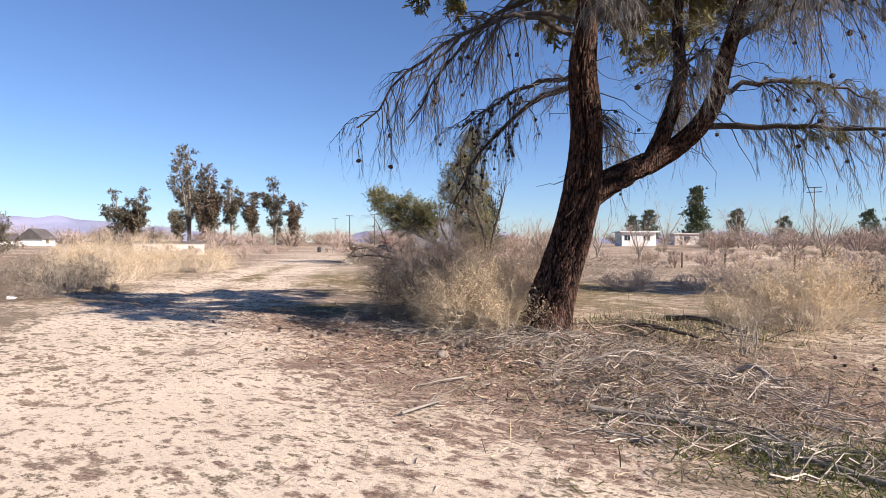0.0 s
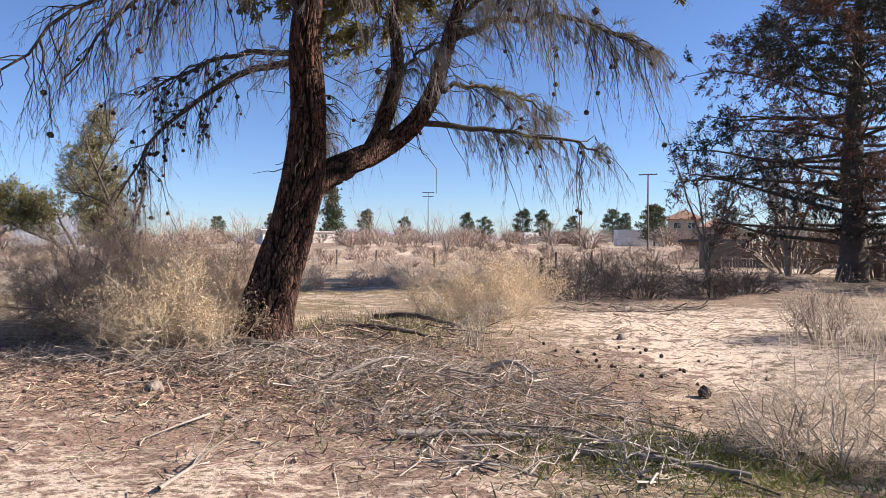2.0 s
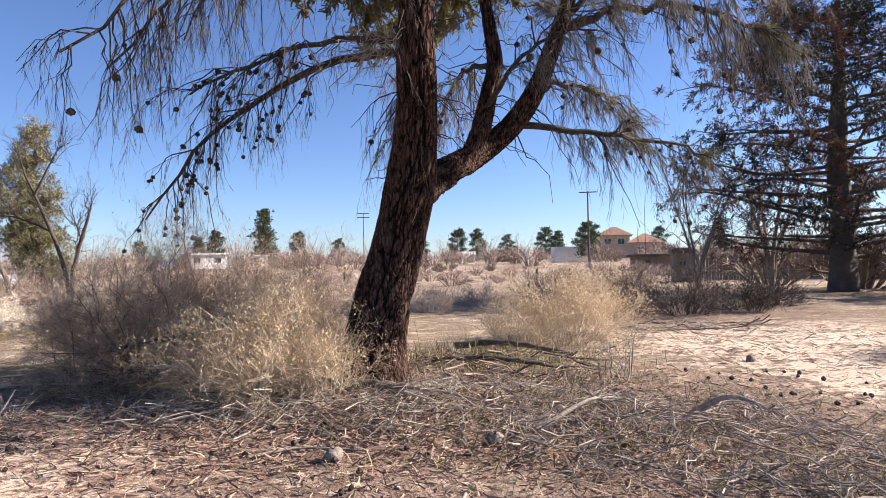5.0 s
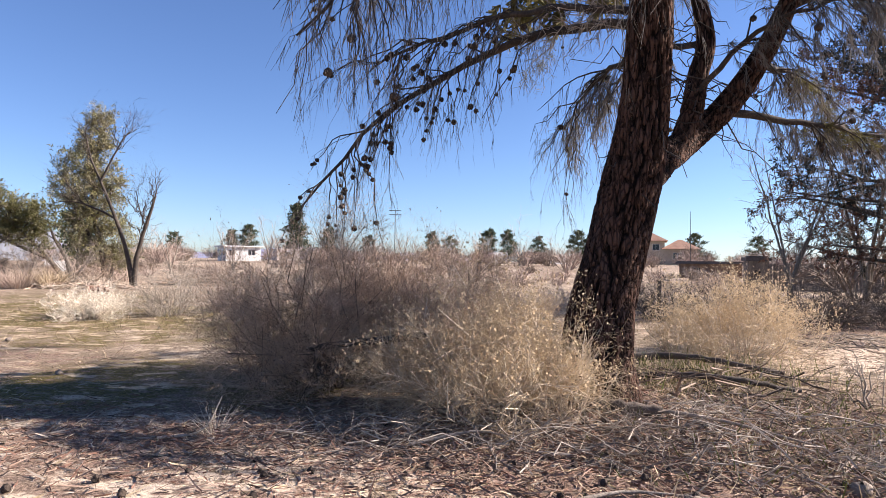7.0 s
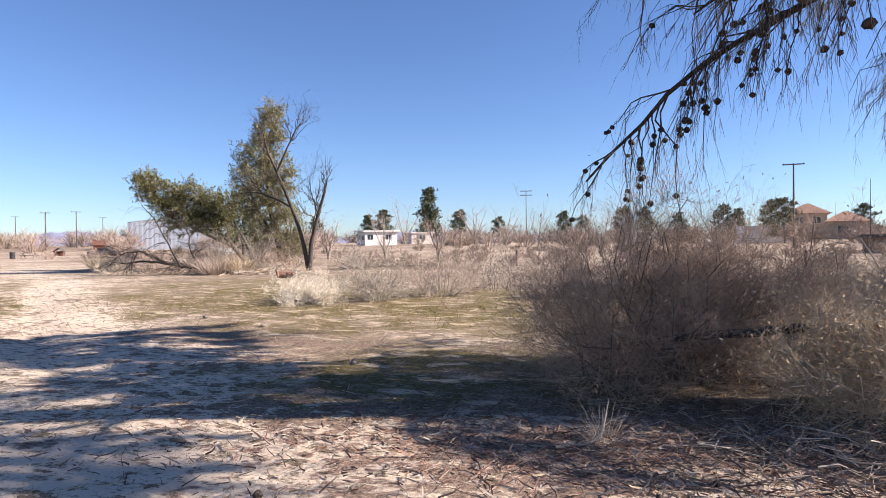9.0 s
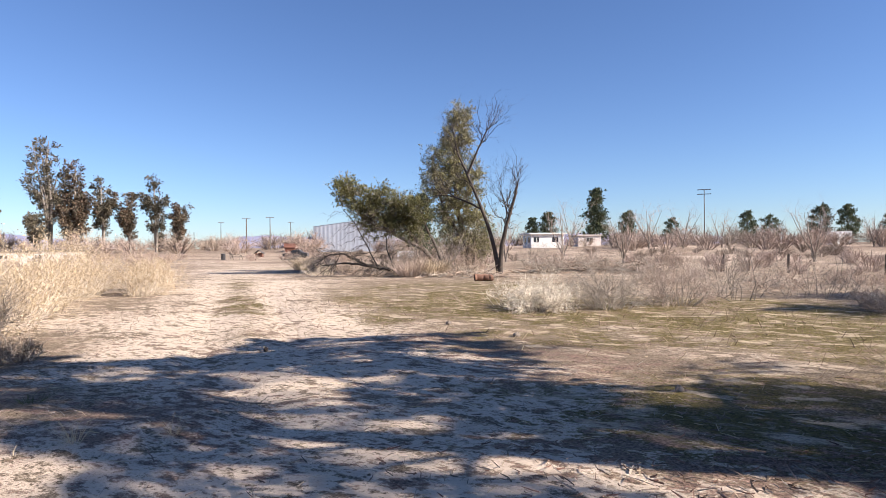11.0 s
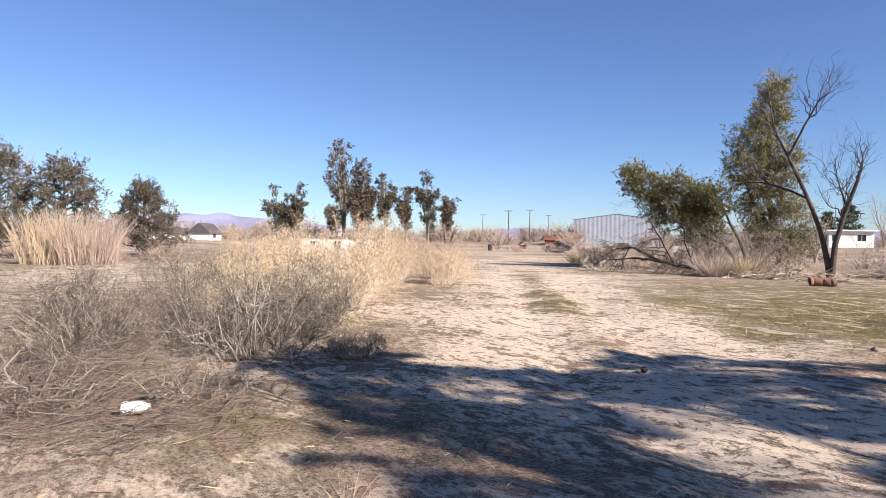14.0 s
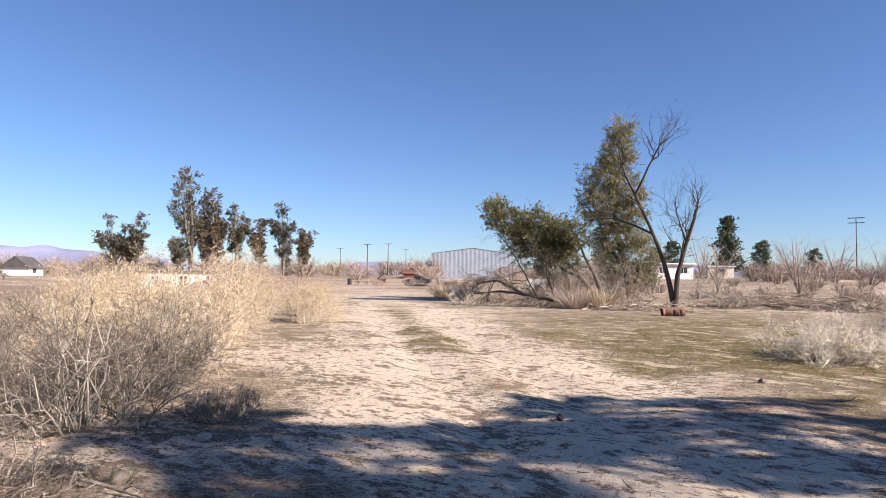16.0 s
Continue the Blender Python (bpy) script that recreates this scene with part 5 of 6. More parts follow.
for i, (x, y, h, w, br, kd) in enumerate([(-159.5, 78.4, 13.6, 0.2, False, 4), (-156.9, 82.9, 14.7, 0.2, False, 4), (-158.1, 81.0, 8.2, 0.4, True, 7), (-150.6, 93.3, 27.5, 0.15, False, 6), (-147.9, 98.0, 21.5, 0.24, True, 10), (-144.3, 102.2, 17.7, 0.22, False, 6), (-141.1, 107.1, 14.3, 0.24, True, 7), (-137.3, 111.6, 18.5, 0.18, False, 5), (-134.3, 115.5, 11.7, 0.24, True, 6), (-146.2, 95.4, 12.2, 0.35, True, 8), (-150.9, 90.5, 9.5, 0.3, False, 4)]):
    eucalyptus(x, y, h, 200 + i, w, br, kd)


# far dark pines
def far_pine(x, y, h, seed, w=0.3, trim=False):
    """A distant pine: whorls of uneven needle clumps round a bare-footed trunk."""
    rng = np.random.default_rng(seed)
    root = tagged(new("pine_tree"), "distant dark green pine with uneven clumped branches", "tree")
    root.location = (x, y, gz(x, y))
    b = Buf()
    lean = rng.normal() * 0.03 * h
    b.tubes(np.array([[(0, 0, -0.3), (lean * 0.5, 0, 0.5 * h), (lean, 0, 0.95 * h)]]), np.array([[0.024 * h, 0.015 * h, 0.003 * h]]), 6)
    n = 22
    L = []
    for i in range(n):
        u = i / (n - 1)
        z = h * (0.14 + 0.8 * u)
        prof = (1.05 - 0.9 * u) if trim else (0.55 + 0.9 * u - 1.25 * u * u)
        a, o = i * 2.4 + rng.uniform(-0.4, 0.4), w * h * max(prof, 0.12) * rng.uniform(0.55, 1.25)
        c, d = np.cos(a), np.sin(a)
        L.append([(lean * u, 0, z), (lean * u + c * o * 0.6, d * o * 0.6, z + 0.02 * h), (lean * u + c * o, d * o, z + rng.uniform(0.0, 0.07) * h)])
    P, R = np.array(L), np.tile(np.array([0.008, 0.005, 0.002]) * h, (n, 1))
    b.tubes(P, R, 3)
    child("trunk", b.mesh("trunk", ["dark_bark"], True), root)
    # clumps toward the end of each branch
    m = 150
    idx = np.repeat(np.arange(n), m)
    q, d, _ = lerp_line(P[idx], R[idx], np.repeat(rng.uniform(0.45, 1.0, n * 3), m // 3 + 1)[:n * m])
    q = q + rng.normal(size=q.shape) * np.array([0.055, 0.055, 0.03]) * h * (1.25 - 0.5 * idx[:, None] / n)
    b = Buf()
    b.leaves(q, d * 0.5 + rng.normal(size=q.shape) * 0.6 + (0, 0, 0.5), 0.055 * h * rng.uniform(0.5, 1.4, len(q)), 0.024 * h, rng)
    child("foliage", b.mesh("foliage", ["pine_leaf"]), root)


FP = [(-49.5, 217, 19.0, 0.2, 1), (-47.7, 270, 13.6, 0.32, 0), (-74, 242, 12.9, 0.34, 0), (-79.4, 240, 10.8, 0.34, 0), (-2.7, 252, 11.4, 0.42, 0), (18.9, 248, 12.6, 0.36, 0), (27.3, 247, 12.2, 0.34, 0), (50.2, 226, 11.6, 0.42, 0), (54.3, 226, 10.2, 0.36, 0),
      (44.6, 148.8, 9.8, 0.5, 0), (70, 244, 13.6, 0.34, 0), (-43.0, 74.5, 8.2, 0.34, 0), (86.2, 211, 10.4, 0.42, 0), (102.4, 200, 9.4, 0.45, 0), (4.3, 253, 9.8, 0.5, 0), (-30, 262, 10, 0.4, 0), (38, 236, 9.6, 0.45, 0), (-100, 236, 9.5, 0.42, 0)]
for i, (x, y, h, w, tr) in enumerate(FP):
    far_pine(x, y, h, 300 + i, w, bool(tr))


def juniper(x, y, h, seed):
    """A broad pyramidal juniper: upswept sprays from the ground up."""
    rng = np.random.default_rng(seed)
    L = [([(0, 0, -0.1), (0.05, 0, h * 0.5), (0, 0, h * 0.96)], (0.16, 0.09, 0.02))]
    for i in range(34):
        u = i / 34
        a, o = i * 2.4 + rng.uniform(-0.3, 0.3), h * (0.46 * (1 - u) ** 0.75 + 0.05) * rng.uniform(0.75, 1.15)
        z = h * (0.06 + 0.8 * u)
        L.append(([(0, 0, z), (np.cos(a) * o * 0.6, np.sin(a) * o * 0.6, z + 0.05 * h), (np.cos(a) * o, np.sin(a) * o, z + 0.14 * h)], (0.05, 0.035, 0.012)))
    lv = [dict(per=11, t0=0.25, t1=1, lo=0.07 * h, hi=0.16 * h, angle=48, up=0.15, K=4, rmax=0.03),
          dict(per=4, t0=0.3, t1=1, lo=0.03 * h, hi=0.08 * h, angle=42, up=0.15, K=3, rmax=0.012)]
    tree_frame("juniper_tree", "broad grey-green juniper tree with ragged upswept sprays", x, y, L, ["dark_bark", "dark_bark", "juniper_leaf", "euc_brown"], rng, lv, (7, 0.22, 0.075, 0.1), bark_sides=6)


juniper(-52.5, 10.4, 6.0, 401)
juniper(-55.8, 7.4, 6.9, 402)
juniper(-55.6, 16.0, 5.2, 403)
bare_tree("bare_tree", "pinkish leafless tree behind the junipers", -60.5, 7.6, 8.4, 404, ("grey_bark", "far_scrub_pink"), stems=5, spread=0.34, fine=3, rt=0.1)

# bare trees of the middle distance
BT = [(-50.3, 184.8, 12.9, 4), (-24.4, 154.7, 10.5, 5), (-16.4, 148.9, 8.8, 5), (0.8, 61.0, 4.3, 6), (-20.5, 62.0, 5.0, 4), (-25.0, 58.0, 4.4, 5), (-13.5, 55.0, 4.2, 5), (32.0, 176.1, 8.8, 4), (-8.8, 155.7, 8.2, 4), (9.9, 152.3, 7.5, 5), (-38.0, 78.0, 5.4, 5), (20.1, 157.4, 7.8, 5)]
for i, (x, y, h, st) in enumerate(BT):
    bare_tree("bare_tree", "leafless grey-brown tree on the far plain", x, y, h, 420 + i, ("grey_bark", "far_scrub_pink"), stems=st, spread=0.42, fine=2, rt=0.012 * h + 0.03)


# ---- buildings and made things ----
def wall_with_openings(b, x0, x1, z0, z1, y, thick, holes, mi=0):
    """A wall along x with rectangular holes (x0, z0, x1, z1), built of blocks around them."""
    xs = sorted({x0, x1, *[h[0] for h in holes], *[h[2] for h in holes]})
    for a, c in zip(xs[:-1], xs[1:]):
        cuts = sorted([(h[1], h[3]) for h in holes if h[0] <= a + 1e-6 and h[2] >= c - 1e-6])
        z = z0
        for lo, hi in cuts:
            if lo > z:
                b.box((a, y, z), (c, y + thick, lo), mi)
            z = hi
        if z1 > z:
            b.box((a, y, z), (c, y + thick, z1), mi)


def build_house(name, label, x, y, rot, w, d, h, roof, mats, windows, overhang=0.5, side_windows=()):
    """A one-storey house facing -y of its own: walls, roof ('flat', 'gable', 'hip'), windows and a door."""
    root = tagged(new(name), label, "house")
    root.matrix_world = pose(x, y, gz(x, y), 0, 0, rot)
    b = Buf()
    t = 0.2
    holes = [(a, z0, c, z1) for a, z0, c, z1 in windows]
    wall_with_openings(b, -w / 2, w / 2, -0.6, h, -d / 2, t, holes)
    wall_with_openings(b, -w / 2, w / 2, -0.6, h, d / 2 - t, t, [])
    b.box((-w / 2, -d / 2 + t, -0.6), (-w / 2 + t, d / 2 - t, h))
    b.box((w / 2 - t, -d / 2 + t, -0.6), (w / 2, d / 2 - t, h))
    child("wall", b.mesh("wall", [mats[0]]), root)
    b = Buf()
    o = overhang
    if roof == "flat":
        b.box((-w / 2 - o, -d / 2 - o, h), (w / 2 + o, d / 2 + o, h + 0.22))
        b.box((-w / 2 - o + 0.2, -d / 2 - o + 0.2, h + 0.22), (w / 2 + o - 0.2, d / 2 + o - 0.2, h + 0.3))
    else:
        k = 0.26 * d if roof != "steep" else 0.45 * d
        r = 0.0 if roof in ("gable", "steep") else d * 0.45
        e = h - 0.05
        V = [(-w / 2 - o, -d / 2 - o, e), (w / 2 + o, -d / 2 - o, e), (w / 2 + o, d / 2 + o, e), (-w / 2 - o, d / 2 + o, e), (-w / 2 - o + r, 0, e + k), (w / 2 + o - r, 0, e + k)]
        V += [(p[0], p[1], p[2] + 0.16) for p in V]
        b.add(V, [(6, 7, 11, 10), (8, 9, 10, 11), (0, 4, 5, 1), (2, 5, 4, 3), (0, 1, 7, 6), (2, 3, 9, 8), (7, 8, 11, 11), (9, 6, 10, 10), (0, 6, 10, 4), (1, 5, 11, 7), (2, 8, 11, 5), (3, 4, 10, 9)])
        if roof in ("gable", "steep"):
            g = Buf()
            for sx in (-1, 1):
                gx = sx * (w / 2 - 0.1)
                g.add([(gx - 0.1, -d / 2, h - 0.06), (gx - 0.1, d / 2, h - 0.06), (gx - 0.1, 0.02, h + k * 0.93), (gx - 0.1, -0.02, h + k * 0.93), (gx + 0.1, -d / 2, h - 0.06), (gx + 0.1, d / 2, h - 0.06), (gx + 0.1, 0.02, h + k * 0.93), (gx + 0.1, -0.02, h + k * 0.93)],
                      [(0, 1, 2, 3), (4, 7, 6, 5), (0, 3, 7, 4), (1, 5, 6, 2)])
            child("gable", g.mesh("gable", [mats[0]]), root)
    child("roof", b.mesh("roof", [mats[1]]), root)
    for a, z0, c, z1 in windows:
        b = Buf()
        b.box((a, -d / 2 + 0.1, z0), (c, -d / 2 + 0.13, z1))
        win = child("window", b.mesh("window", ["glass"]), root)
        b = Buf()
        f = 0.07
        for lo, hi in (((a, z0), (c, z0 + f)), ((a, z1 - f), (c, z1)), ((a, z0), (a + f, z1)), ((c - f, z0), (c, z1)), (((a + c) / 2 - f / 2, z0), ((a + c) / 2 + f / 2, z1))):
            b.box((lo[0], -d / 2 - 0.03, lo[1]), (hi[0], -d / 2 + 0.09, hi[1]))
        fr = child("frame", b.mesh("frame", [mats[2]]), win)
    for z0, y0, z1, y1 in side_windows:
        b = Buf()
        b.box((-w / 2 - 0.02, y0, z0), (-w / 2 + 0.02, y1, z1))
        child("window", b.mesh("window", ["glass"]), root)
    return root


HP = ["white_paint", "white_paint", "white_paint"]
build_house("house", "low white flat-roofed house on the far plain", -56.4, 176.3, 35, 9.6, 8.0, 3.9, "flat", HP, [(-4.2, 1.5, -2.4, 3.1), (1.2, 1.5, 3.2, 3.1)], 0.8, [(1.5, -2.8, 3.1, -0.9), (1.5, 0.7, 3.1, 2.6)])
build_house("house", "pale pinkish flat-roofed outbuilding on the far plain", -50.5, 204.0, 35, 7.6, 7.0, 3.4, "flat", ["pink_wall", "pink_wall", "white_paint"], [(-1.1, 1.4, 1.1, 2.8)], 0.5)
build_house("house", "dark-roofed white gabled house far across the plain", -150, 56.0, 128, 5.0, 5.0, 1.5, "steep", ["white_paint", "roof_dark", "brown_wood"], [(-1.0, 0.5, 0.2, 1.4)], 0.4)
build_house("house", "long dark-roofed house far across the plain", -155, 49.5, 66, 7.5, 5.0, 1.3, "gable", ["white_paint", "roof_dark", "white_paint"], [(-2.2, 0.5, -0.6, 1.2)], 0.5)
build_house("trailer_home", "long low white trailer home behind dry bushes", -69.8, 41.2, 58, 8.2, 3.0, 1.4, "flat", ["pink_wall", "roof_dark", "white_paint"], [(-3.2, 0.7, -2.4, 1.2), (-0.5, 0.0, 0.4, 1.25), (2.1, 0.7, 2.9, 1.2)], 0.15)
build_house("barn", "long low red-brown shed on the plain", -100.5, 122.0, 38, 7.0, 4.0, 1.1, "gable", ["red_paint", "red_paint", "red_paint"], [(-1.0, 0.0, 0.6, 0.9)], 0.3)
build_house("house", "two-storey tan stucco house with tiled roof", 70.7, 211, -18, 10.0, 12.0, 7.6, "hip", ["tan_wall", "roof_tile", "white_paint"], [(-3.2, 4.6, -0.9, 6.6), (1.2, 4.6, 3.4, 6.6), (-3.2, 1.2, -0.9, 3.0)], 1.1)
build_house("house", "single-storey tan stucco wing with tiled roof", 80.2, 208, -18, 10.0, 12.0, 5.0, "hip", ["tan_wall", "roof_tile", "white_paint"], [(-2.4, 1.7, 0.4, 3.8)], 1.0)
build_house("cabin", "small red-brown wooden cabin far off", 31.0, 202, -8, 7.2, 7.0, 3.4, "flat", ["brown_wood", "roof_dark", "brown_wood"], [(-1.1, 1.2, 0.8, 2.7)], 0.5)
build_house("shed", "dark wooden shed by the fence", 18.0, 36.0, -15, 1.1, 1.2, 1.75, "flat", ["fence_wood", "roof_dark", "fence_wood"], [(-0.25, 0.9, 0.2, 1.3)], 0.1)
build_house("shed", "long dark flat shed on the far plain", 31, 72, -22, 6.5, 4.0, 1.6, "flat", ["brown_wood", "roof_dark", "brown_wood"], [(-2.0, 0.5, -1.0, 1.2)], 0.4)


def build_container(name, label, x, y, rot, w, d, h, mat):
    root = tagged(new(name), label, "container")
    root.matrix_world = pose(x, y, gz(x, y), 0, 0, rot)
    b = Buf()
    n = int(w / 0.28)
    for i in range(n):
        a = -w / 2 + w * i / n
        b.box((a + 0.02, -d / 2 - (0.03 if i % 2 else 0.0), 0.12), (a + w / n + 0.02, -d / 2 + 0.05, h - 0.12))
    b.box((-w / 2 + 0.03, -d / 2 + 0.05, 0.1), (w / 2 - 0.03, d / 2, h - 0.05))
    child("body", b.mesh("body", [mat]), root)
    b = Buf()
    for z in (-0.1, h - 0.12):
        b.box((-w / 2, -d / 2 - 0.05, z), (w / 2 + 0.05, d / 2 + 0.05, z + (0.22 if z < 0 else 0.14)))
    for a in (-w / 2, w / 2 - 0.08):
        b.box((a, -d / 2 - 0.06, 0.12), (a + 0.13, -d / 2 + 0.06, h - 0.12))
    child("rim", b.mesh("rim", [mat]), root)


build_container("storage_container", "white ribbed storage container on the plain", 42.6, 156, 5, 11.4, 3.6, 3.9, "white_paint")
build_container("storage_box", "small white storage box on the plain", 18.2, 194, 28, 5.2, 2.6, 3.4, "white_paint")
build_container("storage_box", "small white storage box on the plain", 36.5, 193, 28, 4.4, 2.6, 3.0, "white_paint")
build_container("storage_box", "small white storage box behind the olive tree", -40.5, 66.0, 30, 1.9, 1.3, 1.1, "white_paint")


def build_metal_shed(x, y, rot, w, d, h):
    """A corrugated steel shed with a low gable over its long front."""
    root = tagged(new("metal_shed"), "corrugated galvanised steel shed with a shallow roof", "shed")
    root.matrix_world = pose(x, y, gz(x, y), 0, 0, rot)
    b = Buf()
    k = 1.3

    def sheet(p, q, top):
        n = int(math.hypot(q[0] - p[0], q[1] - p[1]) / 0.25)
        dx, dy = (q[0] - p[0]) / n, (q[1] - p[1]) / n
        nx, ny = dy / math.hypot(dx, dy), -dx / math.hypot(dx, dy)
        V, F = [], []
        for i in range(n + 1):
            o = 0.03 if (i // 2) % 2 else 0.0
            X, Y = p[0] + dx * i + nx * o, p[1] + dy * i + ny * o
            V += [(X, Y, -0.2), (X, Y, top(i / n)), (X - nx * 0.06, Y - ny * 0.06, top(i / n)), (X - nx * 0.06, Y - ny * 0.06, -0.2)]
            if i:
                j = 4 * i
                F += [(j - 4, j, j + 1, j - 3), (j - 3, j + 1, j + 2, j - 2), (j - 2, j + 2, j + 3, j - 1)]
        b.add(V, F)

    sheet((-w / 2, -d / 2), (w / 2, -d / 2), lambda u: h)
    sheet((w / 2, -d / 2), (w / 2, d / 2), lambda u: h + k * (1 - abs(2 * u - 1)))
    sheet((w / 2, d / 2), (-w / 2, d / 2), lambda u: h)
    sheet((-w / 2, d / 2), (-w / 2, -d / 2), lambda u: h + k * (1 - abs(2 * u - 1)))
    child("wall", b.mesh("wall", ["steel"]), root)
    b = Buf()
    o = 0.15
    for s in (-1, 1):
        V = [(-w / 2 - o, s * (d / 2 + o), h - 0.01), (w / 2 + o, s * (d / 2 + o), h - 0.01), (w / 2 + o, 0, h + k + 0.05), (-w / 2 - o, 0, h + k + 0.05)]
        V += [(p[0], p[1], p[2] + 0.05) for p in V]
        b.add(V, [(4, 5, 6, 7), (3, 2, 1, 0), (0, 1, 5, 4), (1, 2, 6, 5), (3, 0, 4, 7), (2, 3, 7, 6)])
    child("roof", b.mesh("roof", ["steel"]), root)


build_metal_shed(-94.1, 135.3, -54.4, 16.0, 19.5, 6.0)


def build_pole(x, y, h, arms=1, rot=0.0):
    root = tagged(new("utility_pole"), "wooden utility pole with a crossarm", "pole", group="utility poles")
    root.matrix_world = pose(x, y, gz(x, y), 0, 0, rot)
    b = Buf()
    b.tubes(np.array([[(0, 0, -0.4), (0, 0, h * 0.5), (0, 0, h)]]), np.array([[0.17, 0.14, 0.11]]), 8)
    child("post", b.mesh("post", ["pole_wood"], True), root)
    for i in range(arms):
        b = Buf()
        z = h - 0.25 - 0.08 * h * i
        w = 0.115 * h
        b.box((-w, -0.15, z), (w, -0.05, z + 0.013 * h))
        child("crossarm", b.mesh("crossarm", ["pole_wood"]), root)
        b = Buf()
        for a in (-0.9 * w, -0.4 * w, 0.4 * w, 0.9 * w):
            b.tubes(np.array([[(a, -0.1, z + 0.12), (a, -0.1, z + 0.2), (a, -0.1, z + 0.3)]]), np.array([[0.03, 0.06, 0.03]]), 6)
        child("insulator", b.mesh("insulator", ["stone"]), root)


for x, y, h, ar, ro in [(-107.9, 111.9, 8.1, 1, 30), (-130.3, 145.6, 9.8, 1, 30), (-170.1, 203.5, 10.4, 1, 30), (-190, 185.6, 10.4, 1, 50), (-15.4, 215.7, 17.6, 2, 5), (31.9, 105, 13.0, 1, -15)]:
    build_pole(x, y, h, ar, ro)


def build_mast(x, y, h):
    b = Buf()
    b.tubes(np.array([[(0, 0, -0.3), (0, 0, h * 0.6), (0, 0, h)]]), np.array([[0.05, 0.045, 0.03]]), 6)
    ob = tagged(new("antenna_mast", b.mesh("mast", ["dark_metal"])), "thin grey antenna mast among distant trees", "antenna")
    ob.location = (x, y, gz(x, y))


build_mast(37.1, 92.6, 9.4)


def build_fence(pts, h, seed):
    """A weathered board fence: boards and rails."""
    rng = np.random.default_rng(seed)
    root = tagged(new("board_fence"), "weathered grey wooden board fence behind the conifer", "fence", kind="structure")
    b = Buf()
    b.box((-0.07, -0.02, 0), (0.07, 0.02, 1))
    me = b.mesh("board", ["fence_wood"])
    rail = Buf()
    for (x0, y0), (x1, y1) in zip(pts[:-1], pts[1:]):
        n = int(math.hypot(x1 - x0, y1 - y0) / 0.16)
        ang = math.degrees(math.atan2(y1 - y0, x1 - x0))
        for i in range(n):
            x, y = x0 + (x1 - x0) * i / n, y0 + (y1 - y0) * i / n
            c = child("board", me, root)
            c.matrix_local = pose(x, y, gz(x, y), rng.normal() * 1.0, rng.normal() * 1.2, ang) @ Matrix.Diagonal((1, 1, h * rng.uniform(0.94, 1.04), 1))
        for z in (0.4, 1.15):
            a, c2 = np.array([x0, y0 + 0.05, gz(x0, y0) + z]), np.array([x1, y1 + 0.05, gz(x1, y1) + z])
            rail.tubes(np.stack([a, (a + c2) / 2, c2])[None], np.full((1, 3), 0.045), 4)
    child("rail", rail.mesh("rail", ["fence_wood"]), root)


build_fence([(19.5, 38.5), (27.5, 35.5), (37, 31)], 1.6, 3)


def build_post(x, y, h, r=0.07):
    b = Buf()
    b.tubes(np.array([[(0, 0, -0.2), (0.01, 0, h * 0.5), (0.02, 0.01, h), (0.02, 0.01, h)]]), np.array([[r, r * 0.95, r * 0.9, 0.0]]), 8)
    ob = tagged(new("fence_post", b.mesh("post", ["dark_bark"])), "short weathered wooden fence post in a field", "post", group="fence posts")
    ob.location = (x, y, gz(x, y))


for x, y in [(-2.4, 38.0), (-5.5, 40), (8.6, 33), (10.8, 34.5), (22.6, 52), (24.4, 53), (6.6, 19.6), (1.5, 36.5)]:
    build_post(x, y, 1.0)


def build_doghouse(x, y):
    root = tagged(new("dog_house"), "small red-brown wooden dog house with a pitched roof", "dog house")
    root.matrix_world = pose(x, y, gz(x, y), 0, 0, 30)
    b = Buf()
    wall_with_openings(b, -0.6, 0.6, 0, 0.7, -0.6, 0.06, [(-0.25, 0.05, 0.25, 0.6)])
    b.box((-0.6, -0.54, 0), (-0.54, 0.6, 0.7))
    b.box((0.54, -0.54, 0), (0.6, 0.6, 0.7))
    b.box((-0.54, 0.54, 0), (0.54, 0.6, 0.7))
    child("wall", b.mesh("wall", ["red_paint"]), root)
    b = Buf()
    for s in (-1, 1):
        V = [(s * 0.8, -0.75, 0.6), (s * 0.8, 0.75, 0.6), (0, 0.75, 1.2), (0, -0.75, 1.2)]
        V += [(p[0], p[1], p[2] + 0.05) for p in V]
        b.add(V, [(0, 1, 2, 3), (7, 6, 5, 4), (0, 3, 7, 4), (1, 5, 6, 2), (0, 4, 5, 1), (2, 6, 7, 3)])
    child("roof", b.mesh("roof", ["roof_dark"]), root)


build_doghouse(-78.2, 83.1)


def build_bin(x, y):
    root = tagged(new("waste_barrel"), "dark metal barrel beside an old table", "barrel")
    root.location = (x, y, gz(x, y))
    b = Buf()
    z = np.array([0.0, 0.28, 0.3, 0.32, 0.58, 0.6, 0.62, 0.88, 0.88, 0.8])
    r = np.array([0.3, 0.3, 0.32, 0.3, 0.3, 0.32, 0.3, 0.3, 0.27, 0.02])
    b.tubes(np.stack([z * 0, z * 0, z], -1)[None], r[None], 14)
    child("body", b.mesh("body", ["dark_metal"]), root)


build_bin(-71.3, 68.1)


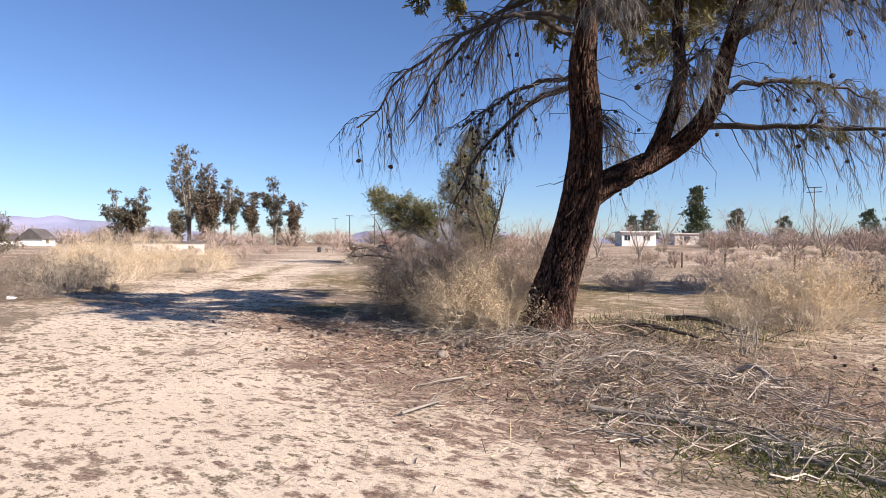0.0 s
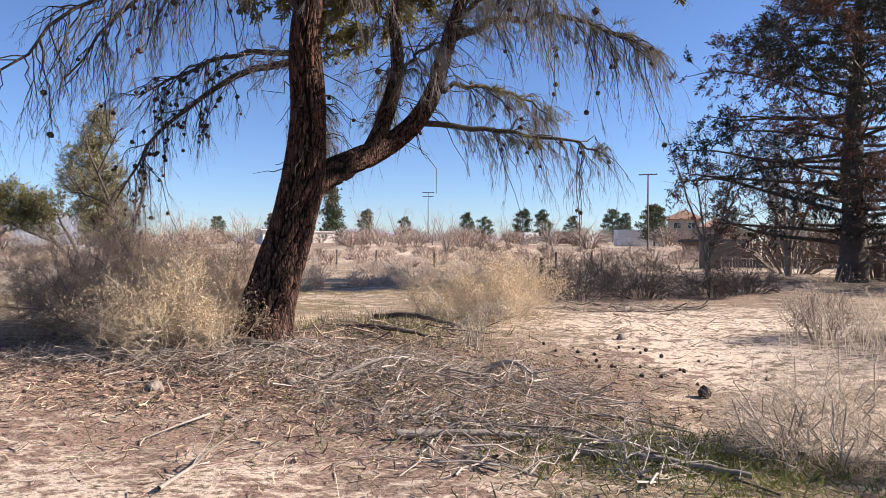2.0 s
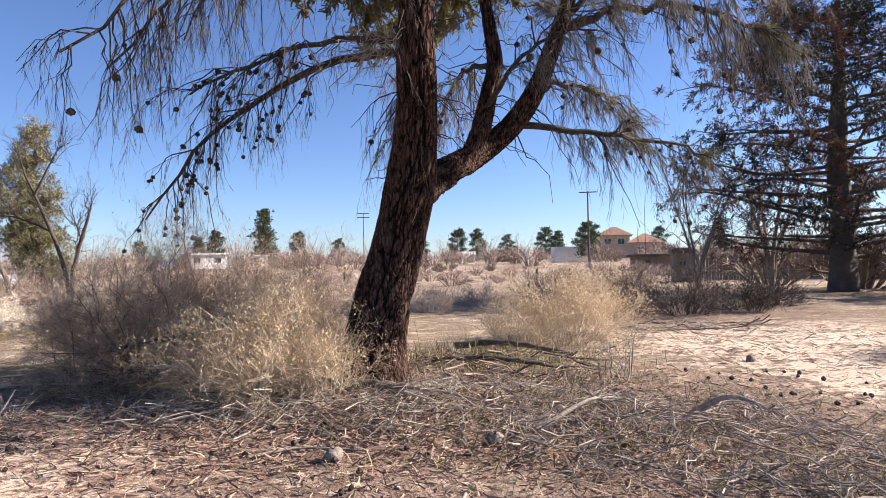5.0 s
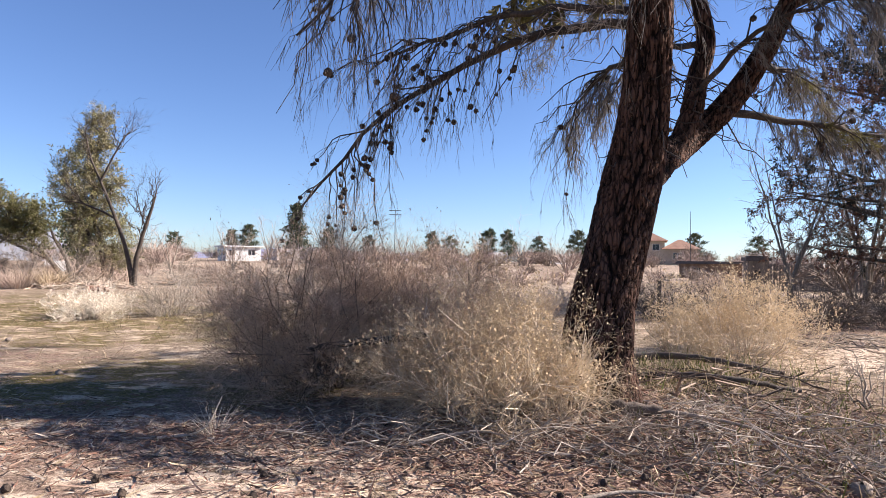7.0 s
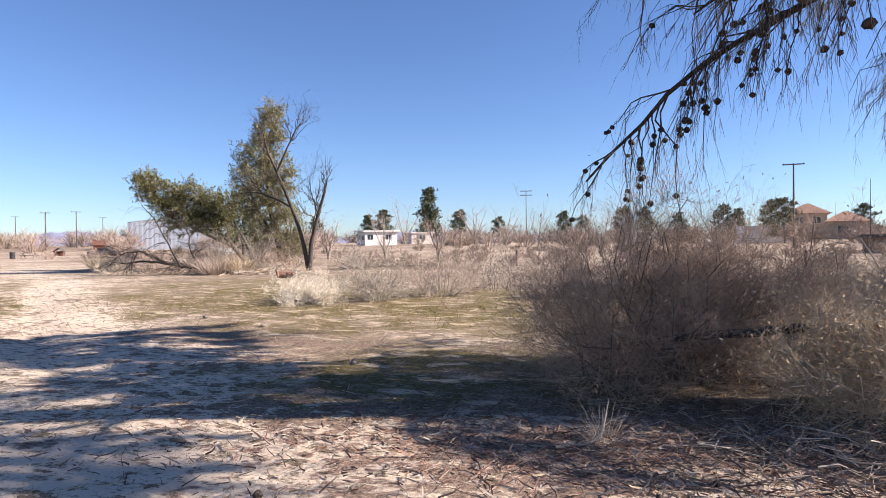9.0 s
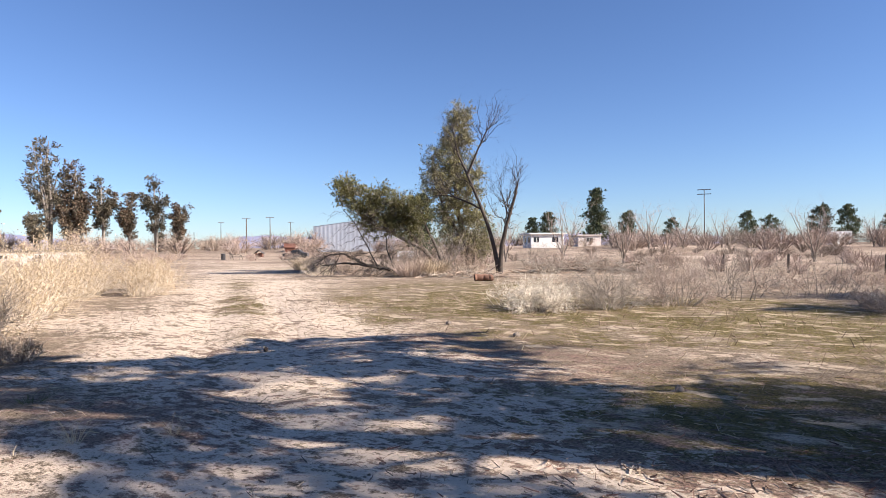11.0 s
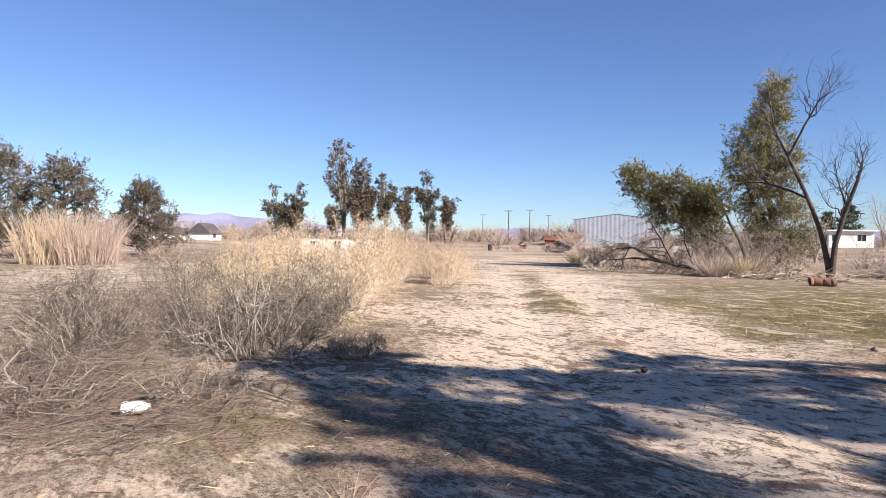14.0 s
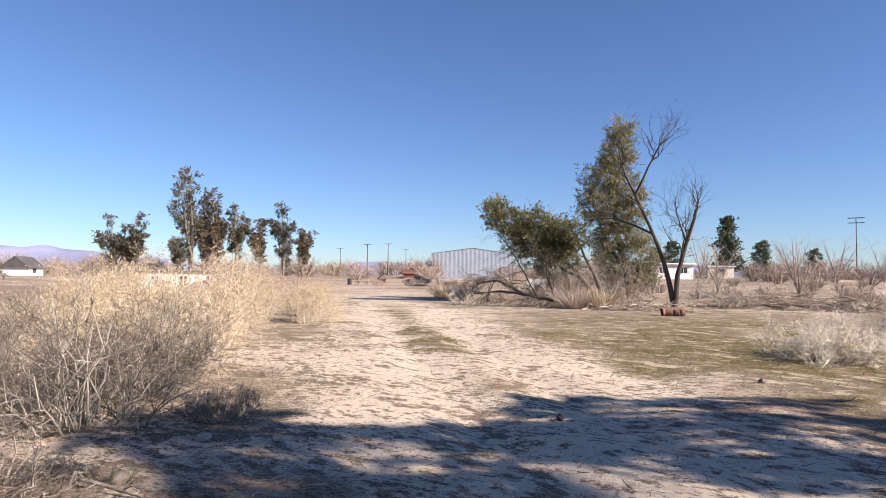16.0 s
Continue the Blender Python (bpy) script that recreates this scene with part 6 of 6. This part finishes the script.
def build_table(x, y, rot):
    root = tagged(new("picnic_table"), "weathered grey wooden picnic table piled with brush", "table")
    root.matrix_world = pose(x, y, gz(x, y), 0, 0, rot)
    for i in range(5):
        b = Buf()
        b.box((-0.9, -0.38 + i * 0.155, 0.70), (0.9, -0.38 + i * 0.155 + 0.14, 0.745))
        child("plank", b.mesh("plank", ["fence_wood"]), root)
    for s in (-1, 1):
        b = Buf()
        b.box((-0.9, s * 0.7 - 0.13, 0.42), (0.9, s * 0.7 + 0.13, 0.46))
        child("bench", b.mesh("bench", ["fence_wood"]), root)
        b = Buf()
        b.tubes(np.array([[(s * 0.7, -0.6, 0), (s * 0.7, -0.1, 0.7)], [(s * 0.7, 0.6, 0), (s * 0.7, 0.1, 0.7)], [(s * 0.7, -0.75, 0.4), (s * 0.7, 0.75, 0.4)]]), np.full((3, 2), 0.045), 4)
        child("leg", b.mesh("leg", ["fence_wood"]), root)


build_table(-70.0, 69.3, 20)


def build_wreck(x, y, rot):
    """A stripped dark car body without wheels, low among brush."""
    root = tagged(new("junk_car"), "dark derelict car body among brush", "car")
    root.matrix_world = pose(x, y, gz(x, y), 0, 0, rot)
    b = Buf()
    prof = [(-1.9, 0.25), (-1.95, 0.7), (-1.5, 0.82), (-0.8, 0.86), (-0.4, 1.3), (0.6, 1.32), (1.1, 0.9), (1.9, 0.82), (1.95, 0.3)]
    n = len(prof)
    V = [(px, s * (0.78 - 0.12 * (pz > 1)), pz) for s in (-1, 1) for px, pz in prof]
    F = [(i, i + 1, n + i + 1, n + i) for i in range(n - 1)] + [(0, n, 2 * n - 1, n - 1)]
    for s in (0, n):
        F += [(s, s + 8, s + 7, s + 1), (s + 1, s + 7, s + 6, s + 3), (s + 3, s + 6, s + 5, s + 4), (s + 1, s + 3, s + 2, s + 2)]
    b.add(V, F)
    child("body", b.mesh("body", ["dark_metal"]), root)
    for s in (-1, 1):
        for a, c in ((-0.62, -0.05), (0.05, 0.65)):
            b = Buf()
            y0, y1 = sorted((s * 0.70, s * 0.795))
            b.box((a, y0, 0.9), (c, y1, 1.2))
            child("window", b.mesh("window", ["glass"]), root)
    for px in (-1.2, 1.2):
        for s in (-0.75, 0.75):
            b = Buf()
            t = np.array([-0.1, -0.1, 0.1, 0.1]) + s
            b.tubes(np.stack([t * 0 + px, t, t * 0 + 0.3], -1)[None] + np.array([[(0, -0.001, 0), (0, 0, 0), (0, 0, 0), (0, 0.001, 0)]]), np.array([[0.05, 0.3, 0.3, 0.05]]), 14)
            child("wheel", b.mesh("wheel", ["char"]), root)


build_wreck(-68.1, 80.2, 25)


def build_plank_pile(x, y, rot, seed):
    rng = np.random.default_rng(seed)
    root = tagged(new("lumber_pile"), "pile of pale weathered boards by the metal shed", "lumber")
    root.matrix_world = pose(x, y, gz(x, y), 0, 0, rot)
    for i in range(14):
        b = Buf()
        L = rng.uniform(1.2, 2.6)
        b.box((-L / 2, -0.08, -0.02), (L / 2, 0.08, 0.02))
        c = child("board", b.mesh("board", ["dead_wood"]), root)
        c.matrix_local = pose(rng.normal() * 0.3, rng.normal() * 0.5, 0.05 + i * 0.045, rng.normal() * 4, rng.normal() * 4, rng.normal() * 14)


build_plank_pile(-57.8, 67.3, 15, 5)
build_plank_pile(-51.8, 65.1, -10, 6)


# ---- wood and small things on the ground ----
def build_log(name, label, pts, r0, r1, mat, seed, end="dead_wood"):
    rng = np.random.default_rng(seed)
    n = 16
    C = smooth_line(pts, n)
    C[1:-1] += rng.normal(size=(n - 2, 3)) * r0 * 0.12
    R = np.linspace(r0, r1, n) * rng.uniform(0.97, 1.03, n)
    b = Buf()
    b.tubes(C, R, 12, 0)
    for k, s in ((0, -1), (-1, 1)):
        q = np.stack([C[k], C[k] + 0.003 * s * (C[-1] - C[0]) / np.linalg.norm(C[-1] - C[0])])
        b.tubes(q[None], np.array([[R[k], 0.0]]), 12, 1)
    return tagged(new(name, b.mesh("log", [mat, end], True)), label, "log")


def on(x, y, up=0.0):
    return (x, y, gz(x, y) + up)


build_log("log", "short reddish cut log lying on mossy ground", [on(-15.2, 26.85, 0.15), on(-14.85, 27.03, 0.15), on(-14.5, 27.2, 0.15)], 0.155, 0.14, "red_log", 1, "char")
build_log("log", "grey dead log lying at the foot of the pine", [on(1.05, 6.3, 0.07), on(1.4, 6.22, 0.08), on(1.85, 6.1, 0.06)], 0.065, 0.05, "dark_bark", 2)
build_log("log", "pale peeled dead log in a pile of branches", [on(4.0, 2.65, 0.05), on(4.55, 2.8, 0.06), on(5.15, 2.95, 0.05)], 0.032, 0.022, "grey_bark", 3)
build_log("log", "dark dead branch lying on grass", [on(5.4, 2.55, 0.04), on(5.9, 2.45, 0.05), on(6.5, 2.2, 0.04)], 0.032, 0.02, "grey_bark", 4)
build_log("log", "long fallen grey trunk below the dead tree", [on(-20.0, 32.2, 0.1), on(-18.2, 32.0, 0.14), on(-16.2, 31.4, 0.1)], 0.11, 0.07, "grey_bark", 5)
build_log("log", "long fallen grey trunk behind the dead tree", [on(-15.5, 35.5, 0.12), on(-12.5, 36.4, 0.2), on(-9.8, 37.5, 0.12)], 0.12, 0.07, "grey_bark", 6)
build_log("log", "dark fallen limb under the rabbitbrush", [on(2.6, 9.6, 0.1), on(3.4, 9.2, 0.2), on(4.3, 8.4, 0.1)], 0.06, 0.03, "dark_bark", 7)
build_log("log", "dark fallen limb beside the pine trunk", [on(2.2, 8.2, 0.06), on(3.0, 7.6, 0.2), on(4.0, 7.5, 0.06)], 0.05, 0.025, "dark_bark", 8)
build_log("log", "dead broken limb caught in a brown shrub", [(-1.9, 7.2, 0.5), (-1.2, 7.0, 0.62), (-0.4, 6.9, 0.72)], 0.03, 0.045, "dark_bark", 9)


def build_stick(pts, r, seed, forks=2, mat="dead_wood", label="pale forked dead stick lying on sandy ground"):
    rng = np.random.default_rng(seed)
    C = smooth_line(pts, 8)[None]
    R = (r * np.linspace(1, 0.4, 8))[None]
    b = Buf()
    b.tubes(C, R, 6)
    p, q = spawn(rng, C, R, forks, 0.3, 0.9, 0.25, 0.5, 40, up=0.05, K=5, wob=0.05, rmax=r * 0.7)
    p[..., 2] = np.maximum(p[..., 2], height(p[..., 0], p[..., 1]) + r * 0.5)
    b.tubes(p, q, 5)
    tagged(new("stick", b.mesh("stick", [mat], True)), label, "stick", group="fallen sticks")


build_stick([on(2.25, 3.2, 0.03), on(2.15, 2.85, 0.05), on(1.98, 2.55, 0.02)], 0.013, 1, 3, "grey_bark")
build_stick([on(2.7, 1.5, 0.03), on(2.75, 1.85, 0.05), on(2.65, 2.2, 0.03)], 0.016, 2, 3, "grey_bark")
build_stick([on(1.6, 6.3, 0.04), on(2.2, 5.8, 0.1), on(2.9, 5.3, 0.04)], 0.025, 3)
build_stick([on(0.6, 4.2, 0.02), on(1.0, 4.3, 0.04), on(1.5, 4.2, 0.02)], 0.018, 4)
build_stick([on(-0.5, 5.3, 0.03), on(0.1, 5.4, 0.12), on(0.5, 5.2, 0.03)], 0.018, 5)
build_stick([on(3.0, 4.6, 0.04), on(3.6, 4.9, 0.25), on(4.1, 5.4, 0.1)], 0.025, 6, 4)
build_stick([on(4.6, 5.2, 0.04), on(4.95, 5.0, 0.3), on(5.3, 4.7, 0.2)], 0.04, 7, 3, label="bleached bent branch standing out of a brush pile")
build_stick([on(5.6, 4.1, 0.03), on(6.1, 3.9, 0.06), on(6.6, 3.7, 0.03)], 0.022, 8)
build_stick([on(-13.2, 4.7, 0.03), on(-12.7, 4.75, 0.05), on(-12.1, 4.85, 0.02)], 0.022, 9)
build_stick([on(-9.6, 6.3, 0.02), on(-9.2, 6.2, 0.03), on(-8.8, 6.25, 0.02)], 0.014, 10, 5)
build_stick([on(-2.6, 5.4, 0.02), on(-2.3, 5.6, 0.05), on(-2.2, 5.8, 0.3)], 0.014, 11, 4, label="small bleached twig standing on the litter")


def brush_pile(name, label, x, y, rx, ry, h, count, seed, mats, length=(0.4, 1.3), r=0.01):
    """A heap of dead branches lying across each other."""
    rng = np.random.default_rng(seed)
    a, k = rng.uniform(0, 2 * np.pi, count), np.sqrt(rng.uniform(0, 1, count))
    c = np.stack([x + np.cos(a) * k * rx, y + np.sin(a) * k * ry, np.zeros(count)], -1)
    z = h * (1 - k**1.5) * rng.uniform(0, 1, count) + 0.02
    ang = rng.uniform(0, np.pi, count)
    L = rng.uniform(*length, count)
    d = np.stack([np.cos(ang), np.sin(ang), rng.normal(size=count) * 0.18], -1)
    s = np.linspace(-0.5, 0.5, 5)[None, :, None]
    C = c[:, None] + d[:, None] * L[:, None, None] * s
    C += rng.normal(size=C.shape) * 0.05 * L[:, None, None]
    C[..., 2] = height(C[..., 0], C[..., 1]) + np.maximum(z[:, None] + C[..., 2], 0.01)
    R = r * rng.uniform(0.4, 1.6, count)[:, None] * np.linspace(1, 0.35, 5)[None]
    b = Buf()
    half = count // 3
    b.tubes(C[:half], R[:half], 5, 0)
    b.tubes(C[half:], R[half:], 4, 1)
    p, q = spawn(rng, C, R, 3, 0.2, 1.0, 0.12, 0.4, 42, up=0.1, K=3, wob=0.06, rmax=r * 0.5)
    p[..., 2] = np.maximum(p[..., 2], height(p[..., 0], p[..., 1]) + 0.005)
    b.tubes(p, q, 3, 1)
    p2, q2 = spawn(rng, p, q, 2, 0.3, 1.0, 0.06, 0.2, 40, up=0.1, K=3, rmax=r * 0.25)
    p2[..., 2] = np.maximum(p2[..., 2], height(p2[..., 0], p2[..., 1]) + 0.004)
    b.ribbons(p2, q2 * 2.5, rng, 0)
    tagged(new(name, b.mesh("sticks", mats)), label, "brush", kind="stuff")


brush_pile("brush_pile", "heap of grey dead branches in front of the pine", 4.5, 4.3, 1.9, 1.35, 0.40, 300, 1, ["twig_umber", "twig_bleached"], (0.3, 1.0), 0.006)
brush_pile("brush_pile", "scattered grey dead branches below the pine", 2.5, 5.5, 2.2, 1.1, 0.2, 230, 2, ["dark_bark", "twig_grey"], (0.3, 0.9), 0.0055)
brush_pile("brush_pile", "scattered dead branches beside the pine trunk", 3.2, 7.8, 1.5, 1.2, 0.26, 120, 3, ["dark_bark", "twig_brown"], (0.4, 1.2), 0.009)
brush_pile("brush_pile", "scattered dead twigs at the foot of the dry bush", 0.2, 5.6, 1.7, 0.7, 0.2, 170, 4, ["twig_umber", "twig_grey"], (0.25, 0.8), 0.005)
brush_pile("brush_pile", "scattered dead twigs on the near grass", 5.2, 2.8, 1.7, 0.8, 0.14, 150, 5, ["dark_bark", "twig_grey"], (0.25, 0.9), 0.007)
brush_pile("brush_pile", "long bank of grey dead branches below the olive trees", -19.6, 30.6, 4.6, 1.0, 0.5, 300, 6, ["twig_grey", "twig_brown"], (0.8, 2.4), 0.015)
brush_pile("brush_pile", "bank of grey dead branches behind the dead tree", -12.5, 36.5, 4.5, 1.6, 0.8, 220, 7, ["twig_grey", "twig_brown"], (0.9, 2.6), 0.018)
brush_pile("brush_pile", "dead twigs around the grey bushes by the track", -13.3, 3.7, 1.8, 1.1, 0.48, 460, 8, ["dark_shrub", "twig_umber"], (0.25, 0.8), 0.0036)
brush_pile("brush_pile", "dead twigs on bare sand by dark scrub", 7.6, 12.6, 2.2, 0.9, 0.1, 60, 9, ["dark_bark", "twig_grey"], (0.4, 1.1), 0.01)


def litter(name, label, mats, count, cx, cy, rx, ry, length, r, seed, stand=0.12):
    """Needles and straws strewn over the ground."""
    rng = np.random.default_rng(seed)
    x, y = cx + rng.normal(size=count) * rx, cy + rng.normal(size=count) * ry
    a = rng.uniform(0, 2 * np.pi, count)
    L = rng.uniform(*length, count)
    d = np.stack([np.cos(a), np.sin(a), np.abs(rng.normal(size=count)) * stand], -1)
    s = np.array([0, 0.5, 1])[None, :, None]
    C = np.stack([x, y, height(x, y) + 0.006], -1)[:, None] + d[:, None] * L[:, None, None] * s
    C[..., :2] += rng.normal(size=(count, 3, 2)) * 0.08 * L[:, None, None]
    C[..., 2] = np.maximum(C[..., 2], height(C[..., 0], C[..., 1]) + 0.004)
    R = r * rng.uniform(0.5, 1.5, count)[:, None] * np.array([1, 0.9, 0.4])[None]
    b = Buf()
    k = count // len(mats)
    for i in range(len(mats)):
        b.ribbons(C[i * k:(i + 1) * k], 2.2 * R[i * k:(i + 1) * k], rng, i)
    tagged(new(name, b.mesh("pieces", mats)), label, "litter", kind="stuff")


litter("pine_litter", "brown pine needles and twigs strewn below the tree", ["litter", "twig_umber", "red_litter", "litter", "straw", "litter"], 18000, 2.1, 5.2, 2.3, 1.2, (0.04, 0.16), 0.0045, 1, 0.25)
litter("pine_litter", "brown pine needles strewn beside the track", ["litter", "twig_umber", "red_litter", "twig_grey"], 4200, -2.0, 5.3, 2.0, 0.7, (0.03, 0.12), 0.0045, 2, 0.3)
litter("dry_grass", "short dry straws strewn over the mossy field", ["straw", "litter"], 3200, -8.0, 15.0, 5.0, 3.0, (0.04, 0.11), 0.0035, 3, 0.9)
litter("dry_grass", "short dry straws strewn over the sand", ["straw", "litter", "twig_grey"], 3000, -9.0, 6.6, 4.2, 1.7, (0.04, 0.14), 0.003, 4, 0.2)
litter("dry_grass", "short dry straws strewn over the near sand", ["straw", "litter", "twig_grey"], 1500, 4.6, 2.0, 1.8, 0.9, (0.04, 0.14), 0.003, 5, 0.2)
litter("green_grass", "short green winter grass in the damp hollow", ["green_grass"], 4200, 6.2, 2.7, 0.8, 0.6, (0.03, 0.08), 0.0035, 6, 1.0)
litter("green_grass", "short green winter grass among fallen branches", ["green_grass", "straw"], 4000, 3.9, 5.0, 1.3, 1.3, (0.03, 0.09), 0.003, 7, 1.2)
litter("green_grass", "short green winter grass behind the pine", ["green_grass", "straw"], 3000, 3.0, 8.6, 1.0, 0.8, (0.04, 0.1), 0.004, 8, 1.6)
litter("dry_grass", "short dry straws strewn by the dark scrub", ["litter", "twig_grey"], 2400, 7.6, 9.5, 1.6, 2.4, (0.05, 0.2), 0.004, 9, 0.3)


def ground_cone(x, y, s, seed):
    rng = np.random.default_rng(seed)
    ob = tagged(new("pine_cone", CONE), "dark open pine cone lying on the ground", "pine cone", group="pine cones on the ground")
    ob.matrix_world = pose(x, y, gz(x, y) + 0.024 * s, 85 + rng.normal() * 10, 0, rng.uniform(0, 360)) @ Matrix.Translation((0, 0, 0.03 * s)) @ Matrix.Scale(s, 4)


crng = np.random.default_rng(77)
for i in range(26):
    ground_cone(7.0 + crng.normal() * 0.8, 6.4 + crng.normal() * 1.0, crng.uniform(0.5, 1.0), i)
for i in range(60):
    ground_cone(1.0 + crng.normal() * 2.0, 4.8 + crng.normal() * 0.9, crng.uniform(0.6, 1.0), 100 + i)
ground_cone(7.25, 5.3, 2.4, 999)
ground_cone(-10.95, 8.65, 1.2, 998)


def build_stone(x, y, s, seed):
    rng = np.random.default_rng(seed)
    b = Buf()
    z = np.array([-0.45, -0.4, -0.1, 0.25, 0.45, 0.5]) * s
    r = np.array([0.02, 0.4, 0.6, 0.5, 0.28, 0.02]) * s
    b.tubes(np.stack([z * 0, z * 0, z], -1)[None], r[None], 9)
    b.v[0] += (rng.normal(size=b.v[0].shape) * 0.07 * s).astype(np.float32)
    ob = tagged(new("stone", b.mesh("stone", ["stone"], True)), "small brown stone on sandy ground", "stone", group="stones")
    ob.location = (x, y, gz(x, y) + 0.25 * s)


for i, (x, y, s) in enumerate([(-12.6, 4.95, 0.11), (-11.9, 5.1, 0.08), (1.3, 4.0, 0.14), (-8.0, 11.5, 0.1), (2.6, 4.4, 0.12), (-5.1, 8.2, 0.08), (0.0, 3.2, 0.07), (-9.6, 12.2, 0.08), (6.9, 8.2, 0.12)]):
    build_stone(x, y, s, 500 + i)


def build_bottle(x, y):
    """A crushed white plastic jug lying on its side."""
    root = tagged(new("plastic_jug"), "crumpled white plastic jug lying in dead brush", "jug")
    root.matrix_world = pose(x, y, gz(x, y) + 0.07, 8, 86, 70) @ Matrix.Scale(0.66, 4)
    b = Buf()
    z = np.array([-0.16, -0.16, -0.13, -0.05, 0.03, 0.09, 0.13, 0.16, 0.16])
    r = np.array([0.01, 0.075, 0.085, 0.075, 0.085, 0.075, 0.035, 0.03, 0.005])
    b.tubes(np.stack([z * 0, z * 0, z], -1)[None], r[None], 14)
    b.v[0] += (np.random.default_rng(3).normal(size=b.v[0].shape) * 0.004).astype(np.float32)
    child("body", b.mesh("body", ["plastic_white"], True), root)


build_bottle(-12.6, 3.71)


# ---- scrub of the far plain ----
def far_scrub(name, label, mat, spots, seed):
    """Low bare bushes past the near field, too many to count."""
    rng = np.random.default_rng(seed)
    b = Buf()
    for x, y, r, h in spots:
        n = 34 if h > 1.6 else 22
        a, k = rng.uniform(0, 2 * np.pi, n), np.sqrt(rng.uniform(0.02, 1, n))
        z0 = gz(x, y)
        foot = np.stack([x + np.cos(a) * k * r * 0.25, y + np.sin(a) * k * r * 0.25, np.full(n, z0 - 0.1)], -1)
        top = np.stack([x + np.cos(a) * k * r, y + np.sin(a) * k * r, z0 + h * (0.82 - 0.5 * k**2) * rng.uniform(0.65, 1.05, n)], -1)
        P = np.stack([foot, foot * 0.45 + top * 0.55 + (0, 0, 0.08 * h), top], 1)
        wd = 0.014 + 0.010 * h
        R = np.full((n, 1), wd) * np.array([[1, 0.8, 0.3]])
        b.ribbons(P, R * 2.2, rng)
        p1, r1 = spawn(rng, P, R, 9, 0.25, 1.0, 0.16 * h, 0.36 * h, 58, up=0.1, K=2, wob=0, rmax=wd * 0.8, thin=0.8, tip=0.3)
        b.ribbons(p1, r1 * 2.4, rng)
    tagged(new(name, b.mesh("scrub", [mat])), label, "scrub", kind="stuff")


srng = np.random.default_rng(8)


def spots(n, az0, az1, d0, d1, h0, h1):
    out = []
    for _ in range(n):
        a, d = math.radians(srng.uniform(min(az0, az1), max(az0, az1))), srng.uniform(d0, d1)
        x, y = -2 - math.sin(a) * d, 2 + math.cos(a) * d
        if track_gap(np.array(x), np.array(y)) < 4.0 or (abs(math.degrees(a) - 70) < 3.5 and d < 160) or (abs(math.degrees(a) - 17) < 3.2 and 60 < d < 176) or (abs(math.degrees(a) + 16) < 2.5 and 60 < d < 156):
            continue
        h = srng.uniform(h0, h1)
        out.append((x, y, h * srng.uniform(0.6, 1.0), h))
    return out


far_scrub("field_scrub", "brown bare scrub over the far plain", "far_scrub", spots(90, 38, -38, 60, 130, 0.8, 1.9), 1)
far_scrub("field_scrub", "pinkish bare scrub over the middle field", "far_scrub_pink", spots(70, 32, -30, 34, 70, 0.6, 1.6), 2)
far_scrub("tree_line", "bare brown trees along the horizon", "far_scrub", spots(150, 95, -60, 150, 260, 3.5, 8.0), 3)
far_scrub("tree_line", "bare pinkish trees along the horizon", "far_scrub_pink", spots(110, 95, -60, 120, 220, 3.0, 6.5), 4)
far_scrub("field_scrub", "tan scrub along the far track", "far_scrub_pink", spots(60, 62, 36, 50, 130, 0.6, 1.8), 5)
far_scrub("field_scrub", "tan scrub behind the yellow bushes", "far_scrub_pink", spots(40, 88, 58, 40, 110, 0.5, 1.5), 6)
far_scrub("field_scrub", "dark scrub past the board fence", "far_scrub", spots(50, -38, -70, 24, 80, 1.5, 4.0), 7)
